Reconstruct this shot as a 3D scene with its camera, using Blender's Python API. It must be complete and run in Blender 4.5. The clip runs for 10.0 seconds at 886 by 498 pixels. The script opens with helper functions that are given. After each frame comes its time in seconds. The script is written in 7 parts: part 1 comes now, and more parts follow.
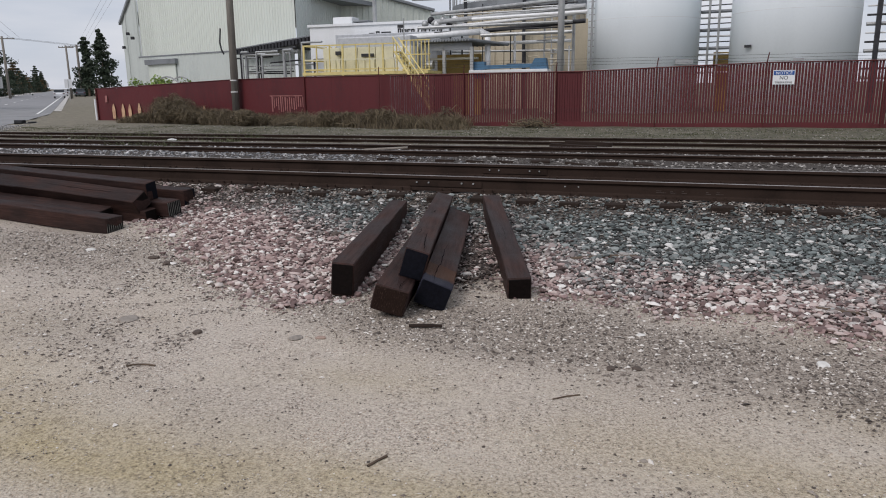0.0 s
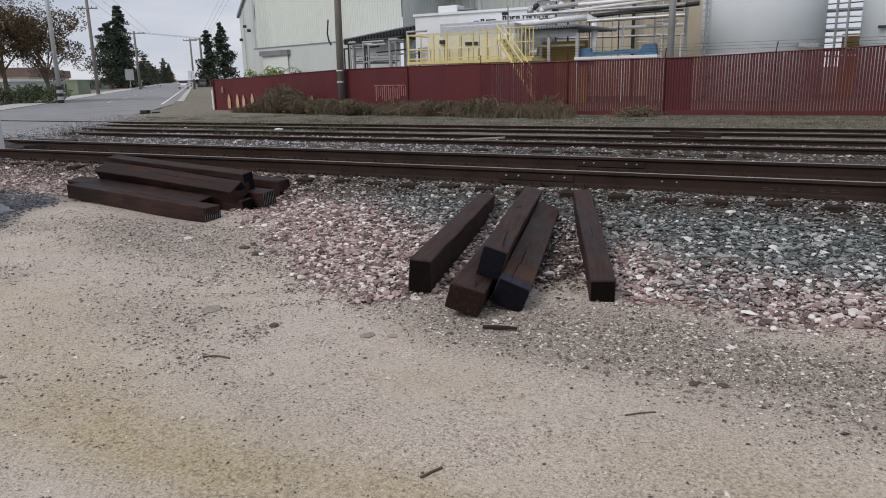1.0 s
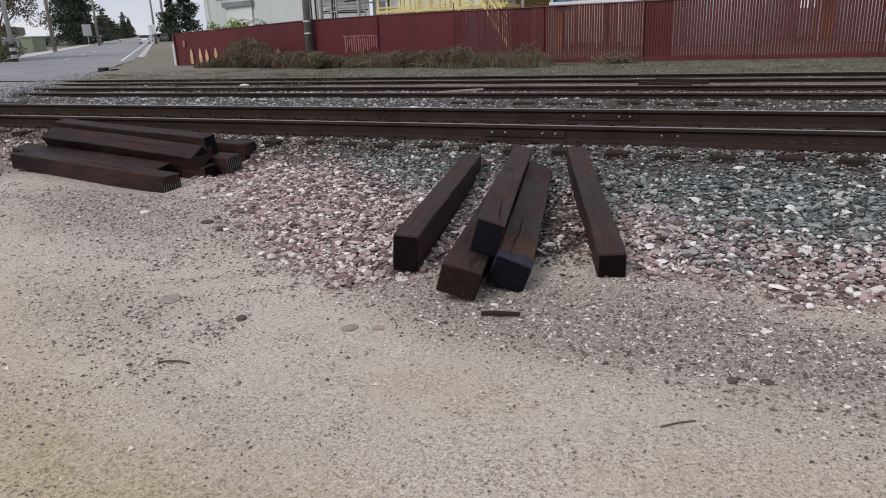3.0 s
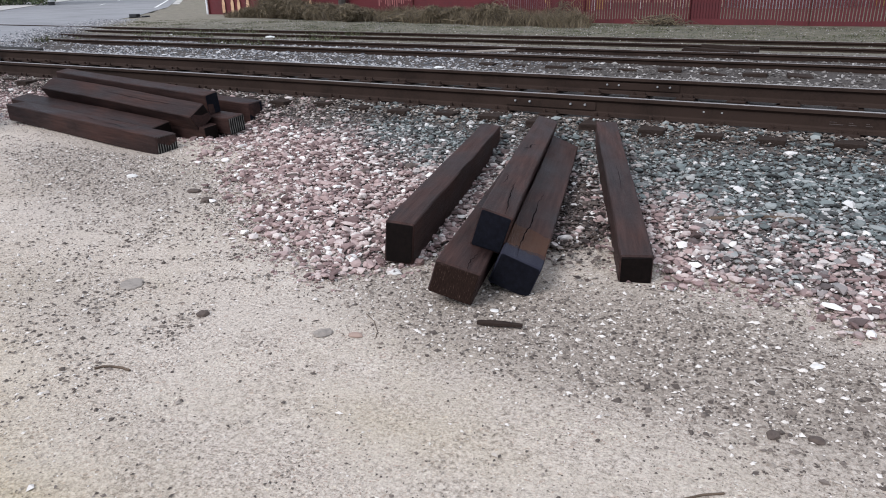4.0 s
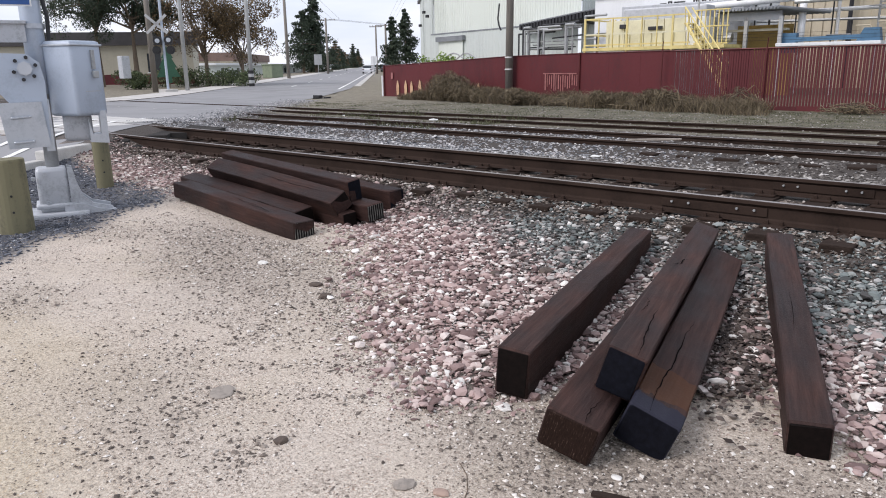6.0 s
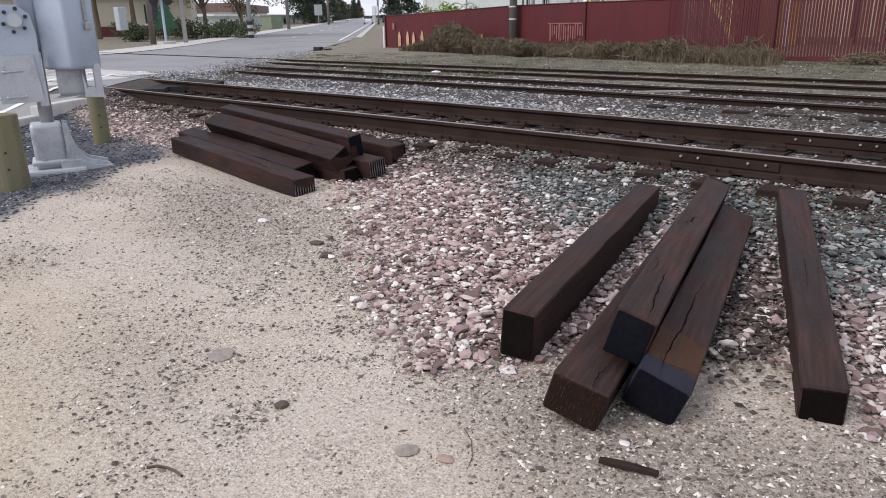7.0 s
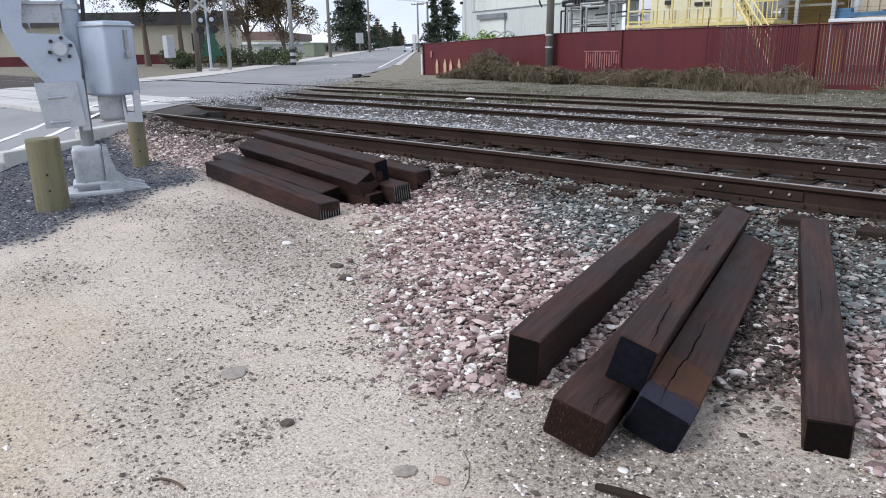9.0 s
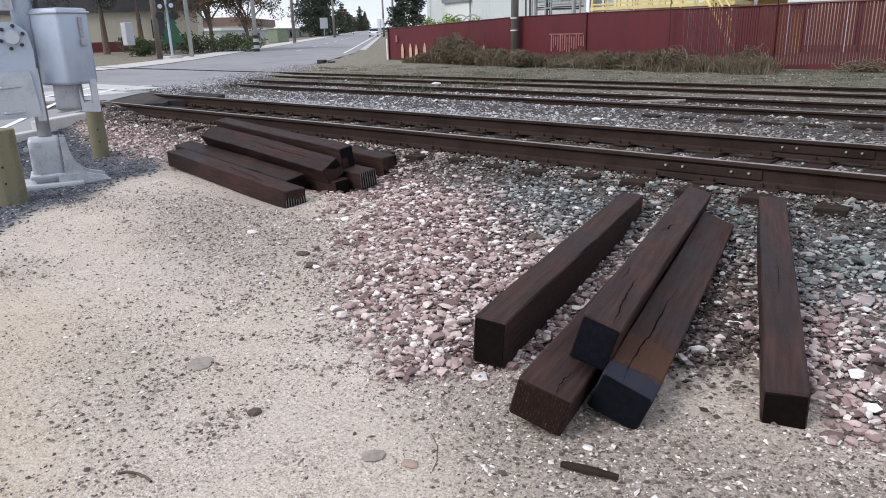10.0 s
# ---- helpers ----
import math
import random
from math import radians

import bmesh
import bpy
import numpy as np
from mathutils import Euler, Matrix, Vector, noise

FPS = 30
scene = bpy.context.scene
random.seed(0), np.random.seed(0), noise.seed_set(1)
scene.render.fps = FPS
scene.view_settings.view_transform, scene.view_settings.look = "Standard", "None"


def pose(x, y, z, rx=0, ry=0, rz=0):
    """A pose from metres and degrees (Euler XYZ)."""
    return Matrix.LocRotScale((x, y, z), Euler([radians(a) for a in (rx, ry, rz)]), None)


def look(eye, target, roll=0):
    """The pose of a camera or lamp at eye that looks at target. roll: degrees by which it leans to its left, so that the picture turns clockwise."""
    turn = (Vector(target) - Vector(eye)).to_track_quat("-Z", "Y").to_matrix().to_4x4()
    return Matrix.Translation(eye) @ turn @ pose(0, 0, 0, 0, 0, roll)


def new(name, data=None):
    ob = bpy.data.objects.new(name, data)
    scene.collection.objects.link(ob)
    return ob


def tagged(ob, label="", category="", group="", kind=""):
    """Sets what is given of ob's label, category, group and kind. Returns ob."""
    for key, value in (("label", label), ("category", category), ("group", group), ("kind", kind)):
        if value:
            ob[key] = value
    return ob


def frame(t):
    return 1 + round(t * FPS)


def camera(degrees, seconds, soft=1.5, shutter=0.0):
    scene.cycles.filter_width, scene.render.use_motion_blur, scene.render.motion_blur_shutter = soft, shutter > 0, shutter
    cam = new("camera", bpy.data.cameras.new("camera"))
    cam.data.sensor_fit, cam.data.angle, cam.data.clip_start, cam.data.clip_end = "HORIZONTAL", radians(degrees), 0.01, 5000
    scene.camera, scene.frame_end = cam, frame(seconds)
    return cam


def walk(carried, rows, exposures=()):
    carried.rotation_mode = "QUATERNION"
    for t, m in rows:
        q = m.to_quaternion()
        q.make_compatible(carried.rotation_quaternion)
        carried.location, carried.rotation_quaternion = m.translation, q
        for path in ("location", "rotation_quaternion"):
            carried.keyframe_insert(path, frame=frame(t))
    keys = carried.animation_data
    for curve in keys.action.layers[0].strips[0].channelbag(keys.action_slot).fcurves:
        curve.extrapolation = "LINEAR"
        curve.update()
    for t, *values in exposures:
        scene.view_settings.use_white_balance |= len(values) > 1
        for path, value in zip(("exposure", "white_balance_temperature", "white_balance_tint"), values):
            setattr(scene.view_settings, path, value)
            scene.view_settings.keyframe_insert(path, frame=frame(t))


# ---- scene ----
cam = camera(63.3, 10.0, 1.0)
PATH = [
    (0, (0.675, -7.997, 1.535), (0.041, -6.151, 1.098), -0.7),
    (0.5, (0.737, -7.885, 1.563), (-0.065, -6.115, 1.09), -1.8),
    (1, (0.777, -7.787, 1.567), (-0.117, -6.059, 1.103), -1.3),
    (1.5, (0.658, -7.649, 1.559), (-0.223, -5.919, 1.078), -2.0),
    (2, (0.494, -7.511, 1.56), (-0.269, -5.737, 1.038), -1.8),
    (2.5, (0.417, -7.44, 1.562), (-0.321, -5.675, 0.979), -0.7),
    (2.7, (0.424, -7.39, 1.571), (-0.349, -5.64, 0.987), -1.2),
    (3.8, (0.383, -6.762, 1.511), (-0.487, -5.089, 0.844), -4.0),
    (4, (0.323, -6.625, 1.55), (-0.562, -4.973, 0.851), -0.9),
    (4.5, (0.282, -6.494, 1.618), (-0.722, -4.853, 1.074), -1.2),
    (5, (0.269, -6.299, 1.605), (-0.917, -4.754, 1.149), -0.9),
    (5.2, (0.254, -6.222, 1.603), (-1.02, -4.743, 1.167), -0.1),
    (6.3, (0.13, -5.991, 1.617), (-1.138, -4.542, 1.078), -1.4),
    (6.5, (0.095, -5.981, 1.602), (-1.142, -4.52, 1.024), -1.3),
    (7, (0.108, -5.933, 1.611), (-1.153, -4.507, 0.997), -1.1),
    (7.5, (0.169, -5.881, 1.602), (-1.081, -4.474, 0.923), -1.0),
    (8, (0.232, -5.878, 1.597), (-0.998, -4.463, 0.902), -0.5),
    (8.5, (0.257, -5.863, 1.608), (-1.024, -4.473, 0.955), -2.0),
    (9, (0.249, -5.877, 1.617), (-1.1, -4.505, 1.073), -1.1),
    (9.5, (0.274, -5.867, 1.605), (-1.094, -4.531, 1.022), -1.8),
    (10, (0.276, -5.863, 1.616), (-1.006, -4.444, 1.031), -1.7),
]
walk(cam, [(t, look(eye, target, roll)) for t, eye, target, roll in PATH], [(0, -0.26, 6550, 15), (2.7, -0.20, 6550, 16), (3.8, 0.22, 6250, 15), (4.5, 0.48, 6150, 14), (5.2, 0.52, 6150, 14), (6.3, 0.25, 6550, 17), (7, 0.22, 6500, 17), (7.7, 0.13, 6300, 15), (8.5, 0.22, 6150, 14), (9, 0.33, 6150, 14), (9.5, 0.35, 6300, 15), (10, 0.35, 6300, 16)])

# ---- light ----
world = bpy.data.worlds.new("overcast_sky")
scene.world = world
world.use_nodes = True
wn, wl = world.node_tree.nodes, world.node_tree.links
wn.clear()
sky = wn.new("ShaderNodeTexSky")
sky.sky_type, sky.sun_disc = "NISHITA", False
sky.sun_elevation, sky.sun_rotation = radians(44), radians(201)
sky_gain = wn.new("ShaderNodeVectorMath")
sky_gain.operation = "SCALE"
sky_gain.inputs["Scale"].default_value = 0.10
clouds = wn.new("ShaderNodeTexNoise")
clouds.inputs["Scale"].default_value, clouds.inputs["Detail"].default_value = 3.2, 7
cloud_co = wn.new("ShaderNodeTexCoord")
cloud_map = wn.new("ShaderNodeMapping")
cloud_map.inputs["Scale"].default_value = (1, 1, 5)
cloud_ramp = wn.new("ShaderNodeValToRGB")
cloud_ramp.color_ramp.elements[0].position, cloud_ramp.color_ramp.elements[0].color = 0.3, (0.70, 0.81, 0.95, 1)
cloud_ramp.color_ramp.elements[1].position, cloud_ramp.color_ramp.elements[1].color = 0.7, (1.06, 1.11, 1.17, 1)
cover = wn.new("ShaderNodeMix")
cover.data_type = "RGBA"
cover.inputs["Factor"].default_value = 0.88
back = wn.new("ShaderNodeBackground")
back.inputs["Strength"].default_value = 0.84
wout = wn.new("ShaderNodeOutputWorld")
wl.new(sky.outputs["Color"], sky_gain.inputs[0])
wl.new(cloud_co.outputs["Generated"], cloud_map.inputs["Vector"])
wl.new(cloud_map.outputs["Vector"], clouds.inputs["Vector"])
wl.new(clouds.outputs["Fac"], cloud_ramp.inputs["Fac"])
wl.new(sky_gain.outputs["Vector"], cover.inputs["A"])
wl.new(cloud_ramp.outputs["Color"], cover.inputs["B"])
wl.new(cover.outputs["Result"], back.inputs["Color"])
wl.new(back.outputs["Background"], wout.inputs["Surface"])

sun = new("sun", bpy.data.lights.new("sun", "SUN"))
sun.data.energy, sun.data.angle, sun.data.color = 1.85, radians(32), (1.0, 0.97, 0.93)
sun.matrix_world = look((-11, -28, 29), (0, 0, 0))


# ---- materials ----
def node_mat(name):
    m = bpy.data.materials.new(name)
    m.use_nodes = True
    nt = m.node_tree
    return m, nt, nt.nodes["Principled BSDF"]


def n_noise(nt, scale, detail=4, rough=0.6, co=None, stretch=None):
    t = nt.nodes.new("ShaderNodeTexNoise")
    t.inputs["Scale"].default_value, t.inputs["Detail"].default_value, t.inputs["Roughness"].default_value = scale, detail, rough
    c = nt.nodes.new("ShaderNodeTexCoord")
    src = c.outputs[co or "Object"]
    if stretch:
        mp = nt.nodes.new("ShaderNodeMapping")
        mp.inputs["Scale"].default_value = stretch
        nt.links.new(src, mp.inputs["Vector"])
        src = mp.outputs["Vector"]
    nt.links.new(src, t.inputs["Vector"])
    return t.outputs["Fac"]


def n_ramp(nt, fac, stops, mode="LINEAR"):
    r = nt.nodes.new("ShaderNodeValToRGB")
    r.color_ramp.interpolation = mode
    e = r.color_ramp.elements
    while len(e) < len(stops):
        e.new(0.5)
    for k, (p, c) in enumerate(stops):
        e[k].position = p
        e[k].color = (*c, 1) if len(c) == 3 else c
    nt.links.new(fac, r.inputs["Fac"])
    return r.outputs["Color"]


def n_mix(nt, fac, a, b, mode="MIX"):
    m = nt.nodes.new("ShaderNodeMix")
    m.data_type, m.blend_type = "RGBA", mode
    for key, v in (("Factor", fac), ("A", a), ("B", b)):
        s = [q for q in m.inputs if q.name == key and q.enabled][0]
        if isinstance(v, bpy.types.NodeSocket):
            nt.links.new(v, s)
        elif key == "Factor":
            s.default_value = v
        else:
            s.default_value = (*v, 1)
    return [q for q in m.outputs if q.enabled][0]


def n_math(nt, op, a, b=0.0, clamp=False):
    m = nt.nodes.new("ShaderNodeMath")
    m.operation, m.use_clamp = op, clamp
    for k, v in enumerate((a, b)):
        if isinstance(v, bpy.types.NodeSocket):
            nt.links.new(v, m.inputs[k])
        else:
            m.inputs[k].default_value = v
    return m.outputs[0]


def n_bump(nt, bsdf, height, strength, dist):
    b = nt.nodes.new("ShaderNodeBump")
    b.inputs["Strength"].default_value, b.inputs["Distance"].default_value = strength, dist
    nt.links.new(height, b.inputs["Height"])
    nt.links.new(b.outputs["Normal"], bsdf.inputs["Normal"])


def worn(name, color, dark=None, rough=0.6, metal=0.0, scale=2.0, fine=40.0, bump=0.3, dist=0.002, streak=None, amount=0.6, spec=0.4):
    """A painted or plain surface with stains at a large and a small scale."""
    m, nt, b = node_mat(name)
    dark = dark or tuple(c * 0.62 for c in color)
    big = n_noise(nt, scale, 5, 0.65, stretch=streak)
    small = n_noise(nt, fine, 3, 0.6)
    f = n_math(nt, "ADD", n_math(nt, "MULTIPLY", big, 0.7), n_math(nt, "MULTIPLY", small, 0.3))
    col = n_ramp(nt, f, [(0.32, dark), (0.32 + 0.34 * amount, color)])
    nt.links.new(col, b.inputs["Base Color"])
    r = n_ramp(nt, small, [(0.2, (rough - 0.12,) * 3), (0.8, (min(1, rough + 0.12),) * 3)])
    nt.links.new(r, b.inputs["Roughness"])
    b.inputs["Metallic"].default_value = metal
    b.inputs["Specular IOR Level"].default_value = spec
    n_bump(nt, b, small, bump, dist)
    return m


M_RAIL = worn("rusted_rail_steel", (0.038, 0.0245, 0.0190), (0.015, 0.0098, 0.0078), 0.8, 0.0, 1.5, 60, 0.4, spec=0.12)
M_RAILTOP = worn("burnished_rail_top", (0.36, 0.33, 0.31), (0.16, 0.12, 0.10), 0.4, 0.8, 3, 80, 0.2, 0.001)
M_SLEEPER = worn("weathered_buried_timber", (0.038, 0.027, 0.022), (0.016, 0.011, 0.009), 0.95, 0, 4, 45, 0.7, 0.006, (1, 8, 8), spec=0.1)
M_CONCRETE = worn("pale_concrete", (0.50, 0.49, 0.47), (0.33, 0.32, 0.30), 0.85, 0, 1.2, 50, 0.4, 0.003)
M_KERB = worn("kerb_concrete", (0.56, 0.55, 0.52), (0.38, 0.37, 0.35), 0.85, 0, 1.5, 50, 0.4, 0.003)
M_ASPHALT = worn("grey_asphalt", (0.26, 0.26, 0.265), (0.17, 0.17, 0.175), 0.85, 0, 0.35, 90, 0.5, 0.004)
M_DARKASPH = worn("dark_patched_asphalt", (0.045, 0.042, 0.040), (0.024, 0.023, 0.022), 0.95, 0, 2, 60, 0.6, 0.006, spec=0.08)
M_LINE = worn("worn_white_road_paint", (0.78, 0.78, 0.76), (0.45, 0.45, 0.44), 0.7, 0, 3, 40, 0.3)
M_PAVE = worn("pavement_concrete", (0.52, 0.50, 0.47), (0.38, 0.37, 0.35), 0.85, 0, 0.8, 30, 0.3)
M_SLAT = worn("faded_red_plastic_slat", (0.100, 0.0145, 0.0175), (0.056, 0.0095, 0.0115), 0.55, 0, 0.9, 12, 0.2, 0.002, (1, 1, 0.35))
M_REDPAINT = worn("faded_red_paint", (0.104, 0.0155, 0.0185), (0.056, 0.010, 0.0125), 0.6, 0, 0.8, 10, 0.2, 0.002, (1, 1, 0.4))
M_POSTRED = worn("dark_red_post", (0.11, 0.022, 0.022), (0.06, 0.014, 0.014), 0.5, 0.2, 3, 30)
M_GALV = worn("galvanised_steel", (0.50, 0.53, 0.57), (0.36, 0.39, 0.43), 0.42, 0.75, 7, 45, 0.15, 0.001)
M_SILVER = worn("silver_grey_paint", (0.43, 0.49, 0.575), (0.34, 0.39, 0.46), 0.42, 0.15, 2, 40, 0.12, 0.001)
M_SILVER2 = worn("weathered_silver_paint", (0.47, 0.49, 0.52), (0.31, 0.325, 0.345), 0.5, 0.2, 5, 40, 0.2, 0.001)
M_BOLLARD = worn("green_treated_timber", (0.19, 0.175, 0.105), (0.095, 0.09, 0.06), 0.8, 0, 2.2, 30, 0.5, 0.003, (5, 5, 0.6))
M_POLE = worn("grey_weathered_pole", (0.22, 0.20, 0.175), (0.12, 0.11, 0.10), 0.85, 0, 3, 40, 0.5, 0.004, (6, 6, 0.4))
M_STEELPOLE = worn("grey_steel_pole", (0.45, 0.46, 0.46), (0.33, 0.34, 0.34), 0.5, 0.4, 2, 30)
M_DARKMETAL = worn("dark_steel", (0.05, 0.05, 0.055), (0.025, 0.025, 0.027), 0.5, 0.5, 4, 40)
M_BLACK = worn("black_plastic", (0.02, 0.02, 0.022), (0.01, 0.01, 0.011), 0.45, 0, 4, 40)
M_SIDING = worn("pale_green_white_siding", (0.68, 0.72, 0.66), (0.55, 0.585, 0.53), 0.5, 0.1, 0.25, 8, 0.1, 0.001, (1, 1, 0.2))
M_SIDING2 = worn("grey_green_and_shaded_siding", (0.56, 0.60, 0.57), (0.45, 0.48, 0.46), 0.5, 0.1, 0.25, 8, 0.1, 0.001, (1, 1, 0.2))
M_CREAM = worn("cream_siding", (0.46, 0.435, 0.35), (0.36, 0.335, 0.27), 0.55, 0, 0.3, 8, 0.1, 0.001, (1, 1, 0.2))
M_WHITE = worn("white_painted_panel", (0.74, 0.76, 0.77), (0.60, 0.62, 0.63), 0.45, 0, 0.5, 12, 0.1, 0.001, (1, 1, 0.3))
M_TANK = worn("white_tank_paint", (0.86, 0.92, 0.95), (0.80, 0.86, 0.89), 0.4, 0, 0.4, 10, 0.08, 0.001, (1, 1, 0.15))
M_TAN = worn("tan_painted_steel", (0.50, 0.44, 0.33), (0.36, 0.31, 0.23), 0.6, 0, 0.5, 14, 0.15, 0.001, (1, 1, 0.25))
M_YELLOW = worn("yellow_safety_paint", (0.70, 0.585, 0.25), (0.50, 0.41, 0.17), 0.5, 0, 3, 30, 0.15, 0.001)
M_PALEYELLOW = worn("faded_cream_yellow_panel", (0.68, 0.65, 0.47), (0.52, 0.49, 0.35), 0.55, 0, 1, 18, 0.15, 0.001)
M_OCHRE = worn("ochre_panel", (0.36, 0.25, 0.075), (0.22, 0.15, 0.05), 0.6, 0, 1, 18)
M_BLUE = worn("faded_blue_paint", (0.065, 0.155, 0.255), (0.04, 0.095, 0.16), 0.55, 0, 2, 20)
M_PIPE = worn("grey_pipe", (0.42, 0.43, 0.43), (0.26, 0.265, 0.27), 0.45, 0.4, 3, 30)
M_WHITEPIPE = worn("white_insulated_pipe", (0.80, 0.81, 0.81), (0.62, 0.63, 0.63), 0.45, 0, 2, 25)
M_ROOFGREY = worn("grey_roof_sheet", (0.25, 0.265, 0.28), (0.16, 0.17, 0.18), 0.55, 0.3, 1, 14)
M_GREEN = worn("green_painted_box", (0.20, 0.24, 0.16), (0.13, 0.16, 0.11), 0.6, 0, 2, 20)
M_DARKGREEN = worn("dark_green_painted_board", (0.03, 0.10, 0.06), (0.02, 0.065, 0.04), 0.6, 0, 2, 20)
M_BROWN = worn("brown_flat_roof", (0.16, 0.105, 0.085), (0.10, 0.07, 0.06), 0.8, 0, 0.6, 10)
M_TWIG = worn("dry_twig", (0.12, 0.085, 0.06), (0.05, 0.035, 0.025), 0.9, 0, 12, 60)
M_SIGNWHITE = worn("white_sign_face", (0.80, 0.81, 0.82), (0.68, 0.69, 0.70), 0.4, 0, 3, 30)
M_SIGNBLUE = worn("blue_sign_band", (0.03, 0.10, 0.32), (0.02, 0.07, 0.22), 0.4, 0, 3, 30)
M_ORANGE = worn("peach_chalk_paint", (0.55, 0.36, 0.22), (0.36, 0.17, 0.11), 0.7, 0, 4, 25)
M_PINKPAINT = worn("faded_pink_paint", (0.33, 0.14, 0.13), (0.20, 0.06, 0.06), 0.7, 0, 4, 25)
M_CARWHITE = worn("white_car_paint", (0.75, 0.76, 0.78), (0.66, 0.67, 0.69), 0.25, 0, 2, 20)
M_CARGREY = worn("dark_car_paint", (0.10, 0.11, 0.13), (0.07, 0.08, 0.09), 0.25, 0, 2, 20)
M_GLASSDARK = worn("dark_window_glass", (0.03, 0.035, 0.04), (0.02, 0.022, 0.025), 0.12, 0, 2, 20)
M_REDLAMP = worn("dark_red_lens", (0.10, 0.012, 0.012), (0.06, 0.01, 0.01), 0.2, 0, 2, 20)
M_BARK = worn("brown_bark", (0.17, 0.13, 0.095), (0.09, 0.068, 0.05), 0.9, 0, 3, 20, 0.6, 0.01, (4, 4, 0.6))
M_PAPER = worn("dirty_white_litter", (0.66, 0.66, 0.64), (0.48, 0.48, 0.46), 0.8, 0, 8, 40)


def foliage_mat(name, a, b, c):
    m, nt, s = node_mat(name)
    g = nt.nodes.new("ShaderNodeNewGeometry")
    f = n_math(nt, "ADD", n_math(nt, "MULTIPLY", g.outputs["Random Per Island"], 0.6), n_math(nt, "MULTIPLY", n_noise(nt, 0.8, 3), 0.4))
    nt.links.new(n_ramp(nt, f, [(0.2, a), (0.5, b), (0.85, c)]), s.inputs["Base Color"])
    s.inputs["Roughness"].default_value = 0.75
    return m


M_CONIFER = foliage_mat("dark_conifer_needles", (0.018, 0.030, 0.018), (0.032, 0.050, 0.028), (0.055, 0.075, 0.04))
M_OAK = foliage_mat("dull_brown_green_leaves", (0.045, 0.036, 0.02), (0.11, 0.075, 0.035), (0.20, 0.125, 0.05))
M_BUSH = foliage_mat("green_shrub_leaves", (0.03, 0.045, 0.02), (0.06, 0.085, 0.035), (0.12, 0.15, 0.06))
M_LIME = foliage_mat("bright_green_leaves", (0.10, 0.16, 0.03), (0.17, 0.26, 0.05), (0.26, 0.36, 0.09))
M_WEED = foliage_mat("dry_brown_weeds", (0.060, 0.046, 0.030), (0.125, 0.096, 0.058), (0.215, 0.170, 0.100))
M_GRASS = foliage_mat("short_green_grass", (0.045, 0.05, 0.022), (0.075, 0.082, 0.036), (0.12, 0.115, 0.06))


def stone_mat():
    m, nt, b = node_mat("mixed_crushed_stone")
    g = nt.nodes.new("ShaderNodeNewGeometry")
    o = nt.nodes.new("ShaderNodeObjectInfo")
    r = n_math(nt, "FRACT", n_math(nt, "ADD", g.outputs["Random Per Island"], o.outputs["Random"]))
    grey = n_ramp(nt, r, [(0.0, (0.045, 0.051, 0.052)), (0.20, (0.098, 0.118, 0.117)), (0.46, (0.175, 0.206, 0.202)), (0.72, (0.28, 0.305, 0.295)), (0.88, (0.44, 0.435, 0.415)), (0.955, (0.70, 0.68, 0.65))], "CONSTANT")
    pink = n_ramp(nt, r, [(0.0, (0.15, 0.096, 0.091)), (0.18, (0.29, 0.198, 0.186)), (0.40, (0.43, 0.315, 0.293)), (0.62, (0.56, 0.455, 0.42)), (0.80, (0.66, 0.585, 0.54)), (0.90, (0.84, 0.80, 0.75))], "CONSTANT")
    c = nt.nodes.new("ShaderNodeSeparateXYZ")
    nt.links.new(g.outputs["Position"], c.inputs["Vector"])
    nz = nt.nodes.new("ShaderNodeTexNoise")
    nz.inputs["Scale"].default_value, nz.inputs["Detail"].default_value = 0.7, 3
    nt.links.new(g.outputs["Position"], nz.inputs["Vector"])
    # grey stone lies in the belt beside the track, pinkish stone at the outer edge
    belt = n_math(nt, "MULTIPLY", n_math(nt, "ADD", c.outputs["Y"], 1.95), 0.95)
    belt = n_math(nt, "ADD", belt, n_math(nt, "MULTIPLY", n_math(nt, "SUBTRACT", nz.outputs["Fac"], 0.5), 2.4))
    west = n_math(nt, "MULTIPLY", n_math(nt, "SUBTRACT", -2.5, c.outputs["X"]), 0.30, True)
    belt = n_math(nt, "SUBTRACT", belt, n_math(nt, "MULTIPLY", west, 1.9))
    east = n_math(nt, "MULTIPLY", n_math(nt, "ADD", c.outputs["X"], 1.2), 0.9, True)
    belt = n_math(nt, "ADD", belt, n_math(nt, "MULTIPLY", east, 0.8))
    jit = n_math(nt, "MULTIPLY", n_math(nt, "SUBTRACT", n_math(nt, "FRACT", n_math(nt, "MULTIPLY", r, 37.7)), 0.5), 1.0)
    fac = n_math(nt, "ADD", belt, jit, True)
    col = n_mix(nt, fac, pink, grey)
    dust = nt.nodes.new("ShaderNodeTexNoise")
    dust.inputs["Scale"].default_value = 45
    nt.links.new(g.outputs["Position"], dust.inputs["Vector"])
    col = n_mix(nt, n_math(nt, "MULTIPLY", dust.outputs["Fac"], 0.22), col, (0.24, 0.215, 0.19))
    nt.links.new(col, b.inputs["Base Color"])
    b.inputs["Roughness"].default_value = 0.85
    b.inputs["Specular IOR Level"].default_value = 0.25
    n_bump(nt, b, dust.outputs["Fac"], 0.4, 0.003)
    return m


M_STONE = stone_mat()


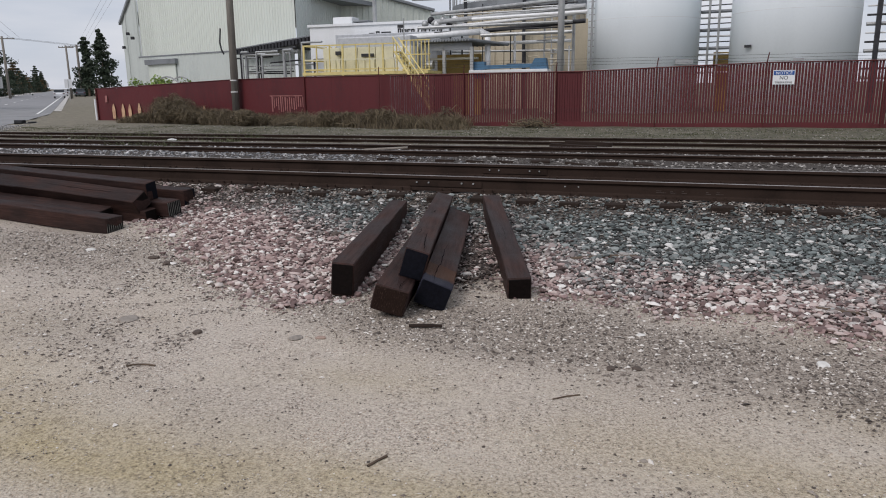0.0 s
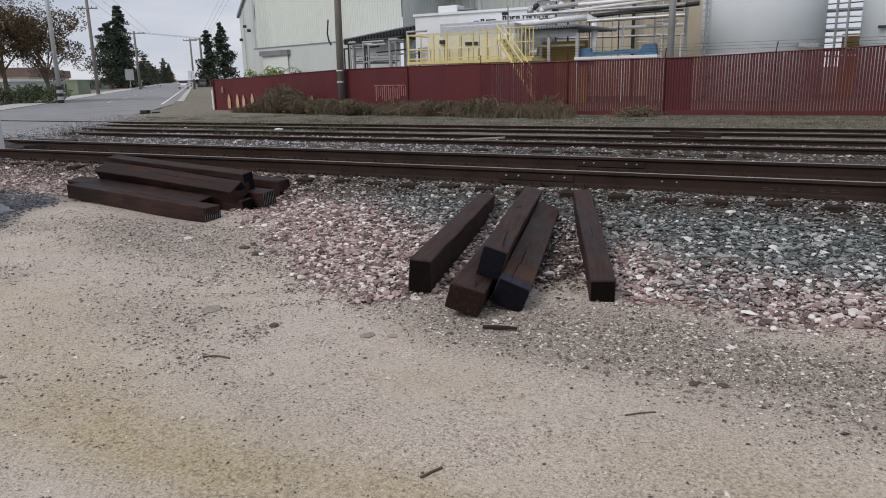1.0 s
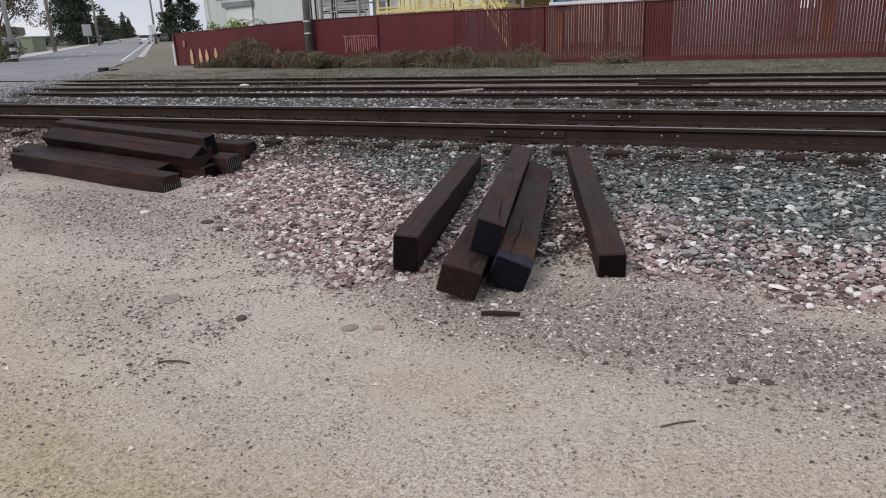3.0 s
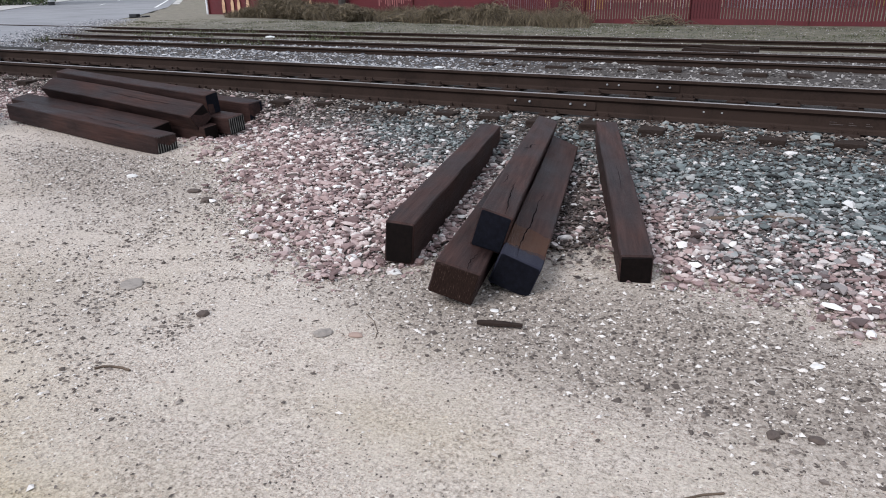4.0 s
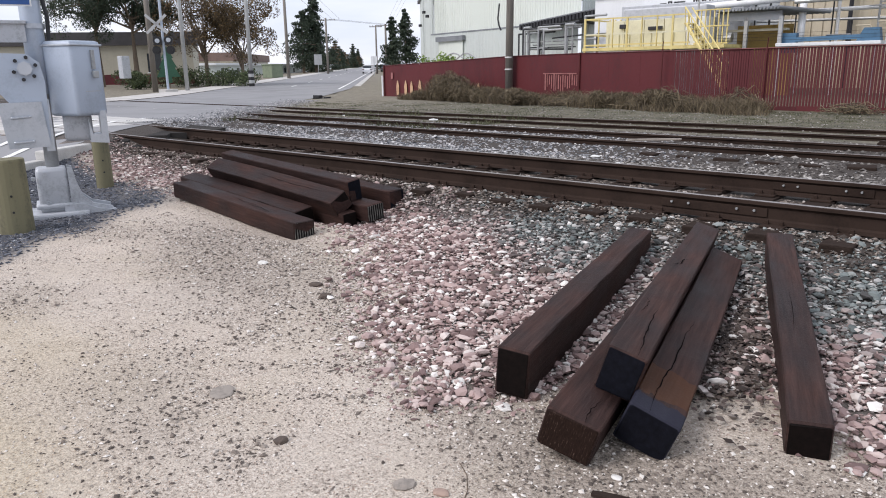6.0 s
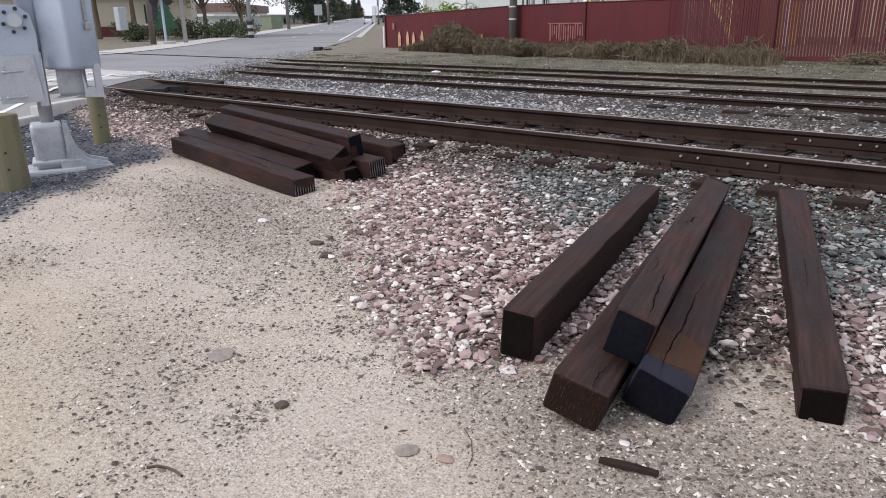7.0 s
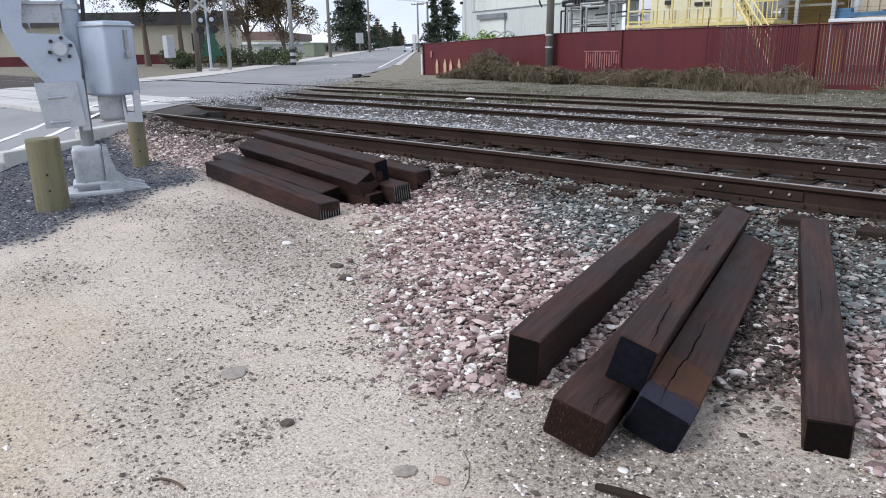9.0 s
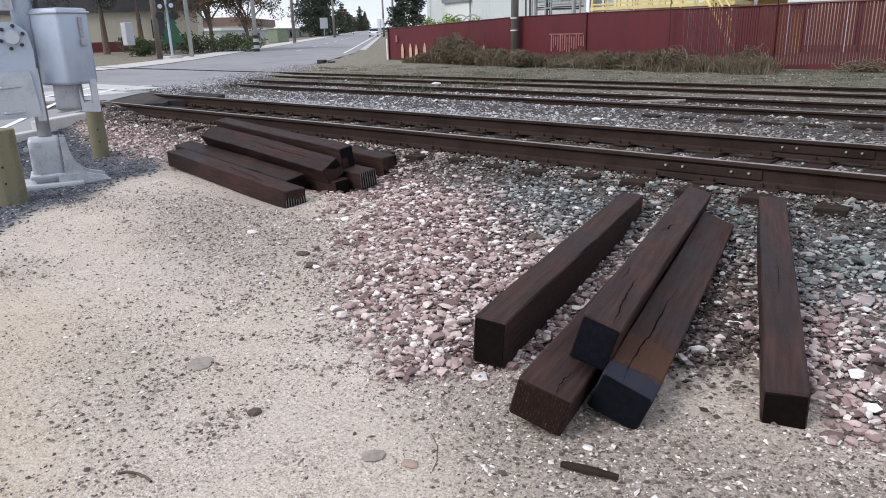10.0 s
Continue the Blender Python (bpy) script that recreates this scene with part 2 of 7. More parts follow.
def pebble_mat(name, stops):
    m, nt, b = node_mat(name)
    g = nt.nodes.new("ShaderNodeNewGeometry")
    o = nt.nodes.new("ShaderNodeObjectInfo")
    r = n_math(nt, "FRACT", n_math(nt, "ADD", g.outputs["Random Per Island"], o.outputs["Random"]))
    nt.links.new(n_ramp(nt, r, stops, "CONSTANT"), b.inputs["Base Color"])
    b.inputs["Roughness"].default_value = 0.85
    return m


M_PEBBLE = pebble_mat("small_dirt_pebbles", [(0, (0.085, 0.068, 0.057)), (0.28, (0.17, 0.14, 0.118)), (0.50, (0.30, 0.26, 0.22)), (0.68, (0.48, 0.425, 0.37)), (0.84, (0.70, 0.655, 0.60))])
M_MIDSTONE = pebble_mat("dirty_grey_brown_stone", [(0, (0.05, 0.043, 0.038)), (0.25, (0.10, 0.088, 0.078)), (0.5, (0.18, 0.165, 0.15)), (0.75, (0.30, 0.28, 0.26)), (0.93, (0.52, 0.49, 0.46))])
M_PALESTONE = pebble_mat("pale_blue_grey_stone", [(0, (0.10, 0.105, 0.115)), (0.2, (0.20, 0.205, 0.215)), (0.45, (0.31, 0.31, 0.315)), (0.7, (0.44, 0.425, 0.42)), (0.9, (0.64, 0.62, 0.61))])
M_RAILDIRT = pebble_mat("rust_brown_trackside_stone", [(0, (0.045, 0.034, 0.027)), (0.25, (0.095, 0.074, 0.060)), (0.5, (0.17, 0.138, 0.115)), (0.75, (0.27, 0.23, 0.198)), (0.93, (0.46, 0.42, 0.385))])
M_BARKBIT = pebble_mat("dark_brown_bark_and_stone", [(0, (0.028, 0.019, 0.0155)), (0.35, (0.062, 0.044, 0.036)), (0.65, (0.11, 0.085, 0.072)), (0.9, (0.22, 0.19, 0.17))])
M_BLUESTONE = pebble_mat("dark_blue_grey_chips", [(0, (0.05, 0.055, 0.068)), (0.3, (0.085, 0.093, 0.115)), (0.6, (0.13, 0.14, 0.165)), (0.85, (0.20, 0.21, 0.235)), (0.97, (0.40, 0.41, 0.42))])


def ground_mat():
    m, nt, b = node_mat("packed_sandy_dirt")
    big = n_noise(nt, 0.55, 6, 0.62)
    mid = n_noise(nt, 3.0, 6, 0.7)
    fine = n_noise(nt, 52, 5, 0.8)
    grit = nt.nodes.new("ShaderNodeTexVoronoi")
    grit.inputs["Scale"].default_value = 75
    tc = nt.nodes.new("ShaderNodeTexCoord")
    nt.links.new(tc.outputs["Object"], grit.inputs["Vector"])
    grains = n_noise(nt, 105, 4, 0.75)
    sand = n_ramp(nt, mid, [(0.30, (0.40, 0.342, 0.275)), (0.50, (0.53, 0.462, 0.383)), (0.70, (0.63, 0.557, 0.472))])
    tint = n_ramp(nt, big, [(0.36, (0.37, 0.305, 0.205)), (0.47, (0.54, 0.468, 0.38)), (0.60, (0.64, 0.575, 0.505))])
    col = n_mix(nt, 0.5, sand, tint)
    gritty = n_ramp(nt, mid, [(0.42, (1, 1, 1)), (0.62, (0, 0, 0))])
    spots = n_ramp(nt, fine, [(0.36, (0.13, 0.105, 0.085)), (0.45, (0.44, 0.375, 0.315)), (0.60, (0.70, 0.62, 0.54))])
    col = n_mix(nt, n_math(nt, "ADD", n_math(nt, "MULTIPLY", gritty, 0.50), 0.30), col, spots)
    cell = n_ramp(nt, grit.outputs["Color"], [(0.0, (0.16, 0.14, 0.12)), (0.12, (0.16, 0.14, 0.12)), (0.16, (0.5, 0.5, 0.5)), (0.9, (0.5, 0.5, 0.5)), (0.94, (0.8, 0.78, 0.74))])
    col = n_mix(nt, 0.38, col, cell, "OVERLAY")
    # loose grit lying in drifts, dark and light grains side by side
    drift = n_ramp(nt, n_noise(nt, 1.6, 5, 0.7), [(0.44, (0, 0, 0)), (0.60, (1, 1, 1))])
    speck = n_ramp(nt, grains, [(0.34, (0.10, 0.08, 0.065)), (0.46, (0.48, 0.48, 0.48)), (0.56, (0.52, 0.52, 0.52)), (0.68, (0.90, 0.88, 0.85))])
    col = n_mix(nt, n_math(nt, "ADD", n_math(nt, "MULTIPLY", drift, 0.55), 0.42), col, speck, "OVERLAY")
    # masks laid into the mesh: bed under the stones, dark chips, far verge
    bed = nt.nodes.new("ShaderNodeAttribute")
    bed.attribute_name = "zone"
    z = nt.nodes.new("ShaderNodeSeparateColor")
    nt.links.new(bed.outputs["Color"], z.inputs["Color"])
    bedcol = n_ramp(nt, fine, [(0.35, (0.045, 0.038, 0.034)), (0.55, (0.11, 0.094, 0.084)), (0.7, (0.21, 0.18, 0.165))])
    darkcol = n_ramp(nt, fine, [(0.35, (0.04, 0.043, 0.05)), (0.6, (0.10, 0.105, 0.12)), (0.75, (0.2, 0.205, 0.22))])
    vergecol = n_ramp(nt, mid, [(0.35, (0.062, 0.064, 0.035)), (0.5, (0.105, 0.096, 0.062)), (0.65, (0.17, 0.152, 0.11))])
    greycol = n_ramp(nt, fine, [(0.36, (0.08, 0.064, 0.051)), (0.5, (0.255, 0.212, 0.172)), (0.66, (0.48, 0.41, 0.35))])
    # oily dirt between and beyond the rails
    yy = nt.nodes.new("ShaderNodeSeparateXYZ")
    nt.links.new(tc.outputs["Object"], yy.inputs["Vector"])
    oily = n_ramp(nt, fine, [(0.35, (0.022, 0.018, 0.015)), (0.55, (0.062, 0.05, 0.042)), (0.7, (0.14, 0.115, 0.10))])
    bedcol = n_mix(nt, n_math(nt, "MULTIPLY", n_math(nt, "ADD", yy.outputs["Y"], 0.6), 2.0, True), bedcol, oily)
    col = n_mix(nt, z.outputs["Red"], col, bedcol)
    col = n_mix(nt, z.outputs["Green"], col, darkcol)
    col = n_mix(nt, z.outputs["Blue"], col, vergecol)
    col = n_mix(nt, n_math(nt, "MULTIPLY", bed.outputs["Alpha"], 0.75), col, greycol)
    st = nt.nodes.new("ShaderNodeAttribute")
    st.attribute_name = "stain"
    col = n_mix(nt, n_math(nt, "MULTIPLY", st.outputs["Fac"], n_ramp(nt, mid, [(0.3, (1.0,) * 3), (0.7, (0.55,) * 3)])), col, n_ramp(nt, fine, [(0.36, (0.17, 0.13, 0.075)), (0.5, (0.43, 0.345, 0.19)), (0.66, (0.60, 0.50, 0.32))]))
    nt.links.new(col, b.inputs["Base Color"])
    b.inputs["Roughness"].default_value = 0.95
    hh = n_math(nt, "ADD", n_math(nt, "ADD", fine, n_math(nt, "MULTIPLY", grains, 0.5)), n_math(nt, "MULTIPLY", grit.outputs["Distance"], 0.6))
    n_bump(nt, b, hh, 0.7, 0.012)
    return m


M_GROUND = ground_mat()


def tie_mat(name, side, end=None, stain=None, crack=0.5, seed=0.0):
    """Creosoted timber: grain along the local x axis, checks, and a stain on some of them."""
    m, nt, b = node_mat(name)
    tc = nt.nodes.new("ShaderNodeTexCoord")
    mp = nt.nodes.new("ShaderNodeMapping")
    mp.inputs["Location"].default_value = (seed, seed * 1.7, seed * 0.6)
    mp.inputs["Scale"].default_value = (0.9, 14, 14)
    nt.links.new(tc.outputs["Object"], mp.inputs["Vector"])
    g = nt.nodes.new("ShaderNodeTexNoise")
    g.inputs["Scale"].default_value, g.inputs["Detail"].default_value, g.inputs["Roughness"].default_value = 3.0, 7, 0.7
    nt.links.new(mp.outputs["Vector"], g.inputs["Vector"])
    mp2 = nt.nodes.new("ShaderNodeMapping")
    mp2.inputs["Location"].default_value = (seed * 2, seed, seed)
    mp2.inputs["Scale"].default_value = (1.3, 3, 3)
    nt.links.new(tc.outputs["Object"], mp2.inputs["Vector"])
    big = nt.nodes.new("ShaderNodeTexNoise")
    big.inputs["Scale"].default_value, big.inputs["Detail"].default_value = 1.6, 4
    nt.links.new(mp2.outputs["Vector"], big.inputs["Vector"])
    dark = tuple(c * 0.55 for c in side)
    lite = tuple(min(1, c * 1.35 + 0.003) for c in side)
    grain = n_ramp(nt, g.outputs["Fac"], [(0.30, dark), (0.52, side), (0.72, lite)])
    patch = n_ramp(nt, big.outputs["Fac"], [(0.32, (0.42, 0.40, 0.42)), (0.50, (1.0, 1.0, 1.0)), (0.68, (1.55, 1.4, 1.3))])
    col = n_mix(nt, 0.85, grain, patch, "MULTIPLY")
    sx = nt.nodes.new("ShaderNodeSeparateXYZ")
    nt.links.new(tc.outputs["Object"], sx.inputs["Vector"])
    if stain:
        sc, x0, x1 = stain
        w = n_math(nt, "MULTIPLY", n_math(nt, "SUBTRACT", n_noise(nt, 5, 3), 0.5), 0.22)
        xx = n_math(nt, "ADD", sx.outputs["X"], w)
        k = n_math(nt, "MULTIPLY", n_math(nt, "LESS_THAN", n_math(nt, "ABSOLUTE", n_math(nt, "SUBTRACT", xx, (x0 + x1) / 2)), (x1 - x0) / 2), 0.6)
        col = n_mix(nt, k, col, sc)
    if end:
        xx = n_math(nt, "ADD", sx.outputs["X"], n_math(nt, "MULTIPLY", n_math(nt, "SUBTRACT", n_noise(nt, 9, 3), 0.5), 0.12))
        col = n_mix(nt, n_math(nt, "LESS_THAN", xx, end[1]), col, end[0])
    nt.links.new(col, b.inputs["Base Color"])
    nt.links.new(n_ramp(nt, big.outputs["Fac"], [(0.3, (0.5,) * 3), (0.7, (0.8,) * 3)]), b.inputs["Roughness"])
    h = n_math(nt, "ADD", g.outputs["Fac"], n_math(nt, "MULTIPLY", n_noise(nt, 70, 3), 0.25))
    b.inputs["Specular IOR Level"].default_value = 0.16
    n_bump(nt, b, h, 0.85, 0.007)
    return m


# ---- building helpers ----
BASE = {}


def thing(name, at, label, category, group="", kind=""):
    ob = new(name)
    ob.empty_display_size = 0.2
    ob.location = at
    BASE[ob] = Vector(at)
    return tagged(ob, label, category, group, kind)


def finish(bm, name, material, smooth=False, shift=None):
    me = bpy.data.meshes.new(name)
    if shift is not None:
        bmesh.ops.translate(bm, vec=-shift, verts=bm.verts[:])
    bmesh.ops.recalc_face_normals(bm, faces=bm.faces[:])
    bm.to_mesh(me)
    bm.free()
    for m in material if isinstance(material, (list, tuple)) else [material]:
        me.materials.append(m)
    if smooth:
        me.polygons.foreach_set("use_smooth", [True] * len(me.polygons))
    return me


def part(name, bm, material, parent, label="", smooth=False):
    """One mesh, given in world coordinates, under a thing or a part."""
    ob = new(name, finish(bm, name, material, smooth, BASE[parent]))
    ob.parent = parent
    BASE[ob] = BASE[parent]
    return tagged(ob, label)


def solid(name, bm, material, label, category, group="", kind="", smooth=False):
    """A thing, or piece of the setting, of one mesh."""
    ob = new(name, finish(bm, name, material, smooth))
    BASE[ob] = Vector((0, 0, 0))
    return tagged(ob, label, category, group, kind)


def B():
    return bmesh.new()


def add_box(bm, lo, hi, m=None, bevel=0.0):
    lo, hi = Vector(lo), Vector(hi)
    r = bmesh.ops.create_cube(bm, size=1.0, matrix=Matrix.Translation((lo + hi) / 2) @ Matrix.Diagonal((*(hi - lo), 1)))
    vs = r["verts"]
    if bevel:
        es = list({e for v in vs for e in v.link_edges})
        out = bmesh.ops.bevel(bm, geom=es, offset=bevel, segments=2, profile=0.6, affect="EDGES")
        vs = list({v for f in out["faces"] for v in f.verts} | {v for v in vs if v.is_valid})
    if m is not None:
        bmesh.ops.transform(bm, matrix=m, verts=[v for v in vs if v.is_valid])
    return bm


def add_tube(bm, p, q, r, r2=None, n=12, caps=True):
    p, q = Vector(p), Vector(q)
    d = q - p
    m = Matrix.Translation((p + q) / 2) @ d.to_track_quat("Z", "Y").to_matrix().to_4x4()
    bmesh.ops.create_cone(bm, cap_ends=caps, segments=n, radius1=r, radius2=r if r2 is None else r2, depth=d.length, matrix=m)
    return bm


def add_path(bm, pts, r, n=10):
    for a, b in zip(pts, pts[1:]):
        add_tube(bm, a, b, r, n=n)
    for c in pts[1:-1]:
        bmesh.ops.create_uvsphere(bm, u_segments=n, v_segments=6, radius=r * 1.02, matrix=Matrix.Translation(c))
    return bm


def add_prism(bm, pts, depth, m=None):
    """A flat outline in x, y raised by depth along z."""
    lo = [bm.verts.new((x, y, 0)) for x, y in pts]
    hi = [bm.verts.new((x, y, depth)) for x, y in pts]
    bm.faces.new(lo[::-1])
    bm.faces.new(hi)
    k = len(pts)
    for i in range(k):
        bm.faces.new((lo[i], lo[(i + 1) % k], hi[(i + 1) % k], hi[i]))
    if m is not None:
        bmesh.ops.transform(bm, matrix=m, verts=lo + hi)
    return bm


def raw_mesh(name, verts, faces, material):
    me = bpy.data.meshes.new(name)
    verts = np.asarray(verts, np.float32)
    faces = np.asarray(faces, np.int32)
    k = faces.shape[1]
    me.vertices.add(len(verts))
    me.vertices.foreach_set("co", verts.ravel())
    me.loops.add(faces.size)
    me.loops.foreach_set("vertex_index", faces.ravel())
    me.polygons.add(len(faces))
    me.polygons.foreach_set("loop_start", np.arange(0, faces.size, k, dtype=np.int32))
    me.polygons.foreach_set("loop_total", np.full(len(faces), k, np.int32))
    me.update(calc_edges=True)
    me.validate()
    me.polygons.foreach_set("use_smooth", [False] * len(me.polygons))
    me.materials.append(material)
    return me


# ---- the lie of the land ----
# x runs along the rails, y away from the camera; the road crosses the rails at about 45 degrees
ROAD = Vector((-0.712, 0.702, 0))
SIDE = Vector((0.702, 0.712, 0))
BALLAST_Y = [-60, -3.4, -2.4, -1.4, -0.75, -0.45, -0.2, 1.65, 2.3, 3.3, 4.8, 5.4, 8.2, 9.2, 13, 18, 30, 90]
BALLAST_Z = [0.0, 0.0, 0.035, 0.085, 0.17, 0.275, 0.325, 0.315, 0.27, 0.17, 0.13, 0.175, 0.175, 0.15, 0.14, 0.14, 0.1, 0.0]
ROAD_Y = [-60, -8, -4, -1.8, -0.6, -0.1, 1.6, 2.6, 4.6, 5.6, 7.8, 12, 20, 40]
ROAD_Z = [-0.05, 0.0, 0.06, 0.30, 0.48, 0.515, 0.515, 0.47, 0.32, 0.272, 0.272, 0.16, 0.06, 0.0]
EDGE_X = [-13, -9, -8.3, -7.5, -5.3, -4.9, -4.2, -3.5, -2.8, -2.27, -1.86, -1.6, -1.3, -0.8, -0.6, -0.1, 0.66, 1.42, 1.82, 2.4, 6, 20]
EDGE_Y = [-1.3, -1.3, -1.3, -1.35, -1.4, -1.5, -2.1, -2.68, -3.25, -3.55, -3.58, -3.2, -2.75, -2.55, -2.7, -2.85, -3.0, -3.1, -3.3, -3.4, -3.4, -3.4]


def smooth(t):
    t = np.clip(t, 0, 1)
    return t * t * (3 - 2 * t)


def road_edge(y):
    """Offset across the road of its near edge."""
    return np.interp(y, [-60, -4, 0, 3, 9, 14, 30], [-9.9, -9.7, -9.3, -9.2, -9.1, -8.6, -6.9])


def rise(x, y):
    """The road and the land along it climb gently away from the railway."""
    return 0.0058 * np.maximum(0.0, ROAD.x * np.asarray(x, float) + ROAD.y * np.asarray(y, float) - 40)


def feather(x):
    """How far the loose stone thins out into the dirt."""
    return np.interp(x, [-5.5, -4.6, -3.2, -2.4, -1.9], [0.35, 0.9, 0.75, 0.35, 0.2])


def land(x, y):
    x, y = np.asarray(x, float), np.asarray(y, float)
    off = SIDE.x * x + SIDE.y * y
    w = smooth((road_edge(y) + 1.3 - off) / 1.15)
    z = np.interp(y, BALLAST_Y, BALLAST_Z) * (1 - w) + np.interp(y, ROAD_Y, ROAD_Z) * w
    lump = 0.010 * np.sin(x * 2.3 + 1.3 * np.sin(y * 1.7)) * np.sin(y * 2.9 + 0.8 * np.sin(x * 1.1))
    # a hollow before the stacked timbers
    z = z - 0.04 * np.exp(-(((x + 5.7) / 1.1) ** 2 + ((y + 2.05) / 0.42) ** 2))
    # the shoulder is scraped low under the stacked timbers
    z = z - 0.12 * np.exp(-(((x + 6.4) / 1.75) ** 4 + ((y + 0.95) / 0.38) ** 4))
    return z + rise(x, y) + lump * (1 - w) * (np.abs(x) < 30) * (y < 20)


def zone_of(x, y):
    edge = np.interp(x, EDGE_X, EDGE_Y) + 0.10 * np.sin(x * 7.0) + 0.06 * np.sin(x * 17 + 2)
    bed = smooth((y - edge + 0.05 - 0.35 * feather(x)) / (0.1 + 0.8 * feather(x))) * (1 - smooth((y - 8.6) / 1.5))
    off = SIDE.x * x + SIDE.y * y
    chips = smooth((-(x + 7.25) - 0.6 * (y + 3.0) + 0.12 * np.sin(y * 6)) / 0.5) * smooth((-1.1 - y) / 0.5) * smooth((off - road_edge(y) + 0.6) / 0.4)
    verge = smooth((y - 8.4) / 1.2) * (0.8 + 0.2 * smooth((x + 25) / 10))
    # grey grit trodden round the timbers
    grit = np.exp(-(((x + 0.45) / 1.35) ** 2 + ((y + 3.65) / 0.55) ** 2) ** 2) + 0.85 * np.exp(-(((x - 1.9) / 1.9) ** 2 + ((y + 3.9) / 0.65) ** 2) ** 2) + 0.7 * np.exp(-(((x + 5.2) / 1.7) ** 2 + ((y + 2.6 + 0.3 * (x + 5)) / 0.75) ** 2) ** 2) + (y < -1) * 0.5 * np.clip(np.sin(x * 1.7 + 2.1 * np.sin(y * 1.3)) * np.sin(y * 2.1 + 1.7 * np.sin(x * 0.9 + 1)) - 0.25, 0, 1)
    return np.stack([bed, chips * (1 - bed * 0.5), verge, np.clip(grit, 0, 1)], -1)


def axis_of(parts):
    out = []
    for a, b, s in parts:
        out.append(np.arange(a, b, s))
    return np.unique(np.round(np.concatenate(out), 4))


gx = axis_of([(-900, -260, 40), (-260, -60, 4), (-60, -16, 1.0), (-16, 8, 0.10), (8, 40, 1.0), (40, 941, 50)])
gy = axis_of([(-300, -12, 24), (-12, -9, 0.5), (-9, 2.4, 0.10), (2.4, 20, 0.4), (20, 260, 4), (260, 1200, 60)])
GX, GY = np.meshgrid(gx, gy)
# the land lies a little lower under the road's own surface
g_along, g_off = ROAD.x * GX + ROAD.y * GY, SIDE.x * GX + SIDE.y * GY
g_wide = np.where(g_along > 240, 60, 4)
GZ = land(GX, GY) - 0.13 * smooth((g_along - 20) / 8) * (g_off > -17 - g_wide) * (g_off < road_edge(GY) - 0.6 + (g_wide > 4) * 60)
gverts = np.stack([GX, GY, GZ], -1).reshape(-1, 3)
ny, nx = GX.shape
ii = np.arange(ny - 1)[:, None] * nx + np.arange(nx - 1)[None]
gfaces = np.stack([ii, ii + 1, ii + nx + 1, ii + nx], -1).reshape(-1, 4)
gmesh = raw_mesh("ground", gverts, gfaces, M_GROUND)
YELLOW_PATCHES = [(-2.3, -5.75, 0.9, 0.35, 0.8), (-1.3, -5.85, 0.7, 0.25, 0.75), (-0.5, -5.6, 0.6, 0.2, 0.6), (-3.2, -5.2, 0.8, 0.3, 0.55), (-4.6, -4.6, 1.0, 0.35, 0.45), (1.1, -5.1, 1.1, 0.3, 0.55), (0.2, -5.75, 0.6, 0.2, 0.6), (-0.9, -4.7, 0.5, 0.15, 0.35), (2.0, -4.5, 0.9, 0.2, 0.4)]
zone = gmesh.color_attributes.new("zone", "FLOAT_COLOR", "POINT")
zone.data.foreach_set("color", zone_of(gverts[:, 0], gverts[:, 1]).astype(np.float32).ravel())
# yellowish patches in the dirt
yellow_amount = np.zeros(len(gverts))
for cx, cy, rx, ry, k in YELLOW_PATCHES:
    yellow_amount += k * np.exp(-(((gverts[:, 0] - cx) / rx) ** 2 + ((gverts[:, 1] - cy) / ry) ** 2))
stain = gmesh.color_attributes.new("stain", "FLOAT_COLOR", "POINT")
stain.data.foreach_set("color", np.repeat(np.clip(yellow_amount, 0, 1)[:, None], 4, 1).astype(np.float32).ravel())
gmesh.polygons.foreach_set("use_smooth", [True] * len(gmesh.polygons))
ground = tagged(new("ground", gmesh), "pale sandy dirt with grit, sloping up to the railway", "ground", kind="structure")
BASE[ground] = Vector((0, 0, 0))


def strip(name, o0, o1, s0, s1, step, lift, material, label, category="road", oo=None):
    """A band laid along the road between two offsets, following the land."""
    ss = np.arange(s0, s1 + step, step)
    verts, faces = [], []
    cols = 9
    for s in ss:
        for k in range(cols):
            a, b = (o0, o1) if oo is None else oo(s)
            o = a + (b - a) * k / (cols - 1)
            p = ROAD * s + SIDE * o
            verts.append((p.x, p.y, float(np.interp(p.y, ROAD_Y, ROAD_Z)) + float(rise(p.x, p.y)) + lift))
    for i in range(len(ss) - 1):
        for k in range(cols - 1):
            a = i * cols + k
            faces.append((a, a + 1, a + cols + 1, a + cols))
    ob = new(name, raw_mesh(name, verts, faces, material))
    BASE[ob] = Vector((0, 0, 0))
    ob.data.polygons.foreach_set("use_smooth", [True] * len(faces))
    return tagged(ob, label, category, kind="structure")


def road_lines(s):
    y = s * ROAD.y - 9 * SIDE.y
    return (-17.3, float(road_edge(y)))


strip("road", 0, 0, -60, 900, 1.0, 0.012, M_ASPHALT, "worn grey asphalt road crossing the railway", "road", road_lines)

# ---- railway ----
HEAD = 0.172


def rail_outline(top):
    """Half section of a rail, mirrored, about its middle."""
    half = [(0.0, top), (0.026, top), (0.034, top - 0.006), (0.036, top - 0.030), (0.022, top - 0.040), (0.009, top - 0.052), (0.009, top - 0.135), (0.020, top - 0.150), (0.068, top - 0.160), (0.070, top - HEAD)]
    return half + [(-a, b) for a, b in half[:0:-1]]


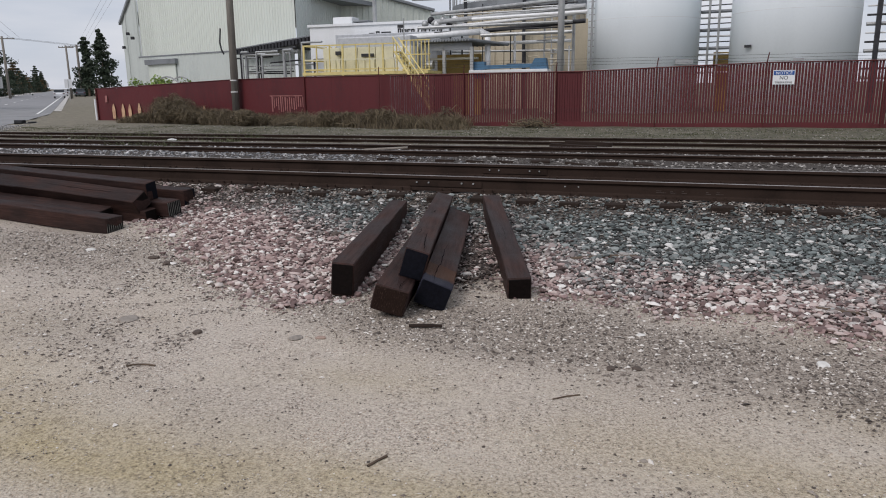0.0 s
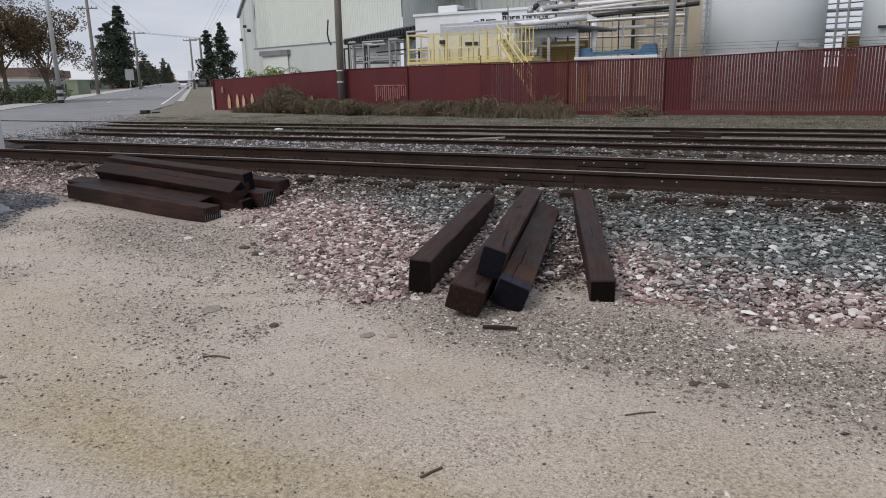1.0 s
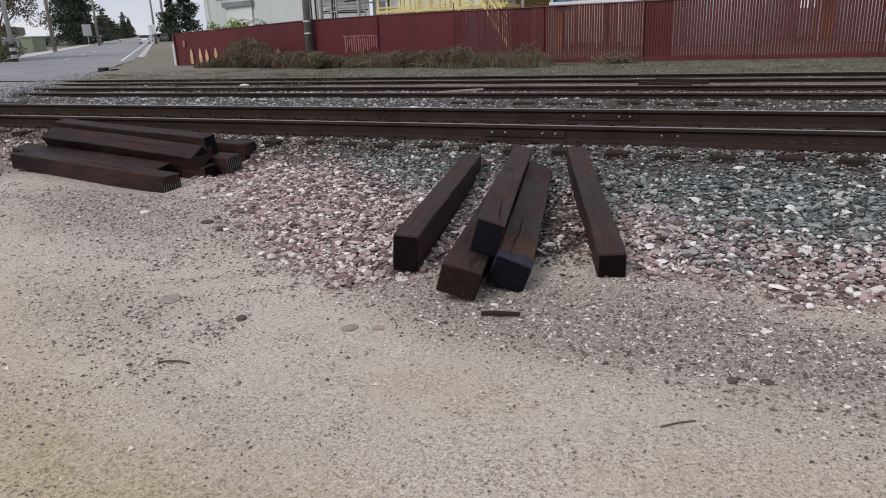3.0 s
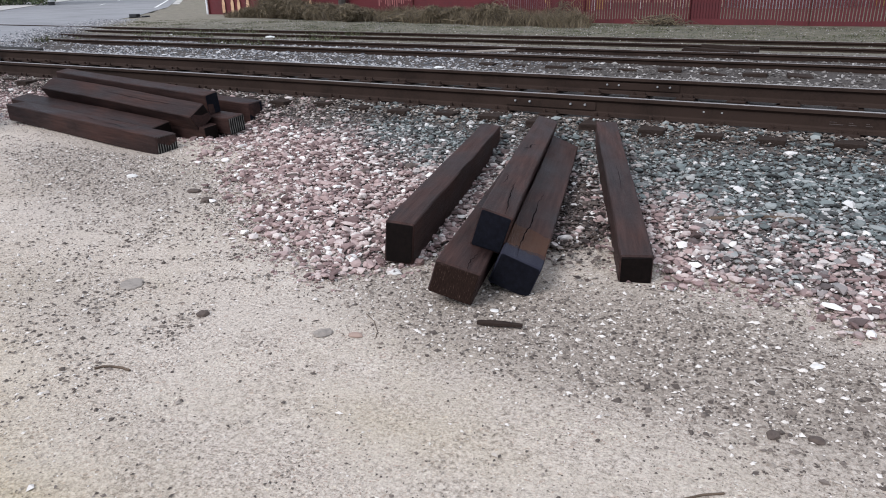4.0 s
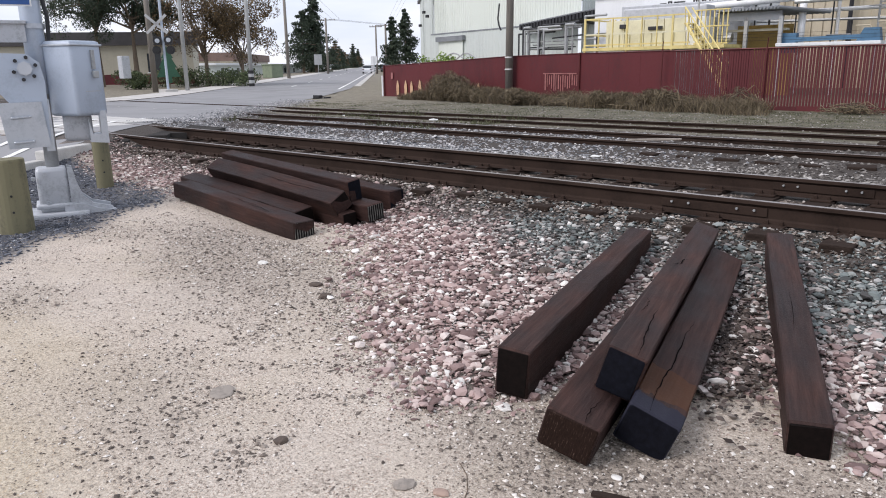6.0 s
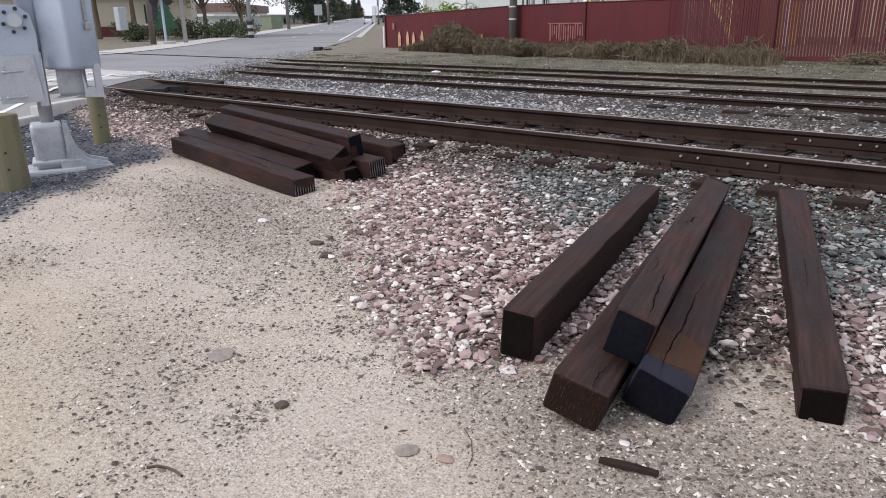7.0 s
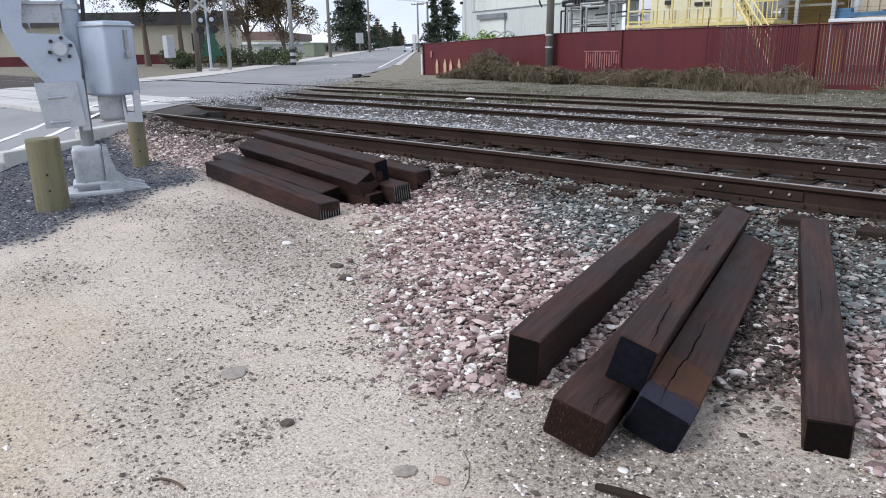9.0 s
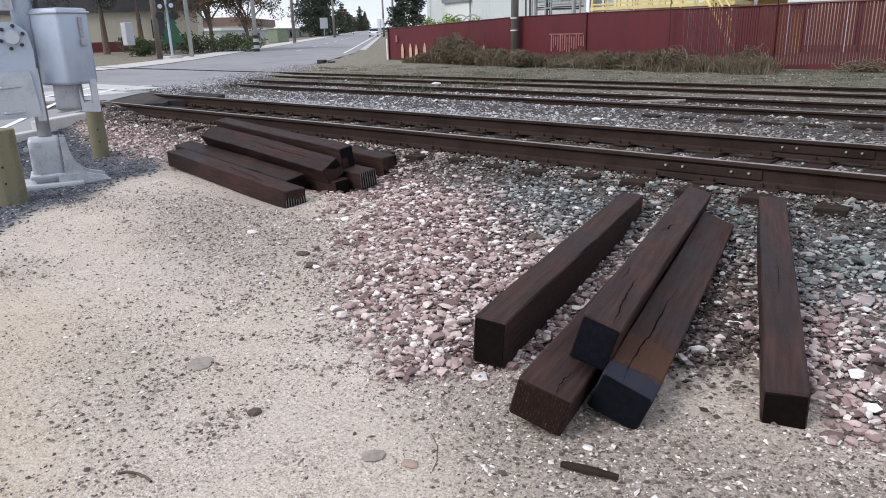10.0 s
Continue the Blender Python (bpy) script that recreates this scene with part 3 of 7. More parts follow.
def add_rail(bm, y0, top, x0, x1, step=6.0, bend=None):
    sec = rail_outline(top)
    xs = np.arange(x0, x1 + 0.01, step)
    rings = []
    for x in xs:
        dy = bend(x) if bend else 0.0
        rings.append([bm.verts.new((x, y0 + dy + a, b)) for a, b in sec])
    k = len(sec)
    for r, q in zip(rings, rings[1:]):
        for i in range(k):
            f = bm.faces.new((r[i], r[(i + 1) % k], q[(i + 1) % k], q[i]))
            if i in (0, k - 1):
                f.material_index = 1
    return bm


def sleeper_mesh(name, w, h, length):
    bm = B()
    add_box(bm, (-w / 2, -length / 2, -h), (w / 2, length / 2, 0), bevel=0.012)
    me = finish(bm, name, M_SLEEPER)
    return me


def plate_mesh():
    bm = B()
    add_box(bm, (-0.09, -0.17, 0.0), (0.09, 0.17, 0.016), bevel=0.003)
    for sx in (-0.055, 0.055):
        for sy in (-0.09, 0.09):
            add_box(bm, (sx - 0.013, sy - 0.013, 0.012), (sx + 0.013, sy + 0.013, 0.05), bevel=0.004)
    return finish(bm, "tie_plate", M_RAIL)


SLEEPER = sleeper_mesh("sleeper", 0.22, 0.17, 2.22)
PLATE = plate_mesh()


def track(name, y0, y1, top, label, sleepers, plates, bend=None, x0=-240, x1=240):
    t = thing(name, (0, y0, top), label, "railway track", "railway tracks", "structure")
    for y in (y0, y1):
        part("rail", add_rail(B(), y, top, x0, x1, 4.0, bend), [M_RAIL, M_RAILTOP], t, "rusty brown steel rail with a burnished top")
    rng = random.Random(len(name) + int(y0 * 10))
    for x in sleepers:
        dy = bend(x) if bend else 0
        ob = new("sleeper", SLEEPER)
        ob.parent = t
        ob.matrix_basis = pose(x + rng.uniform(-0.03, 0.03), (y1 - y0) / 2 + dy + rng.uniform(-0.06, 0.06), -HEAD - 0.008 + rng.uniform(-0.012, 0.0), 0, 0, rng.uniform(-1.5, 1.5))
        if plates:
            for y in (0.0, y1 - y0):
                pl = new("tie_plate", PLATE)
                pl.parent = t
                pl.matrix_basis = pose(x, y + dy, -HEAD - 0.010)
    return t


main = track("main_track", 0.0, 1.42, 0.525, "rusty railway track on buried sleepers beside grey ballast", [-13 + 0.5 * k for k in range(44)], True)
track("second_track", 5.95, 7.40, 0.28, "older rusty railway track half sunk in gravel", [-15 + 0.55 * k for k in range(40)], False)
track("third_track", 9.55, 11.0, 0.235, "rusty siding sunk in dirt and thin grass", [], False)

M_FADED = worn("faded_chalk", (0.15, 0.125, 0.115), (0.07, 0.05, 0.045), 0.9)
# joint bars with bolts on the two nearer rails
for y, xs in ((-0.012, (-2.38, -2.23, -1.82, -1.68)), (1.408, (-1.87, -1.74, -1.32, -1.19))):
    bm = B()
    add_box(bm, (xs[0] - 0.1, y - 0.012, 0.398), (xs[-1] + 0.1, y + 0.004, 0.472), bevel=0.005)
    bar = part("joint_bar", bm, M_RAIL, main, "rusty bolted rail joint")
    for x in xs:
        part("bolt", add_tube(B(), (x, y - 0.011, 0.447), (x, y - 0.03, 0.447), 0.0105, n=8), M_PIPE, bar, "bolt head dabbed with pale paint")
for x in (-0.62, -0.47):
    part("paint_dab", add_tube(B(), (x, -0.008, 0.447), (x, -0.013, 0.447), 0.009, n=8), M_PIPE, main, "white paint dab on the rail")
for k, (x, w) in enumerate(((0.36, 0.10), (0.50, 0.06), (0.62, 0.05), (0.86, 0.05), (0.96, 0.08))):
    bm = B()
    add_box(bm, (x, -0.0125, 0.412), (x + w, -0.0105, 0.4145))
    add_box(bm, (x, -0.0125, 0.430), (x + w * 0.5, -0.0105, 0.4325))
    part("chalk_mark", bm, M_FADED, main, "faint chalk writing on the rail")

# ---- the crossing ----
rng = random.Random(5)
for y0, y1, n in ((-0.88, -0.06, 5), (0.07, 1.33, 5), (1.49, 2.35, 5)):
    for k in range(n):
        x1 = -14.9 - 2.35 * k - 0.75 * y0 * 0.6
        bm = B()
        add_box(bm, (x1 - 2.33, y0, 0.36), (x1, y1, 0.528 + rng.uniform(-0.004, 0.004)), bevel=0.015)
        solid("crossing_panel", bm, M_CONCRETE, "pale concrete level-crossing panel laid between the rails", "paving slab", "crossing panels", "structure")
bm = B()
add_prism(bm, [(-14.9, 0.07), (-13.0, 0.07), (-12.7, 0.16), (-12.9, 0.5), (-12.6, 0.8), (-13.0, 1.1), (-12.8, 1.33), (-15.4, 1.33)], 0.15, Matrix.Translation((0, 0, 0.30)))
add_prism(bm, [(-14.9, 1.49), (-12.3, 1.49), (-12.5, 1.8), (-13.1, 2.1), (-13.6, 2.7), (-16.0, 2.7)], 0.14, Matrix.Translation((0, 0, 0.28)))
solid("asphalt_ramp", bm, M_DARKASPH, "dark crumbling asphalt at the end of the crossing panels", "asphalt", kind="structure")
# concrete kerb round the signal corner
kerb = [(-9.2, -6.6), (-9.9, -4.7), (-10.6, -3.2), (-11.3, -1.9), (-11.9, -0.95)]
for a, b in zip(kerb, kerb[1:]):
    a, b = Vector((*a, 0)), Vector((*b, 0))
    d = b - a
    za, zb = float(land(a.x, a.y)), float(land(b.x, b.y))
    bm = B()
    add_box(bm, (0, -0.09, -0.2), (d.length - 0.012, 0.09, 0.15), bevel=0.025)
    bmesh.ops.transform(bm, matrix=Matrix.Translation((a.x, a.y, (za + zb) / 2)) @ Matrix.Rotation(math.atan2(d.y, d.x), 4, "Z"), verts=bm.verts[:])
    solid("kerb", bm, M_KERB, "pale concrete kerb beside the road", "kerb", "kerb stones", "structure")
strip("road_line", -10.35, -10.2, -8, 15, 0.5, 0.02, M_LINE, "worn white painted edge line on the road", "road marking")
strip("road_line", -11.15, -11.0, -10, 14, 0.5, 0.02, M_LINE, "worn white painted line on the road", "road marking")
strip("road_line", -7.78, -7.6, 51, 420, 4, 0.03, M_LINE, "white painted edge line on the far road", "road marking")
for k in range(14):
    strip("lane_dash", -12.35, -12.2, 60 + 14 * k, 64 + 14 * k, 2, 0.03, M_LINE, "short yellowed lane dash on the far road", "road marking")

# ---- loose timbers ----
TIE_DARK = (0.0330, 0.0178, 0.0152)
TIE_WORN = (0.0400, 0.0222, 0.0192)


def timber_mesh(length, w, h, seed, mat, endmat):
    """A sawn tie along local x from 0, its top-left-front corner at the origin, with slightly wavy worn edges."""
    rg = random.Random(seed)
    bm = B()
    n = 18
    rings = []
    c = 0.007
    sec = [(-c, 0), (-w + c, 0), (-w, -c), (-w, -h + c), (-w + c, -h), (-c, -h), (0, -h + c), (0, -c)]
    ph = [rg.uniform(0, 6) for _ in range(4)]
    xs = [0.0, 0.012] + [length * k / n for k in range(1, n)] + [length - 0.012, length]
    for x in xs:
        dy = 0.004 * math.sin(x * 1.9 + ph[0])
        dz = 0.005 * math.sin(x * 1.4 + ph[1])
        inset = 0.006 if x in (0.0, length) else 0.0
        ring = []
        for y, z in sec:
            cy, cz = y + w / 2, z + h / 2
            k = 1 - inset / (w / 2)
            ring.append(bm.verts.new((x + (rg.uniform(-0.004, 0.004) if inset else 0), cy * k - w / 2 + dy + rg.uniform(-0.0018, 0.0018), cz * k - h / 2 + dz + rg.uniform(-0.0018, 0.0018))))
        rings.append(ring)
    for r, q in zip(rings, rings[1:]):
        for i in range(8):
            bm.faces.new((r[i], r[(i + 1) % 8], q[(i + 1) % 8], q[i]))
    ends = []
    for r, flip in ((rings[0], True), (rings[-1], False)):
        bm.faces.new(r[::-1] if flip else r)
        # the sawn end: a thin skin, tarred on some, just proud of the timber
        eb = B()
        mid = sum((v.co for v in r), Vector()) / 8
        d = Vector((-0.003 if flip else 0.003, 0, 0))
        inner = [eb.verts.new(mid + (v.co - mid) * 0.985) for v in r]
        outer = [eb.verts.new(mid + (v.co - mid) * 0.965 + d) for v in r]
        for i in range(8):
            eb.faces.new((inner[i], inner[(i + 1) % 8], outer[(i + 1) % 8], outer[i]))
        eb.faces.new(outer)
        ends.append(finish(eb, "end_face", endmat))
    return finish(bm, "timber_body", mat), ends


def end_mat(name, col, lines):
    m, nt, b = node_mat(name)
    g = n_noise(nt, 30, 5, 0.7, stretch=(1, 6 if lines else 1, 1))
    nt.links.new(n_ramp(nt, g, [(0.35, tuple(c * 0.5 for c in col)), (0.6, col), (0.74, tuple(min(1, c * (6.0 if lines else 1.6) + (0.05 if lines else 0)) for c in col))]), b.inputs["Base Color"])
    b.inputs["Roughness"].default_value = 0.7
    b.inputs["Specular IOR Level"].default_value = 0.1
    n_bump(nt, b, g, 0.6, 0.004)
    return m


END_TAR = end_mat("tarred_blue_black_end", (0.006, 0.0066, 0.011), False)
# brown end grain taken almost to black: shade on the ends is painted in
END_BROWN_SHADED = end_mat("shade_darkened_brown_end_grain", (0.0068, 0.0042, 0.0036), False)
END_SCRAPED = end_mat("scraped_end_grain", (0.024, 0.013, 0.0095), True)


def striped_end_mat():
    """Dark end grain scored by a saw into pale upright stripes."""
    m, nt, b = node_mat("pale_scored_end_grain")
    tc = nt.nodes.new("ShaderNodeTexCoord")
    wv = nt.nodes.new("ShaderNodeTexWave")
    wv.bands_direction = "Y"
    wv.inputs["Scale"].default_value, wv.inputs["Distortion"].default_value, wv.inputs["Detail"].default_value = 11.5, 1.6, 3
    nt.links.new(tc.outputs["Object"], wv.inputs["Vector"])
    f = n_math(nt, "MULTIPLY", wv.outputs["Fac"], n_ramp(nt, n_noise(nt, 14, 4), [(0.3, (0.7,) * 3), (0.6, (1.0,) * 3)]))
    nt.links.new(n_ramp(nt, f, [(0.35, (0.008, 0.0065, 0.006)), (0.62, (0.05, 0.047, 0.042)), (0.9, (0.17, 0.17, 0.155))]), b.inputs["Base Color"])
    b.inputs["Roughness"].default_value = 0.85
    b.inputs["Specular IOR Level"].default_value = 0.1
    n_bump(nt, b, wv.outputs["Fac"], 0.5, 0.003)
    return m


END_STRIPED = striped_end_mat()


def timber(front, far, w, h, roll, seed, endm, label, group, stain=None, endpaint=None, side=TIE_DARK):
    """front and far: the top corners, as seen from the near end, on the left side."""
    f, g = Vector(front), Vector(far)
    a = (g - f).normalized()
    left = Vector((0, 0, 1)).cross(a).normalized()
    up = a.cross(left)
    m = Matrix((a, left, up)).transposed().to_4x4()
    m = Matrix.Translation(f) @ m @ Matrix.Rotation(radians(roll), 4, "X")
    mat = tie_mat("creosoted_timber", side, endpaint, stain, seed=seed * 3.1)
    ob = new("railway_tie")
    ob.empty_display_size = 0.2
    ob.matrix_world = m
    BASE[ob] = Vector((0, 0, 0))
    body, ends = timber_mesh((g - f).length, w, h, seed, mat, endm)
    for nm, me in (("timber_body", body), ("end_face", ends[0]), ("end_face", ends[1])):
        ch = new(nm, me)
        ch.parent = ob
        if nm == "end_face":
            tagged(ch, endm.name.replace("_", " "))
    return tagged(ob, label, "railway tie", group)


M_CRACK = worn("black_split_in_wood", (0.006, 0.004, 0.004), (0.003, 0.002, 0.002), 0.95, spec=0.05)


def split(ob, pts, width):
    """A long drying split in the top of a tie, along local points x, y: a narrow dark gap."""
    rg = random.Random(len(pts) + int(pts[0][0] * 100))
    bm = B()
    left, right = [], []
    fine = []
    for (x0, y0), (x1, y1) in zip(pts, pts[1:]):
        for k in range(6):
            fine.append((x0 + (x1 - x0) * k / 6, y0 + (y1 - y0) * k / 6 + rg.uniform(-0.005, 0.005)))
    fine.append(pts[-1])
    for k, (x, y) in enumerate(fine):
        w = width * math.sin(math.pi * (0.06 + 0.88 * k / (len(fine) - 1))) * rg.uniform(0.5, 1.3)
        left.append(bm.verts.new((x, y + w / 2, 0.0075)))
        right.append(bm.verts.new((x, y - w / 2, 0.0075)))
    for k in range(len(fine) - 1):
        bm.faces.new((left[k], left[k + 1], right[k + 1], right[k]))
    me = finish(bm, "split", M_CRACK)
    c = new("split", me)
    c.parent = ob
    return tagged(c, "dark drying split along the grain")


FAN = "loose ties beside the track"
timber((-1.795, -3.356, 0.286), (-2.386, -0.794, 0.347), 0.172, 0.255, 4.1, 1, END_BROWN_SHADED, "dark brown creosoted railway tie resting on edge on gravel", FAN, side=TIE_WORN)
tie_b = timber((-1.206, -3.34, 0.434), (-1.894, -0.678, 0.441), 0.178, 0.222, 16.9, 2, END_TAR, "cracked dark brown railway tie lying across two others", FAN, side=TIE_WORN)
tie_c = timber((-1.286, -3.69, 0.246), (-1.854, -1.19, 0.289), 0.237, 0.185, 15.9, 3, END_SCRAPED, "scuffed brown railway tie at the bottom of the heap", FAN, side=TIE_WORN)
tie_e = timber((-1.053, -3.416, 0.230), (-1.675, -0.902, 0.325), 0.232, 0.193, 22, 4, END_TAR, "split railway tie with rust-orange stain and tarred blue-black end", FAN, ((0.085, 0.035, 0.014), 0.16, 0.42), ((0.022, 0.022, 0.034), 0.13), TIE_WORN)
tie_d = timber((-0.531, -3.047, 0.176), (-1.409, -0.566, 0.397), 0.175, 0.245, -0.7, 5, END_BROWN_SHADED, "dark brown railway tie lying on its own on the gravel", FAN, side=TIE_WORN)
split(tie_b, [(0.0, -0.13), (0.2, -0.12), (0.42, -0.10), (0.6, -0.105)], 0.007)
split(tie_b, [(0.5, -0.04), (0.62, -0.05), (0.72, -0.03)], 0.005)
split(tie_b, [(1.45, -0.03), (1.52, -0.075), (1.60, -0.07), (1.66, -0.10)], 0.010)
split(tie_e, [(0.0, -0.085), (0.25, -0.075), (0.5, -0.09), (0.85, -0.085), (1.1, -0.10)], 0.006)
split(tie_c, [(0.0, -0.16), (0.1, -0.15), (0.22, -0.17)], 0.005)
split(tie_d, [(0.9, -0.08), (1.2, -0.085), (1.5, -0.08)], 0.0025)
PILE = "stacked ties by the crossing"
tie_f = timber((-5.263, -1.937, 0.205), (-8.062, -1.605, 0.288), 0.229, 0.185, -0.4, 6, END_STRIPED, "dark railway tie at the front of the stack on dirt", PILE)
timber((-5.765, -1.542, 0.177), (-8.573, -1.223, 0.277), 0.229, 0.170, -10, 7, END_BROWN_SHADED, "dark railway tie lying second in the stack", PILE)
tie_g = timber((-5.39, -1.371, 0.292), (-8.186, -1.064, 0.405), 0.217, 0.190, -32.3, 8, END_BROWN_SHADED, "dark railway tie tilted on top of the stack", PILE)
timber((-5.439, -1.088, 0.464), (-8.244, -0.788, 0.564), 0.165, 0.229, -9.4, 9, END_TAR, "dark railway tie on top at the back of the stack", PILE)
timber((-5.30, -1.29, 0.17), (-8.0, -0.98, 0.23), 0.17, 0.17, -6, 10, END_BROWN_SHADED, "dark railway tie under the tilted one", PILE)
timber((-5.131, -1.111, 0.251), (-7.862, -0.789, 0.278), 0.214, 0.172, -5.5, 11, END_STRIPED, "dark railway tie with a pale scraped end in the stack", PILE)
timber((-5.21, -0.707, 0.342), (-7.942, -0.394, 0.381), 0.199, 0.236, -3.3, 12, END_TAR, "dark railway tie at the back of the stack against the ballast", PILE)
split(tie_f, [(0.55, -0.05), (0.8, -0.09), (1.0, -0.07)], 0.012)
split(tie_f, [(0.9, -0.12), (1.2, -0.10), (1.5, -0.14)], 0.007)
split(tie_g, [(0.3, -0.12), (0.9, -0.11), (1.6, -0.13)], 0.006)

# ---- the red fence ----
FY = 18.2
fence = thing("slatted_fence", (0, FY, 0.1), "faded red chain-link fence threaded with vertical plastic slats", "fence")
slat_bm = B()
add_box(slat_bm, (-0.0335, -0.006, 0), (0.0335, 0.006, 1.90), bevel=0.003)
SLAT = finish(slat_bm, "slat", M_SLAT)


def fence_top(x):
    return float(np.interp(x, [-10, -3, 1, 3, 14], [2.03, 2.05, 2.17, 2.22, 2.22]))


rng = random.Random(11)
x = -10.4
while x < 13.5:
    # closely set slats near the stair, gapped ones farther along
    ob = new("slat", SLAT)
    ob.parent = fence
    ob.matrix_basis = pose(x, rng.uniform(-0.006, 0.006), 0.02 + rng.uniform(-0.012, 0.012), rng.uniform(-0.3, 0.3), rng.uniform(-0.2, 0.2), rng.uniform(-3, 3)) @ Matrix.Diagonal((1, 1, fence_top(x) / 2.03, 1))
    x += (0.0775 if x < -7.33 else 0.090) + rng.uniform(-0.003, 0.003)
bm = B()
rail_xs = (-10.4, -3, 1, 3, 40)
for xa, xb in zip(rail_xs, rail_xs[1:]):
    add_tube(bm, (xa, FY - 0.03, fence_top(xa)), (xb, FY - 0.03, fence_top(xb)), 0.021, n=8)
part("top_rail", bm, M_POSTRED, fence, "thin dark red top rail")
for px in [-10.84 + 3.43 * k for k in range(8)]:
    bm = B()
    add_tube(bm, (px, FY - 0.05, -0.1), (px, FY - 0.05, fence_top(px) + 0.03), 0.026, n=8)
    add_tube(bm, (px, FY - 0.05, fence_top(px) + 0.03), (px + 0.04, FY - 0.12, fence_top(px) + 0.32), 0.018, n=6)
    part("post", bm, M_POSTRED, fence, "dark red fence post with a wire arm")
for z in (2.27, 2.37, 2.47):
    part("barbed_wire", add_tube(B(), (-9, FY - 0.09, z), (40, FY - 0.09, z), 0.004, n=4), M_DARKMETAL, fence, "strand of barbed wire")
bm = B()
for z0, slope in ((0.15, 1), (0.15, -1)):
    for k in range(0, 170):
        xa = -8.9 + 0.14 * k
        add_tube(bm, (xa, FY + 0.012, 0.12), (xa + slope * 1.9, FY + 0.012, 2.02), 0.002, n=3, caps=False)
part("chain_link", bm, M_POSTRED, fence, "diamond wire mesh")
bm = B()
add_box(bm, (13.5, FY - 0.01, 0.1), (45, FY + 0.02, 2.04))
part("far_panel", bm, M_SLAT, fence)

# solid pieces mended in behind the slats, and a kick board along the foot
for xa, xb in ((-3.97, -3.08), (-8.6, -7.9)):
    part("mended_panel", add_box(B(), (xa, FY + 0.02, 0.1), (xb, FY + 0.035, fence_top(xa) - 0.01)), M_REDPAINT, fence, "dark red sheet closing a gap in the slats")
for k in range(9):
    part("kick_board", add_box(B(), (-8.9 + 2.5 * k, FY - 0.03, 0.05), (-6.42 + 2.5 * k, FY - 0.012, 0.27 + 0.02 * (k % 3))), M_REDPAINT, fence)

# the older stretch, closed and painted, bends back towards the road
LEFT = [(-10.42, 18.3, 2.04), (-14.8, 19.45, 2.05), (-19.0, 20.45, 2.02), (-28.3, 22.0, 1.71)]
wallf = thing("painted_fence", (-9, 18.3, 0.1), "solid dark red painted fence with weeds along its foot", "fence")
rng = random.Random(4)
for (ax, ay, az), (bx, by, bz) in zip(LEFT, LEFT[1:]):
    a, b = Vector((ax, ay, 0)), Vector((bx, by, 0))
    d = (b - a)
    n = int(d.length / 1.5)
    ang = math.atan2(d.y, d.x)
    for k in range(n):
        z = az + (bz - az) * (k + 0.5) / n
        w = d.length / n
        bm = B()
        ribs = [(0, 0)]
        for q in range(int(w / 0.095)):
            ribs += [(0.014 + q * 0.095, 0), (0.02 + q * 0.095, -0.007), (0.086 + q * 0.095, -0.007), (0.092 + q * 0.095, 0)]
        ribs += [(w - 0.004, 0), (w - 0.004, 0.02), (0, 0.02)]
        add_prism(bm, ribs, z + 0.1 + rng.uniform(-0.012, 0.012), Matrix.Translation((0, 0, -0.1)))
        c = a + d * (k / n)
        bmesh.ops.transform(bm, matrix=pose(c.x, c.y, 0, 0, 0, math.degrees(ang)), verts=bm.verts[:])
        part("panel", bm, M_REDPAINT, wallf)
    part("post", add_tube(B(), (bx, by - 0.06, -0.1), (bx, by - 0.06, bz + 0.03), 0.035, n=8), M_POSTRED, wallf)
    part("top_rail", add_tube(B(), (ax, ay - 0.03, az), (bx, by - 0.03, bz), 0.02, n=6), M_POSTRED, wallf)
part("end_post", add_tube(B(), (-28.42, 21.95, -0.1), (-28.42, 21.95, 1.2), 0.06, n=8), M_SIGNWHITE, wallf, "white painted end post")


def on_left(s):
    """A point s metres along the bent fence's far stretch from its road end, and its heading."""
    a, b = Vector((-28.3, 21.96, 0)), Vector((-19.0, 20.41, 0))
    d = (b - a).normalized()
    return a + d * s, math.degrees(math.atan2(d.y, d.x))


for s, h in ((1.25, 0.75), (1.95, 0.75), (2.45, 0.72), (3.15, 0.78), (4.1, 0.8), (7.55, 0.66)):
    p, ang = on_left(s)
    bm = B()
    add_prism(bm, [(-0.11, 0), (0.11, 0), (0.12, h * 0.6), (0.05, h * 0.9), (0, h), (-0.05, h * 0.9), (-0.12, h * 0.6)], 0.006)
    bmesh.ops.transform(bm, matrix=pose(p.x, p.y - 0.035, 0.22, 0, 0, ang) @ pose(0, 0, 0, 90), verts=bm.verts[:])
    part("painted_picket", bm, M_ORANGE, wallf, "peach picket shape painted on the fence")
for s, z, w, h, m in ((0.75, 1.2, 0.16, 0.32, M_PINKPAINT), (6.0, 1.25, 0.5, 0.16, M_POSTRED)):
    p, ang = on_left(s)
    bm = B()
    add_box(bm, (-w / 2, -0.004, -h / 2), (w / 2, 0.004, h / 2), pose(p.x, p.y - 0.035, z, 0, 18 if m is M_POSTRED else 0, ang))
    part("paint_patch", bm, m, wallf)
rng = random.Random(8)
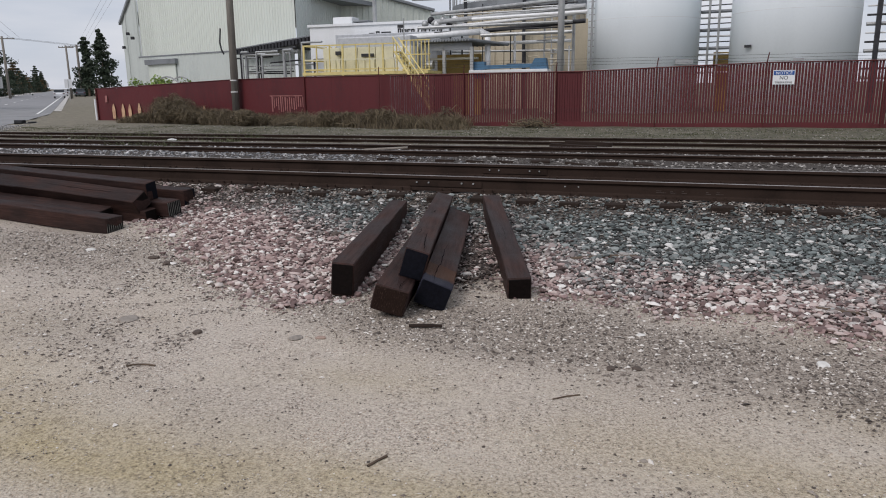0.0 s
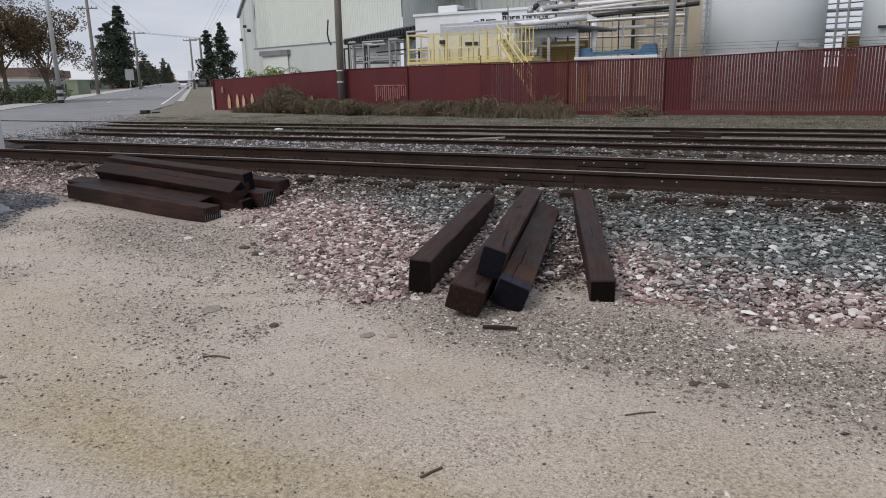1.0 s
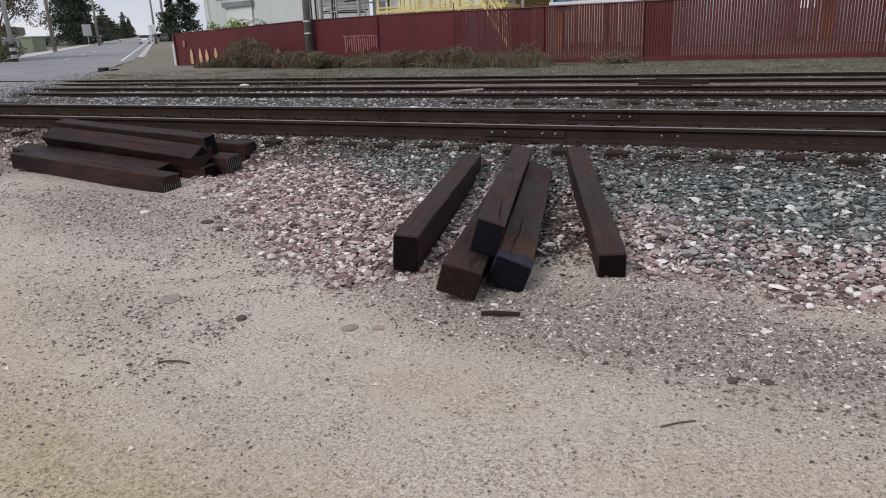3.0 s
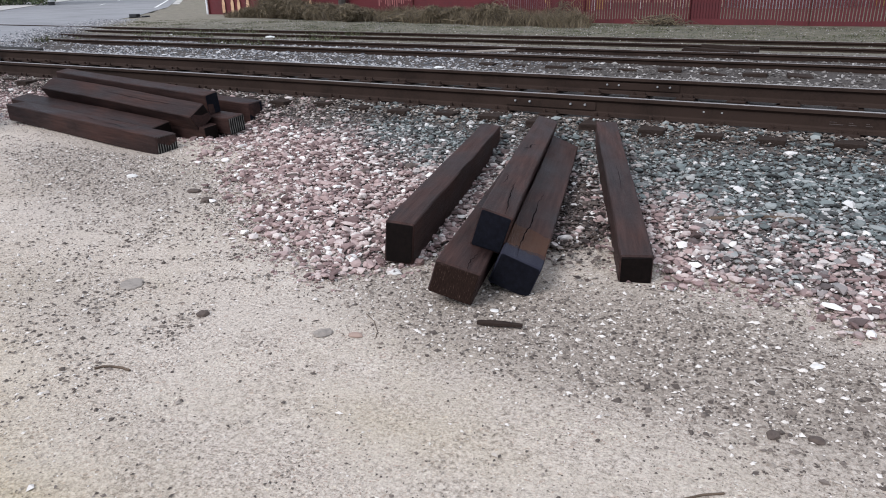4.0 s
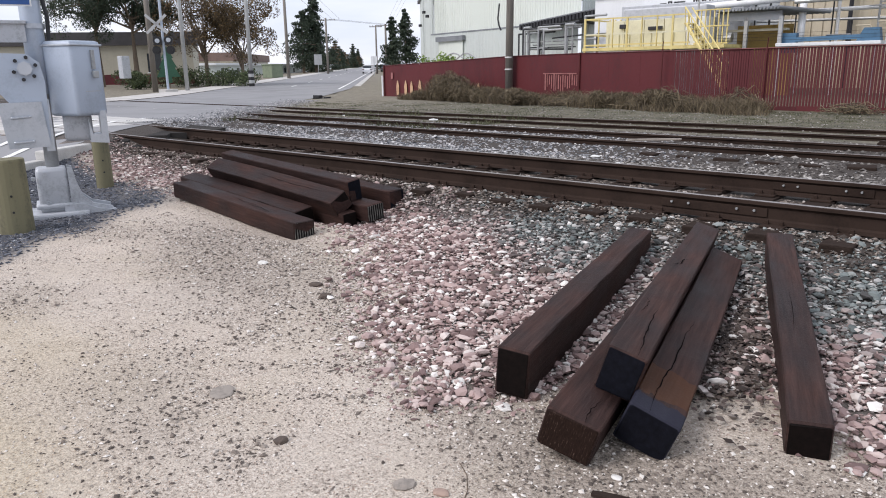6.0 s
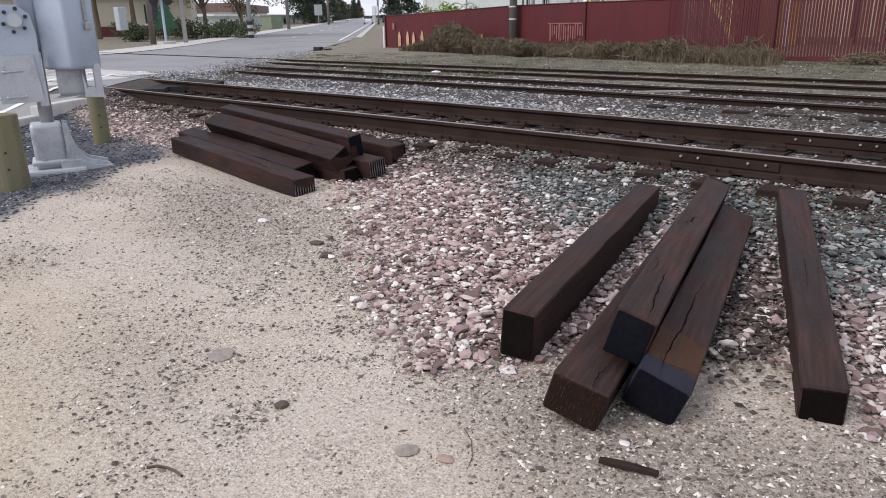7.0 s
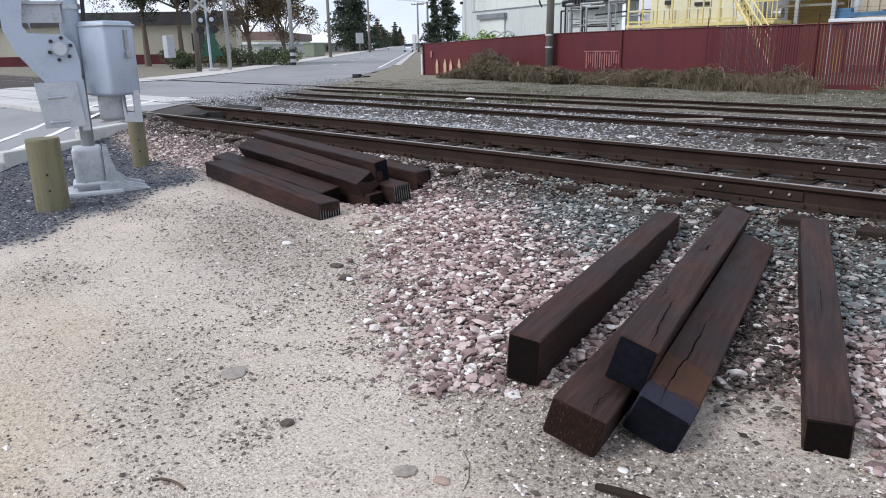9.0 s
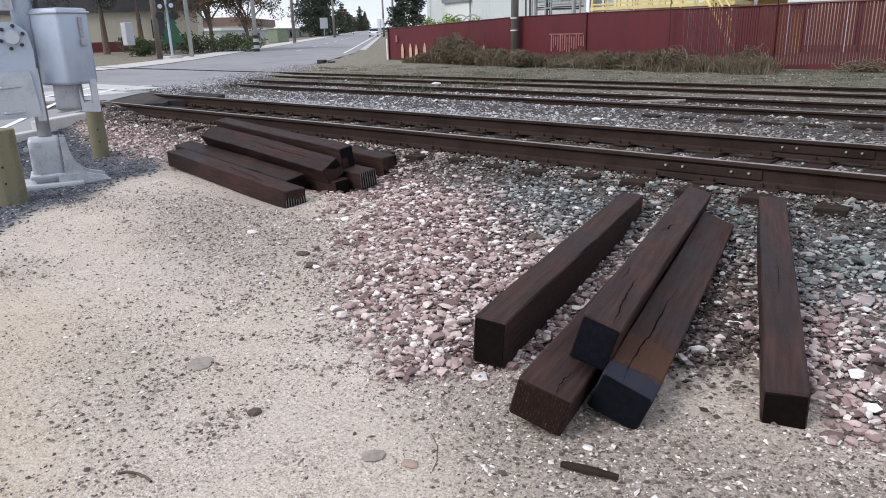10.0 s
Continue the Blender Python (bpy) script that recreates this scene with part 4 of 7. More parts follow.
for k in range(16):
    bm = B()
    if k == 15:
        add_box(bm, (-16.8, 19.41, 1.27), (-14.95, 19.415, 1.31))
    else:
        add_box(bm, (-16.7 + k * 0.125, 19.41, 0.55 + rng.uniform(0, 0.3)), (-16.66 + k * 0.125 + rng.uniform(0, 0.03), 19.415, 1.28 - rng.uniform(0, 0.1)))
    for v in bm.verts:
        v.co.y += -0.238 * (v.co.x + 14.8) - 0.005
    part("paint_stroke", bm, M_PINKPAINT, wallf, "pale scrubbed stroke of paint")

# notice on the slats
notice = thing("notice_sign", (3.40, FY - 0.07, 1.52), "white and blue no trespassing notice wired to the fence", "sign")
part("board", add_box(B(), (3.08, FY - 0.075, 1.52), (3.73, FY - 0.065, 1.97)), M_SIGNWHITE, notice)
part("band", add_box(B(), (3.10, FY - 0.08, 1.815), (3.71, FY - 0.076, 1.95)), M_SIGNBLUE, notice, "blue heading band")


def lettering(text, at, size, material, parent, name="lettering", ang=0.0):
    cu = bpy.data.curves.new(name, "FONT")
    cu.body, cu.size, cu.align_x, cu.extrude = text, size, "CENTER", 0.001
    cu.materials.append(material)
    ob = new(name, cu)
    ob.parent = parent
    ob.matrix_basis = Matrix.Translation(Vector(at) - BASE[parent]) @ pose(0, 0, 0, 90, 0, ang)
    return ob


lettering("NOTICE", (3.405, FY - 0.083, 1.835), 0.135, M_SIGNWHITE, notice)
lettering("NO", (3.405, FY - 0.079, 1.675), 0.16, M_BLACK, notice)
lettering("TRESPASSING", (3.405, FY - 0.079, 1.555), 0.085, M_BLACK, notice)


# ---- weeds and brush ----
def blades(name, spots, material, label, category="plant", seed=1, thin=0.004):
    """Tufts of thin upright stems: spots are x, y, radius, height, number."""
    rg = np.random.RandomState(seed)
    vs, fs = [], []
    for x, y, r, h, n in spots:
        for _ in range(n):
            a, q = rg.uniform(0, 6.283), r * math.sqrt(rg.uniform())
            bx, by = x + q * math.cos(a), y + 0.7 * q * math.sin(a)
            bz = float(land(bx, by)) - 0.02
            hh = h * rg.uniform(0.35, 1.1)
            lx, ly = rg.normal(0, 0.5 * hh), rg.normal(0, 0.4 * hh)
            w = thin * rg.uniform(0.7, 2.2)
            wa = rg.uniform(0, 3.14)
            dx, dy = w * math.cos(wa), w * math.sin(wa)
            mx, my = bx + lx * 0.35, by + ly * 0.35
            k = len(vs)
            vs += [(bx - dx, by - dy, bz), (bx + dx, by + dy, bz), (mx + dx, my + dy, bz + hh * 0.6), (mx - dx, my - dy, bz + hh * 0.6), (bx + lx + dx * 0.3, by + ly + dy * 0.3, bz + hh), (bx + lx - dx * 0.3, by + ly - dy * 0.3, bz + hh)]
            fs += [(k, k + 1, k + 2, k + 3), (k + 3, k + 2, k + 4, k + 5)]
    ob = new(name, raw_mesh(name, vs, fs, material))
    return tagged(ob, label, category, kind="stuff")


rg = random.Random(21)
spots = []
for k in range(120):
    s = rg.uniform(0, 1)
    x = -24.4 + 18.4 * s ** 1.15
    y = (21.2 if x < -19 else 20.4 - (x + 19) * 0.22) - rg.uniform(0.3, 2.2)
    tall = 0.32 if x < -22.8 else 0.85 if x < -20.0 else 0.5
    spots.append((x, y, rg.uniform(0.35, 0.9), tall * rg.uniform(0.5, 1.1), 420))
blades("dry_weeds", spots, M_WEED, "dry brown weeds along the foot of the fence", seed=3, thin=0.0045)
spots = [(rg.uniform(-26, 8), rg.uniform(11.8, 17.6), rg.uniform(0.3, 0.9), rg.uniform(0.02, 0.06), 90) for _ in range(300)]
blades("thin_grass", spots, M_GRASS, "thin short grass on the dirt verge", "grass", seed=9, thin=0.006)
spots = [(-12 + rg.uniform(-1.5, 1.0), 9 + rg.uniform(-3, 3), 0.3, 0.14, 30) for _ in range(24)] + [(-16.5 + rg.uniform(-2, 2), 7 + rg.uniform(-2, 4), 0.3, 0.16, 40) for _ in range(18)]
blades("track_grass", spots, M_GRASS, "sparse green weeds beside the crossing", "grass", seed=10, thin=0.006)


def brush_heap(at, r, h, n, seed):
    rgh = random.Random(seed)
    cu = bpy.data.curves.new("brush_heap", "CURVE")
    cu.dimensions, cu.bevel_depth, cu.bevel_resolution = "3D", 0.011, 0
    cu.materials.append(M_WEED)
    for _ in range(n):
        sp = cu.splines.new("POLY")
        sp.points.add(3)
        a = rgh.uniform(0, 6.28)
        x, y = rgh.gauss(0, r * 0.45), rgh.gauss(0, r * 0.25)
        z = abs(rgh.gauss(0, 0.3)) * h * max(0.1, 1 - (x / r) ** 2 * 0.6)
        ln = rgh.uniform(0.3, 1.1) * r * 0.5
        for i, p in enumerate(sp.points):
            f = i / 3 - 0.5
            p.co = (x + math.cos(a) * ln * f * 2 + rgh.gauss(0, 0.04), y + math.sin(a) * ln * f + rgh.gauss(0, 0.04), max(0.0, z + h * (0.3 - f * f) + rgh.gauss(0, 0.05)), 1)
            p.radius = rgh.uniform(0.4, 1.2)
    ob = new("brush_heap", cu)
    ob.location = (*at, float(land(*at)))
    return tagged(ob, "tangled heap of dead grey-brown brush by the fence", "brush", kind="stuff")


brush_heap((-13.6, 17.4), 1.1, 0.5, 200, 1)
brush_heap((-10.0, 16.9), 1.15, 0.62, 360, 2)
brush_heap((-7.8, 17.2), 0.7, 0.75, 160, 3)
brush_heap((-4.6, 17.3), 0.7, 0.35, 120, 4)

# ---- utility pole at the fence ----
up = thing("utility_pole", (-18.68, 20.05, 0), "weathered grey wooden utility pole with two pale bands", "utility pole")
part("shaft", add_tube(B(), (-18.68, 20.05, -0.3), (-18.58, 20.1, 11.5), 0.17, 0.135, n=14), M_POLE, up, smooth=True)
for z in (1.45, 1.95):
    part("band", add_tube(B(), (-18.675, 20.05, z), (-18.675, 20.05, z + 0.055), 0.174, n=14), M_PAPER, up, "pale reflective band")
bm = B()
add_path(bm, [(-19.12, 19.95, 4.2), (-19.16, 19.9, 3.6), (-19.1, 19.9, 3.3), (-19.02, 19.95, 3.1)], 0.035)
part("cable_loop", bm, M_DARKMETAL, up, "hanging cable loop")
gp = thing("steel_pole", (-4.85, 24, 0), "plain grey steel pole behind the fence", "pole")
part("shaft", add_tube(B(), (-4.85, 24, -0.2), (-4.85, 24, 11), 0.15, 0.12, n=14), M_STEELPOLE, gp, smooth=True)

# ---- dairy plant behind the fence ----


def ribbed_wall(bm, a, b, z0, z1a, z1b, rib=0.3, depth=0.045):
    """A sheet of ribbed metal from a to b, ribs proud by depth; the top may slope."""
    a, b = Vector((*a, 0)), Vector((*b, 0))
    d = b - a
    n = max(2, int(d.length / rib))
    nrm = Vector((d.y, -d.x, 0)).normalized()
    cols = []
    for k in range(n + 1):
        for f, o in ((0.0, 0), (0.55, 0), (0.68, depth), (0.87, depth)):
            s = (k + f) / (n + 1)
            p = a + d * s + nrm * o
            zt = z1a + (z1b - z1a) * s
            cols.append((bm.verts.new((p.x, p.y, z0)), bm.verts.new((p.x, p.y, zt))))
    for (l0, h0), (l1, h1) in zip(cols, cols[1:]):
        bm.faces.new((l0, l1, h1, h0))
    return bm


def slab_wall(bm, a, b, z0, z1, t=0.2):
    a, b = Vector((*a, 0)), Vector((*b, 0))
    d = b - a
    add_box(bm, (0, 0, z0), (d.length, t, z1), pose(a.x, a.y, 0, 0, 0, math.degrees(math.atan2(d.y, d.x))))
    return bm


hall = thing("metal_hall", (-40, 45, 0), "tall pale green-white ribbed metal factory hall", "building")
bm = ribbed_wall(B(), (-44.2, 44), (-25.4, 37.5), 4.38, 15, 15)
part("front_wall", bm, M_SIDING, hall)
bm = ribbed_wall(B(), (-44.35, 43.75), (-25.4, 37.2), 0, 4.4, 4.4, 0.45, 0.03)
part("lower_wall", bm, M_SIDING2, hall, "grey lower siding")
bm = slab_wall(B(), (-44.35, 43.7), (-25.4, 37.15), 4.36, 4.46, 0.12)
part("flashing", bm, M_ROOFGREY, hall)
bm = ribbed_wall(B(), (-53.4, 52.2), (-44.2, 44), 0, 8.2, 10.3, 0.5)
part("end_wall", bm, M_SIDING2, hall)
bm = B()
add_box(bm, (-0.2, -0.12, -0.18), (12.6, 0.12, 0.08), Matrix.Translation((-53.6, 52.2, 8.25)) @ Matrix.Rotation(math.atan2(-8.2, 9.2), 4, "Z") @ Matrix.Rotation(-math.atan2(2.1, 12.3), 4, "Y"))
part("roof_trim", bm, M_ROOFGREY, hall)
bm = B()
add_prism(bm, [(-53.2, 52.4), (-44.1, 44.2), (-25.5, 37.7), (-22, 60), (-50, 64)], 0.3, Matrix.Translation((0, 0, 8.0)))
part("roof_deck", bm, M_ROOFGREY, hall)
for fx, fy in ((-50.6, 49.7), (-44.27, 43.92)):
    part("downpipe", add_tube(B(), (fx, fy - 0.1, 0), (fx, fy - 0.1, 9.0), 0.06, n=6), M_SIDING2, hall)
for wx, wy, wz in ((-48.6, 47.7, 6.6), (-51.6, 50.4, 5.6), (-46, 45.3, 6.0)):
    part("wall_lamp", add_box(B(), (wx - 0.15, wy - 0.3, wz), (wx + 0.1, wy - 0.05, wz + 0.25), bevel=0.03), M_DARKMETAL, hall)
d = Vector((18.95, -6.55, 0)).normalized()
sh = Vector((-42.9, 43.2, 0))
door = part("shutter_door", slab_wall(B(), (sh.x, sh.y - 0.12), (sh.x + d.x * 4.0, sh.y + d.y * 4.0 - 0.12), 0.0, 3.75, 0.08), M_SIDING, hall, "grey roller shutter door")
part("shutter_hood", slab_wall(B(), (sh.x - 0.2, sh.y - 0.3), (sh.x + d.x * 4.2, sh.y + d.y * 4.2 - 0.3), 3.72, 4.12, 0.3), M_ROOFGREY, door, "dark shutter hood")
# the return wall's shade is put into its darker siding colour
bm = ribbed_wall(B(), (-25.4, 37.5), (-26.2, 46), 0, 15, 15, 0.4)
part("return_wall", bm, M_SIDING2, hall)
tan = thing("cream_hall", (-20, 48, 0), "cream ribbed metal building with a sloping roof edge", "building")
part("wall", ribbed_wall(B(), (-26.3, 46), (-20.0, 50), 0, 9.6, 7.7, 0.5), M_SIDING, tan)
part("roof_edge", add_tube(B(), (-26.4, 45.8, 9.65), (-19.7, 49.9, 7.72), 0.14, n=6), M_ROOFGREY, tan)
part("side_wall", ribbed_wall(B(), (-20.0, 50), (-18.0, 56), 0, 7.7, 7.7, 0.5), M_SIDING2, tan)
part("vent_pipe", add_tube(B(), (-17.6, 33.2, 4), (-17.6, 33.2, 9), 0.13, n=8), M_PIPE, tan)

canopy = thing("loading_canopy", (-26, 36, 0), "dark corrugated loading canopy over grey pipework", "canopy")
bm = B()
add_prism(bm, [(0, 0), (9.6, 0), (9.6, 3.5), (0, 3.5)], 0.09, Matrix.Translation((-30.9, 38.2, 4.42)) @ Matrix.Rotation(math.atan2(-4.2, 8.8), 4, "Z") @ Matrix.Rotation(-math.atan2(0.42, 9.6), 4, "Y"))
part("roof", bm, M_ROOFGREY, canopy)
bm = B()
for k in range(24):
    add_box(bm, (0.4 * k, -0.02, -0.34), (0.4 * k + 0.24, 0.06, 0.0), Matrix.Translation((-30.9, 38.2, 4.44)) @ Matrix.Rotation(math.atan2(-4.2, 8.8), 4, "Z") @ Matrix.Rotation(-math.atan2(0.42, 9.6), 4, "Y"))
add_box(bm, (0, 0.05, -0.36), (9.6, 3.4, -0.06), Matrix.Translation((-30.9, 38.2, 4.44)) @ Matrix.Rotation(math.atan2(-4.2, 8.8), 4, "Z") @ Matrix.Rotation(-math.atan2(0.42, 9.6), 4, "Y"))
part("fascia", bm, M_DARKMETAL, canopy, "dark fascia")
rg = random.Random(31)
for k in range(15):
    f = rg.random()
    x, y = -29.5 + 8.0 * f, 36.2 - 3.4 * f - rg.uniform(0.0, 1.2)
    t = rg.uniform(3.3, 4.3)
    bm = B()
    add_path(bm, [(x, y, 0.0), (x, y, t), (x + rg.uniform(0.5, 1.8), y - 0.3, t)], rg.uniform(0.05, 0.09), 8)
    part("pipe", bm, M_PIPE if k % 3 else M_DARKMETAL, canopy)
for k in range(9):
    z = rg.uniform(2.6, 4.1)
    x = -28.5 + rg.uniform(0, 4)
    part("pipe", add_tube(B(), (x, 35.8 - (x + 29) * 0.4, z), (x + rg.uniform(2, 4.5), 34.2 - (x + 29) * 0.4, z + rg.uniform(-0.1, 0.1)), rg.uniform(0.03, 0.07), n=8), M_PIPE if k % 2 else M_DARKMETAL, canopy)

office = thing("white_plant_block", (-18, 34, 0), "white flat-roofed plant block with black sign lettering", "building")
part("wall", add_box(B(), (-21.9, 33, 0), (-12.9, 37, 5.28)), M_WHITE, office)
part("parapet", add_box(B(), (-22.0, 32.9, 5.26), (-12.8, 37.1, 5.40)), M_WHITE, office)
part("roof_unit", add_box(B(), (-20.6, 33.6, 5.38), (-19.3, 34.6, 5.85), bevel=0.05), M_WHITE, office, "small white rooftop unit")
part("roof_unit_hood", add_box(B(), (-19.3, 33.7, 5.55), (-18.3, 34.5, 5.62)), M_ROOFGREY, office)
part("front_block", add_box(B(), (-19.1, 30.9, 0), (-12.7, 33.0, 4.60), bevel=0.03), M_SILVER2, office, "pale grey projecting duct")
for k, (x0, w, h) in enumerate(((-17.9, 0.35, 0.12), (-17.45, 0.22, 0.2), (-17.1, 0.6, 0.16), (-16.05, 0.2, 0.32), (-15.8, 0.18, 0.26), (-15.58, 0.08, 0.26), (-15.45, 0.2, 0.26), (-15.2, 0.2, 0.26), (-14.8, 0.2, 0.32), (-14.57, 0.2, 0.26), (-14.34, 0.2, 0.26), (-14.1, 0.24, 0.26), (-13.82, 0.18, 0.26), (-13.6, 0.2, 0.26), (-13.37, 0.18, 0.26))):
    zb = 4.68
    sg = B()
    add_box(sg, (x0, 32.96, zb), (x0 + 0.07, 32.99, zb + h))
    add_box(sg, (x0, 32.96, zb + h - 0.06), (x0 + w, 32.99, zb + h))
    if k % 2:
        add_box(sg, (x0 + w - 0.06, 32.96, zb), (x0 + w, 32.99, zb + h))
    part("sign_bar", sg, M_BLACK, office, "black sign letter shape")

stage = thing("yellow_platform", (-15.5, 27, 0), "yellow steel service platform with guard rails and stair", "platform")
part("deck", add_box(B(), (-19.1, 26.9, 2.27), (-12.0, 29.6, 2.42)), M_YELLOW, stage)
for k in range(8):
    x = -19.0 + 0.76 * k
    part("rail_post", add_box(B(), (x - (0.045 if k % 3 == 0 else 0.022), 26.92, 0.2 if k % 3 == 0 else 2.3), (x + (0.045 if k % 3 == 0 else 0.022), 27.0, 3.82)), M_YELLOW, stage)
for z in (3.78, 3.05, 2.55):
    part("guard_rail", add_box(B(), (-19.0, 26.93, z - 0.035), (-13.6, 26.99, z + 0.035)), M_YELLOW if z != 3.05 else M_PALEYELLOW, stage)
    part("guard_rail", add_box(B(), (-19.03, 26.93, z - 0.035), (-18.97, 29.5, z + 0.035)), M_YELLOW, stage)
for k in range(5):
    part("rear_post", add_box(B(), (-18.95 + 0.3 * k, 29.3, 2.3), (-18.88 + 0.3 * k, 29.37, 3.85)), M_YELLOW, stage)
for k in range(8):
    x = -13.5 + 0.2 * k
    part("cage_post", add_box(B(), (x, 27.3, 2.3), (x + 0.045, 27.36, 3.95)), M_YELLOW, stage)
for z in (2.45, 3.2, 3.9):
    part("cage_hoop", add_box(B(), (-13.55, 27.28, z), (-12.0, 27.38, z + 0.05)), M_YELLOW, stage)
for dy in (0.0, 0.75):
    part("stringer", add_tube(B(), (-13.3, 25.8 + dy, 3.3), (-10.6, 24.0 + dy, 0.2), 0.07, n=6), M_YELLOW, stage)
    part("handrail", add_tube(B(), (-13.4, 25.8 + dy, 4.0), (-10.6, 24.0 + dy, 1.1), 0.035, n=6), M_YELLOW, stage)
for k in range(13):
    f = k / 13
    part("stair_tread", add_box(B(), (-13.3 + 2.7 * f - 0.14, 25.85 - 1.8 * f, 3.28 - 3.1 * f), (-13.3 + 2.7 * f + 0.14, 26.5 - 1.8 * f, 3.33 - 3.1 * f)), M_YELLOW, stage)
    part("baluster", add_tube(B(), (-13.35 + 2.75 * f, 25.8 - 1.8 * f, 3.3 - 3.1 * f), (-13.4 + 2.75 * f, 25.8 - 1.8 * f, 4.0 - 2.9 * f), 0.022, n=5), M_YELLOW, stage)
skid = thing("cream_machine_skid", (-15.7, 28.6, 2.42), "cream-panelled machine enclosure standing on the yellow platform", "machine")
for k in range(5):
    part("panel", add_box(B(), (-18.4 + 1.03 * k, 28.0, 2.42), (-17.4 + 1.03 * k, 29.3, 3.70), bevel=0.02), M_PALEYELLOW if k not in (4,) else M_WHITE, skid)
for k in range(9):
    part("stiffener", add_box(B(), (-18.3 + 0.57 * k, 27.93, 2.45), (-18.22 + 0.57 * k, 27.99, 3.05)), M_PALEYELLOW, skid)
part("control_box", add_box(B(), (-17.6, 27.85, 3.32), (-17.3, 27.99, 3.52), bevel=0.02), M_DARKMETAL, skid)
part("nameplate", add_box(B(), (-16.1, 27.9, 3.2), (-15.4, 27.99, 3.36)), M_DARKMETAL, skid)
part("louvre", add_box(B(), (-14.0, 27.9, 2.95), (-13.6, 27.99, 3.3)), M_PIPE, skid)
part("duct", add_box(B(), (-17.6, 28.2, 3.68), (-13.4, 29.2, 4.25), bevel=0.06), M_SILVER2, skid, "pale grey duct on top")
part("mast", add_tube(B(), (-13.45, 27.4, 2.4), (-13.45, 27.4, 5.0), 0.035, n=6), M_PIPE, skid)
part("camera_head", add_box(B(), (-13.75, 27.3, 4.55), (-13.45, 27.5, 4.7)), M_DARKMETAL, skid)

vat = thing("tan_round_tank", (-11.6, 47, 0), "wide tan round tank with a dark railed roof", "tank")
bm = add_tube(B(), (-11.6, 47, 0), (-11.6, 47, 7.0), 5.1, n=48)
part("shell", bm, M_TAN, vat, smooth=False)
for k in range(26):
    a = math.pi + math.pi * k / 25
    part("stave", add_box(B(), (-0.05, -0.06, 0), (0.05, 0.06, 6.95), Matrix.Translation((-11.6 + 5.13 * math.cos(a), 47 + 5.13 * math.sin(a), 0)) @ Matrix.Rotation(a, 4, "Z")), M_TAN, vat)
part("roof_rim", add_tube(B(), (-11.6, 47, 6.95), (-11.6, 47, 7.35), 5.35, n=48), M_ROOFGREY, vat)
bm = B()
for k in range(30):
    a = math.pi + math.pi * k / 29
    add_tube(bm, (-11.6 + 5.3 * math.cos(a), 47 + 5.3 * math.sin(a), 7.35), (-11.6 + 5.3 * math.cos(a), 47 + 5.3 * math.sin(a), 8.4), 0.035, n=5)
part("guard_posts", bm, M_PIPE, vat)
for x in (-14.5, -10.4, -7.6):
    part("strut", add_tube(B(), (x, 41.6, 0), (x, 41.6, 8), 0.12, n=6), M_DARKMETAL, vat)

rack = thing("pipe_rack", (-10, 31, 0), "tangle of white and grey pipes on a dark steel rack", "pipework")
bm = B()
add_path(bm, [(-15.0, 30, 4.22), (-10.1, 30, 4.42), (-9.75, 30, 4.25), (-9.75, 30, 2.0)], 0.16, 12)
part("main_pipe", bm, M_WHITEPIPE, rack, "thick white insulated pipe", True)
rg = random.Random(77)
for k in range(11):
    z = 3.6 + 0.28 * k
    y = rg.uniform(29, 34)
    s = y / 30
    x0 = rg.uniform(-14, -10) * s
    part("pipe", add_tube(B(), (x0, y, z), (-4.9 * s + rg.uniform(-0.6, 0.3), y + rg.uniform(-0.3, 0.3), z + rg.uniform(-0.15, 0.25)), rg.uniform(0.03, 0.10), n=8), (M_PIPE, M_WHITEPIPE, M_PIPE, M_DARKMETAL)[k % 4], rack)
for k in range(14):
    x = rg.uniform(-12.5, -4.8)
    part("riser", add_tube(B(), (x, 31.5, 0), (x, 31.5, rg.uniform(3.2, 6.5)), rg.uniform(0.03, 0.07), n=8), (M_PIPE, M_DARKMETAL, M_WHITEPIPE)[k % 3], rack)
for k in range(10):
    x = rg.uniform(-9.6, -6.2)
    z = rg.uniform(2.6, 4.2)
    bm = B()
    add_path(bm, [(x, 29.6, z), (x + rg.uniform(0.3, 1.2), 29.6, z), (x + rg.uniform(0.3, 1.2), 29.6, z - rg.uniform(0.2, 0.8))], 0.028, 6)
    part("small_pipe", bm, M_PIPE if k % 2 else M_TAN, rack)
for k in range(6):
    p = (-13.6 + 0.35 * k, 31.0, 5.0 + 0.18 * (k % 2))
    bm = B()
    bmesh.ops.create_uvsphere(bm, u_segments=10, v_segments=6, radius=0.2, matrix=Matrix.Translation(p))
    part("valve", bm, (M_PIPE, M_DARKMETAL, M_WHITEPIPE)[k % 3], rack, smooth=True)
for z, m, r in ((5.05, M_PIPE, 0.14), (5.5, M_PIPE, 0.09), (4.75, M_WHITEPIPE, 0.08), (4.35, M_DARKMETAL, 0.11)):
    part("pipe", add_tube(B(), (-13.2, 31, z), (-4.7, 30.2, z + 0.42), r, n=10), m, rack)
part("tan_screen", add_box(B(), (-7.8, 34, 0), (-5.0, 34.2, 5.2)), M_TAN, rack, "tan sheet behind the pipes")

shed = thing("valve_shed", (-12, 30, 0), "small open shed with a grey corrugated roof", "shed")
for k in range(19):
    part("roof_rib", add_tube(B(), (-13.1 + 0.15 * k, 28.6, 3.95), (-13.1 + 0.24 * k, 30.6, 3.75), 0.08, n=8), M_ROOFGREY, shed)
part("fascia", add_box(B(), (-13.2, 28.9, 3.45), (-10.3, 29.0, 3.82)), M_ROOFGREY, shed)
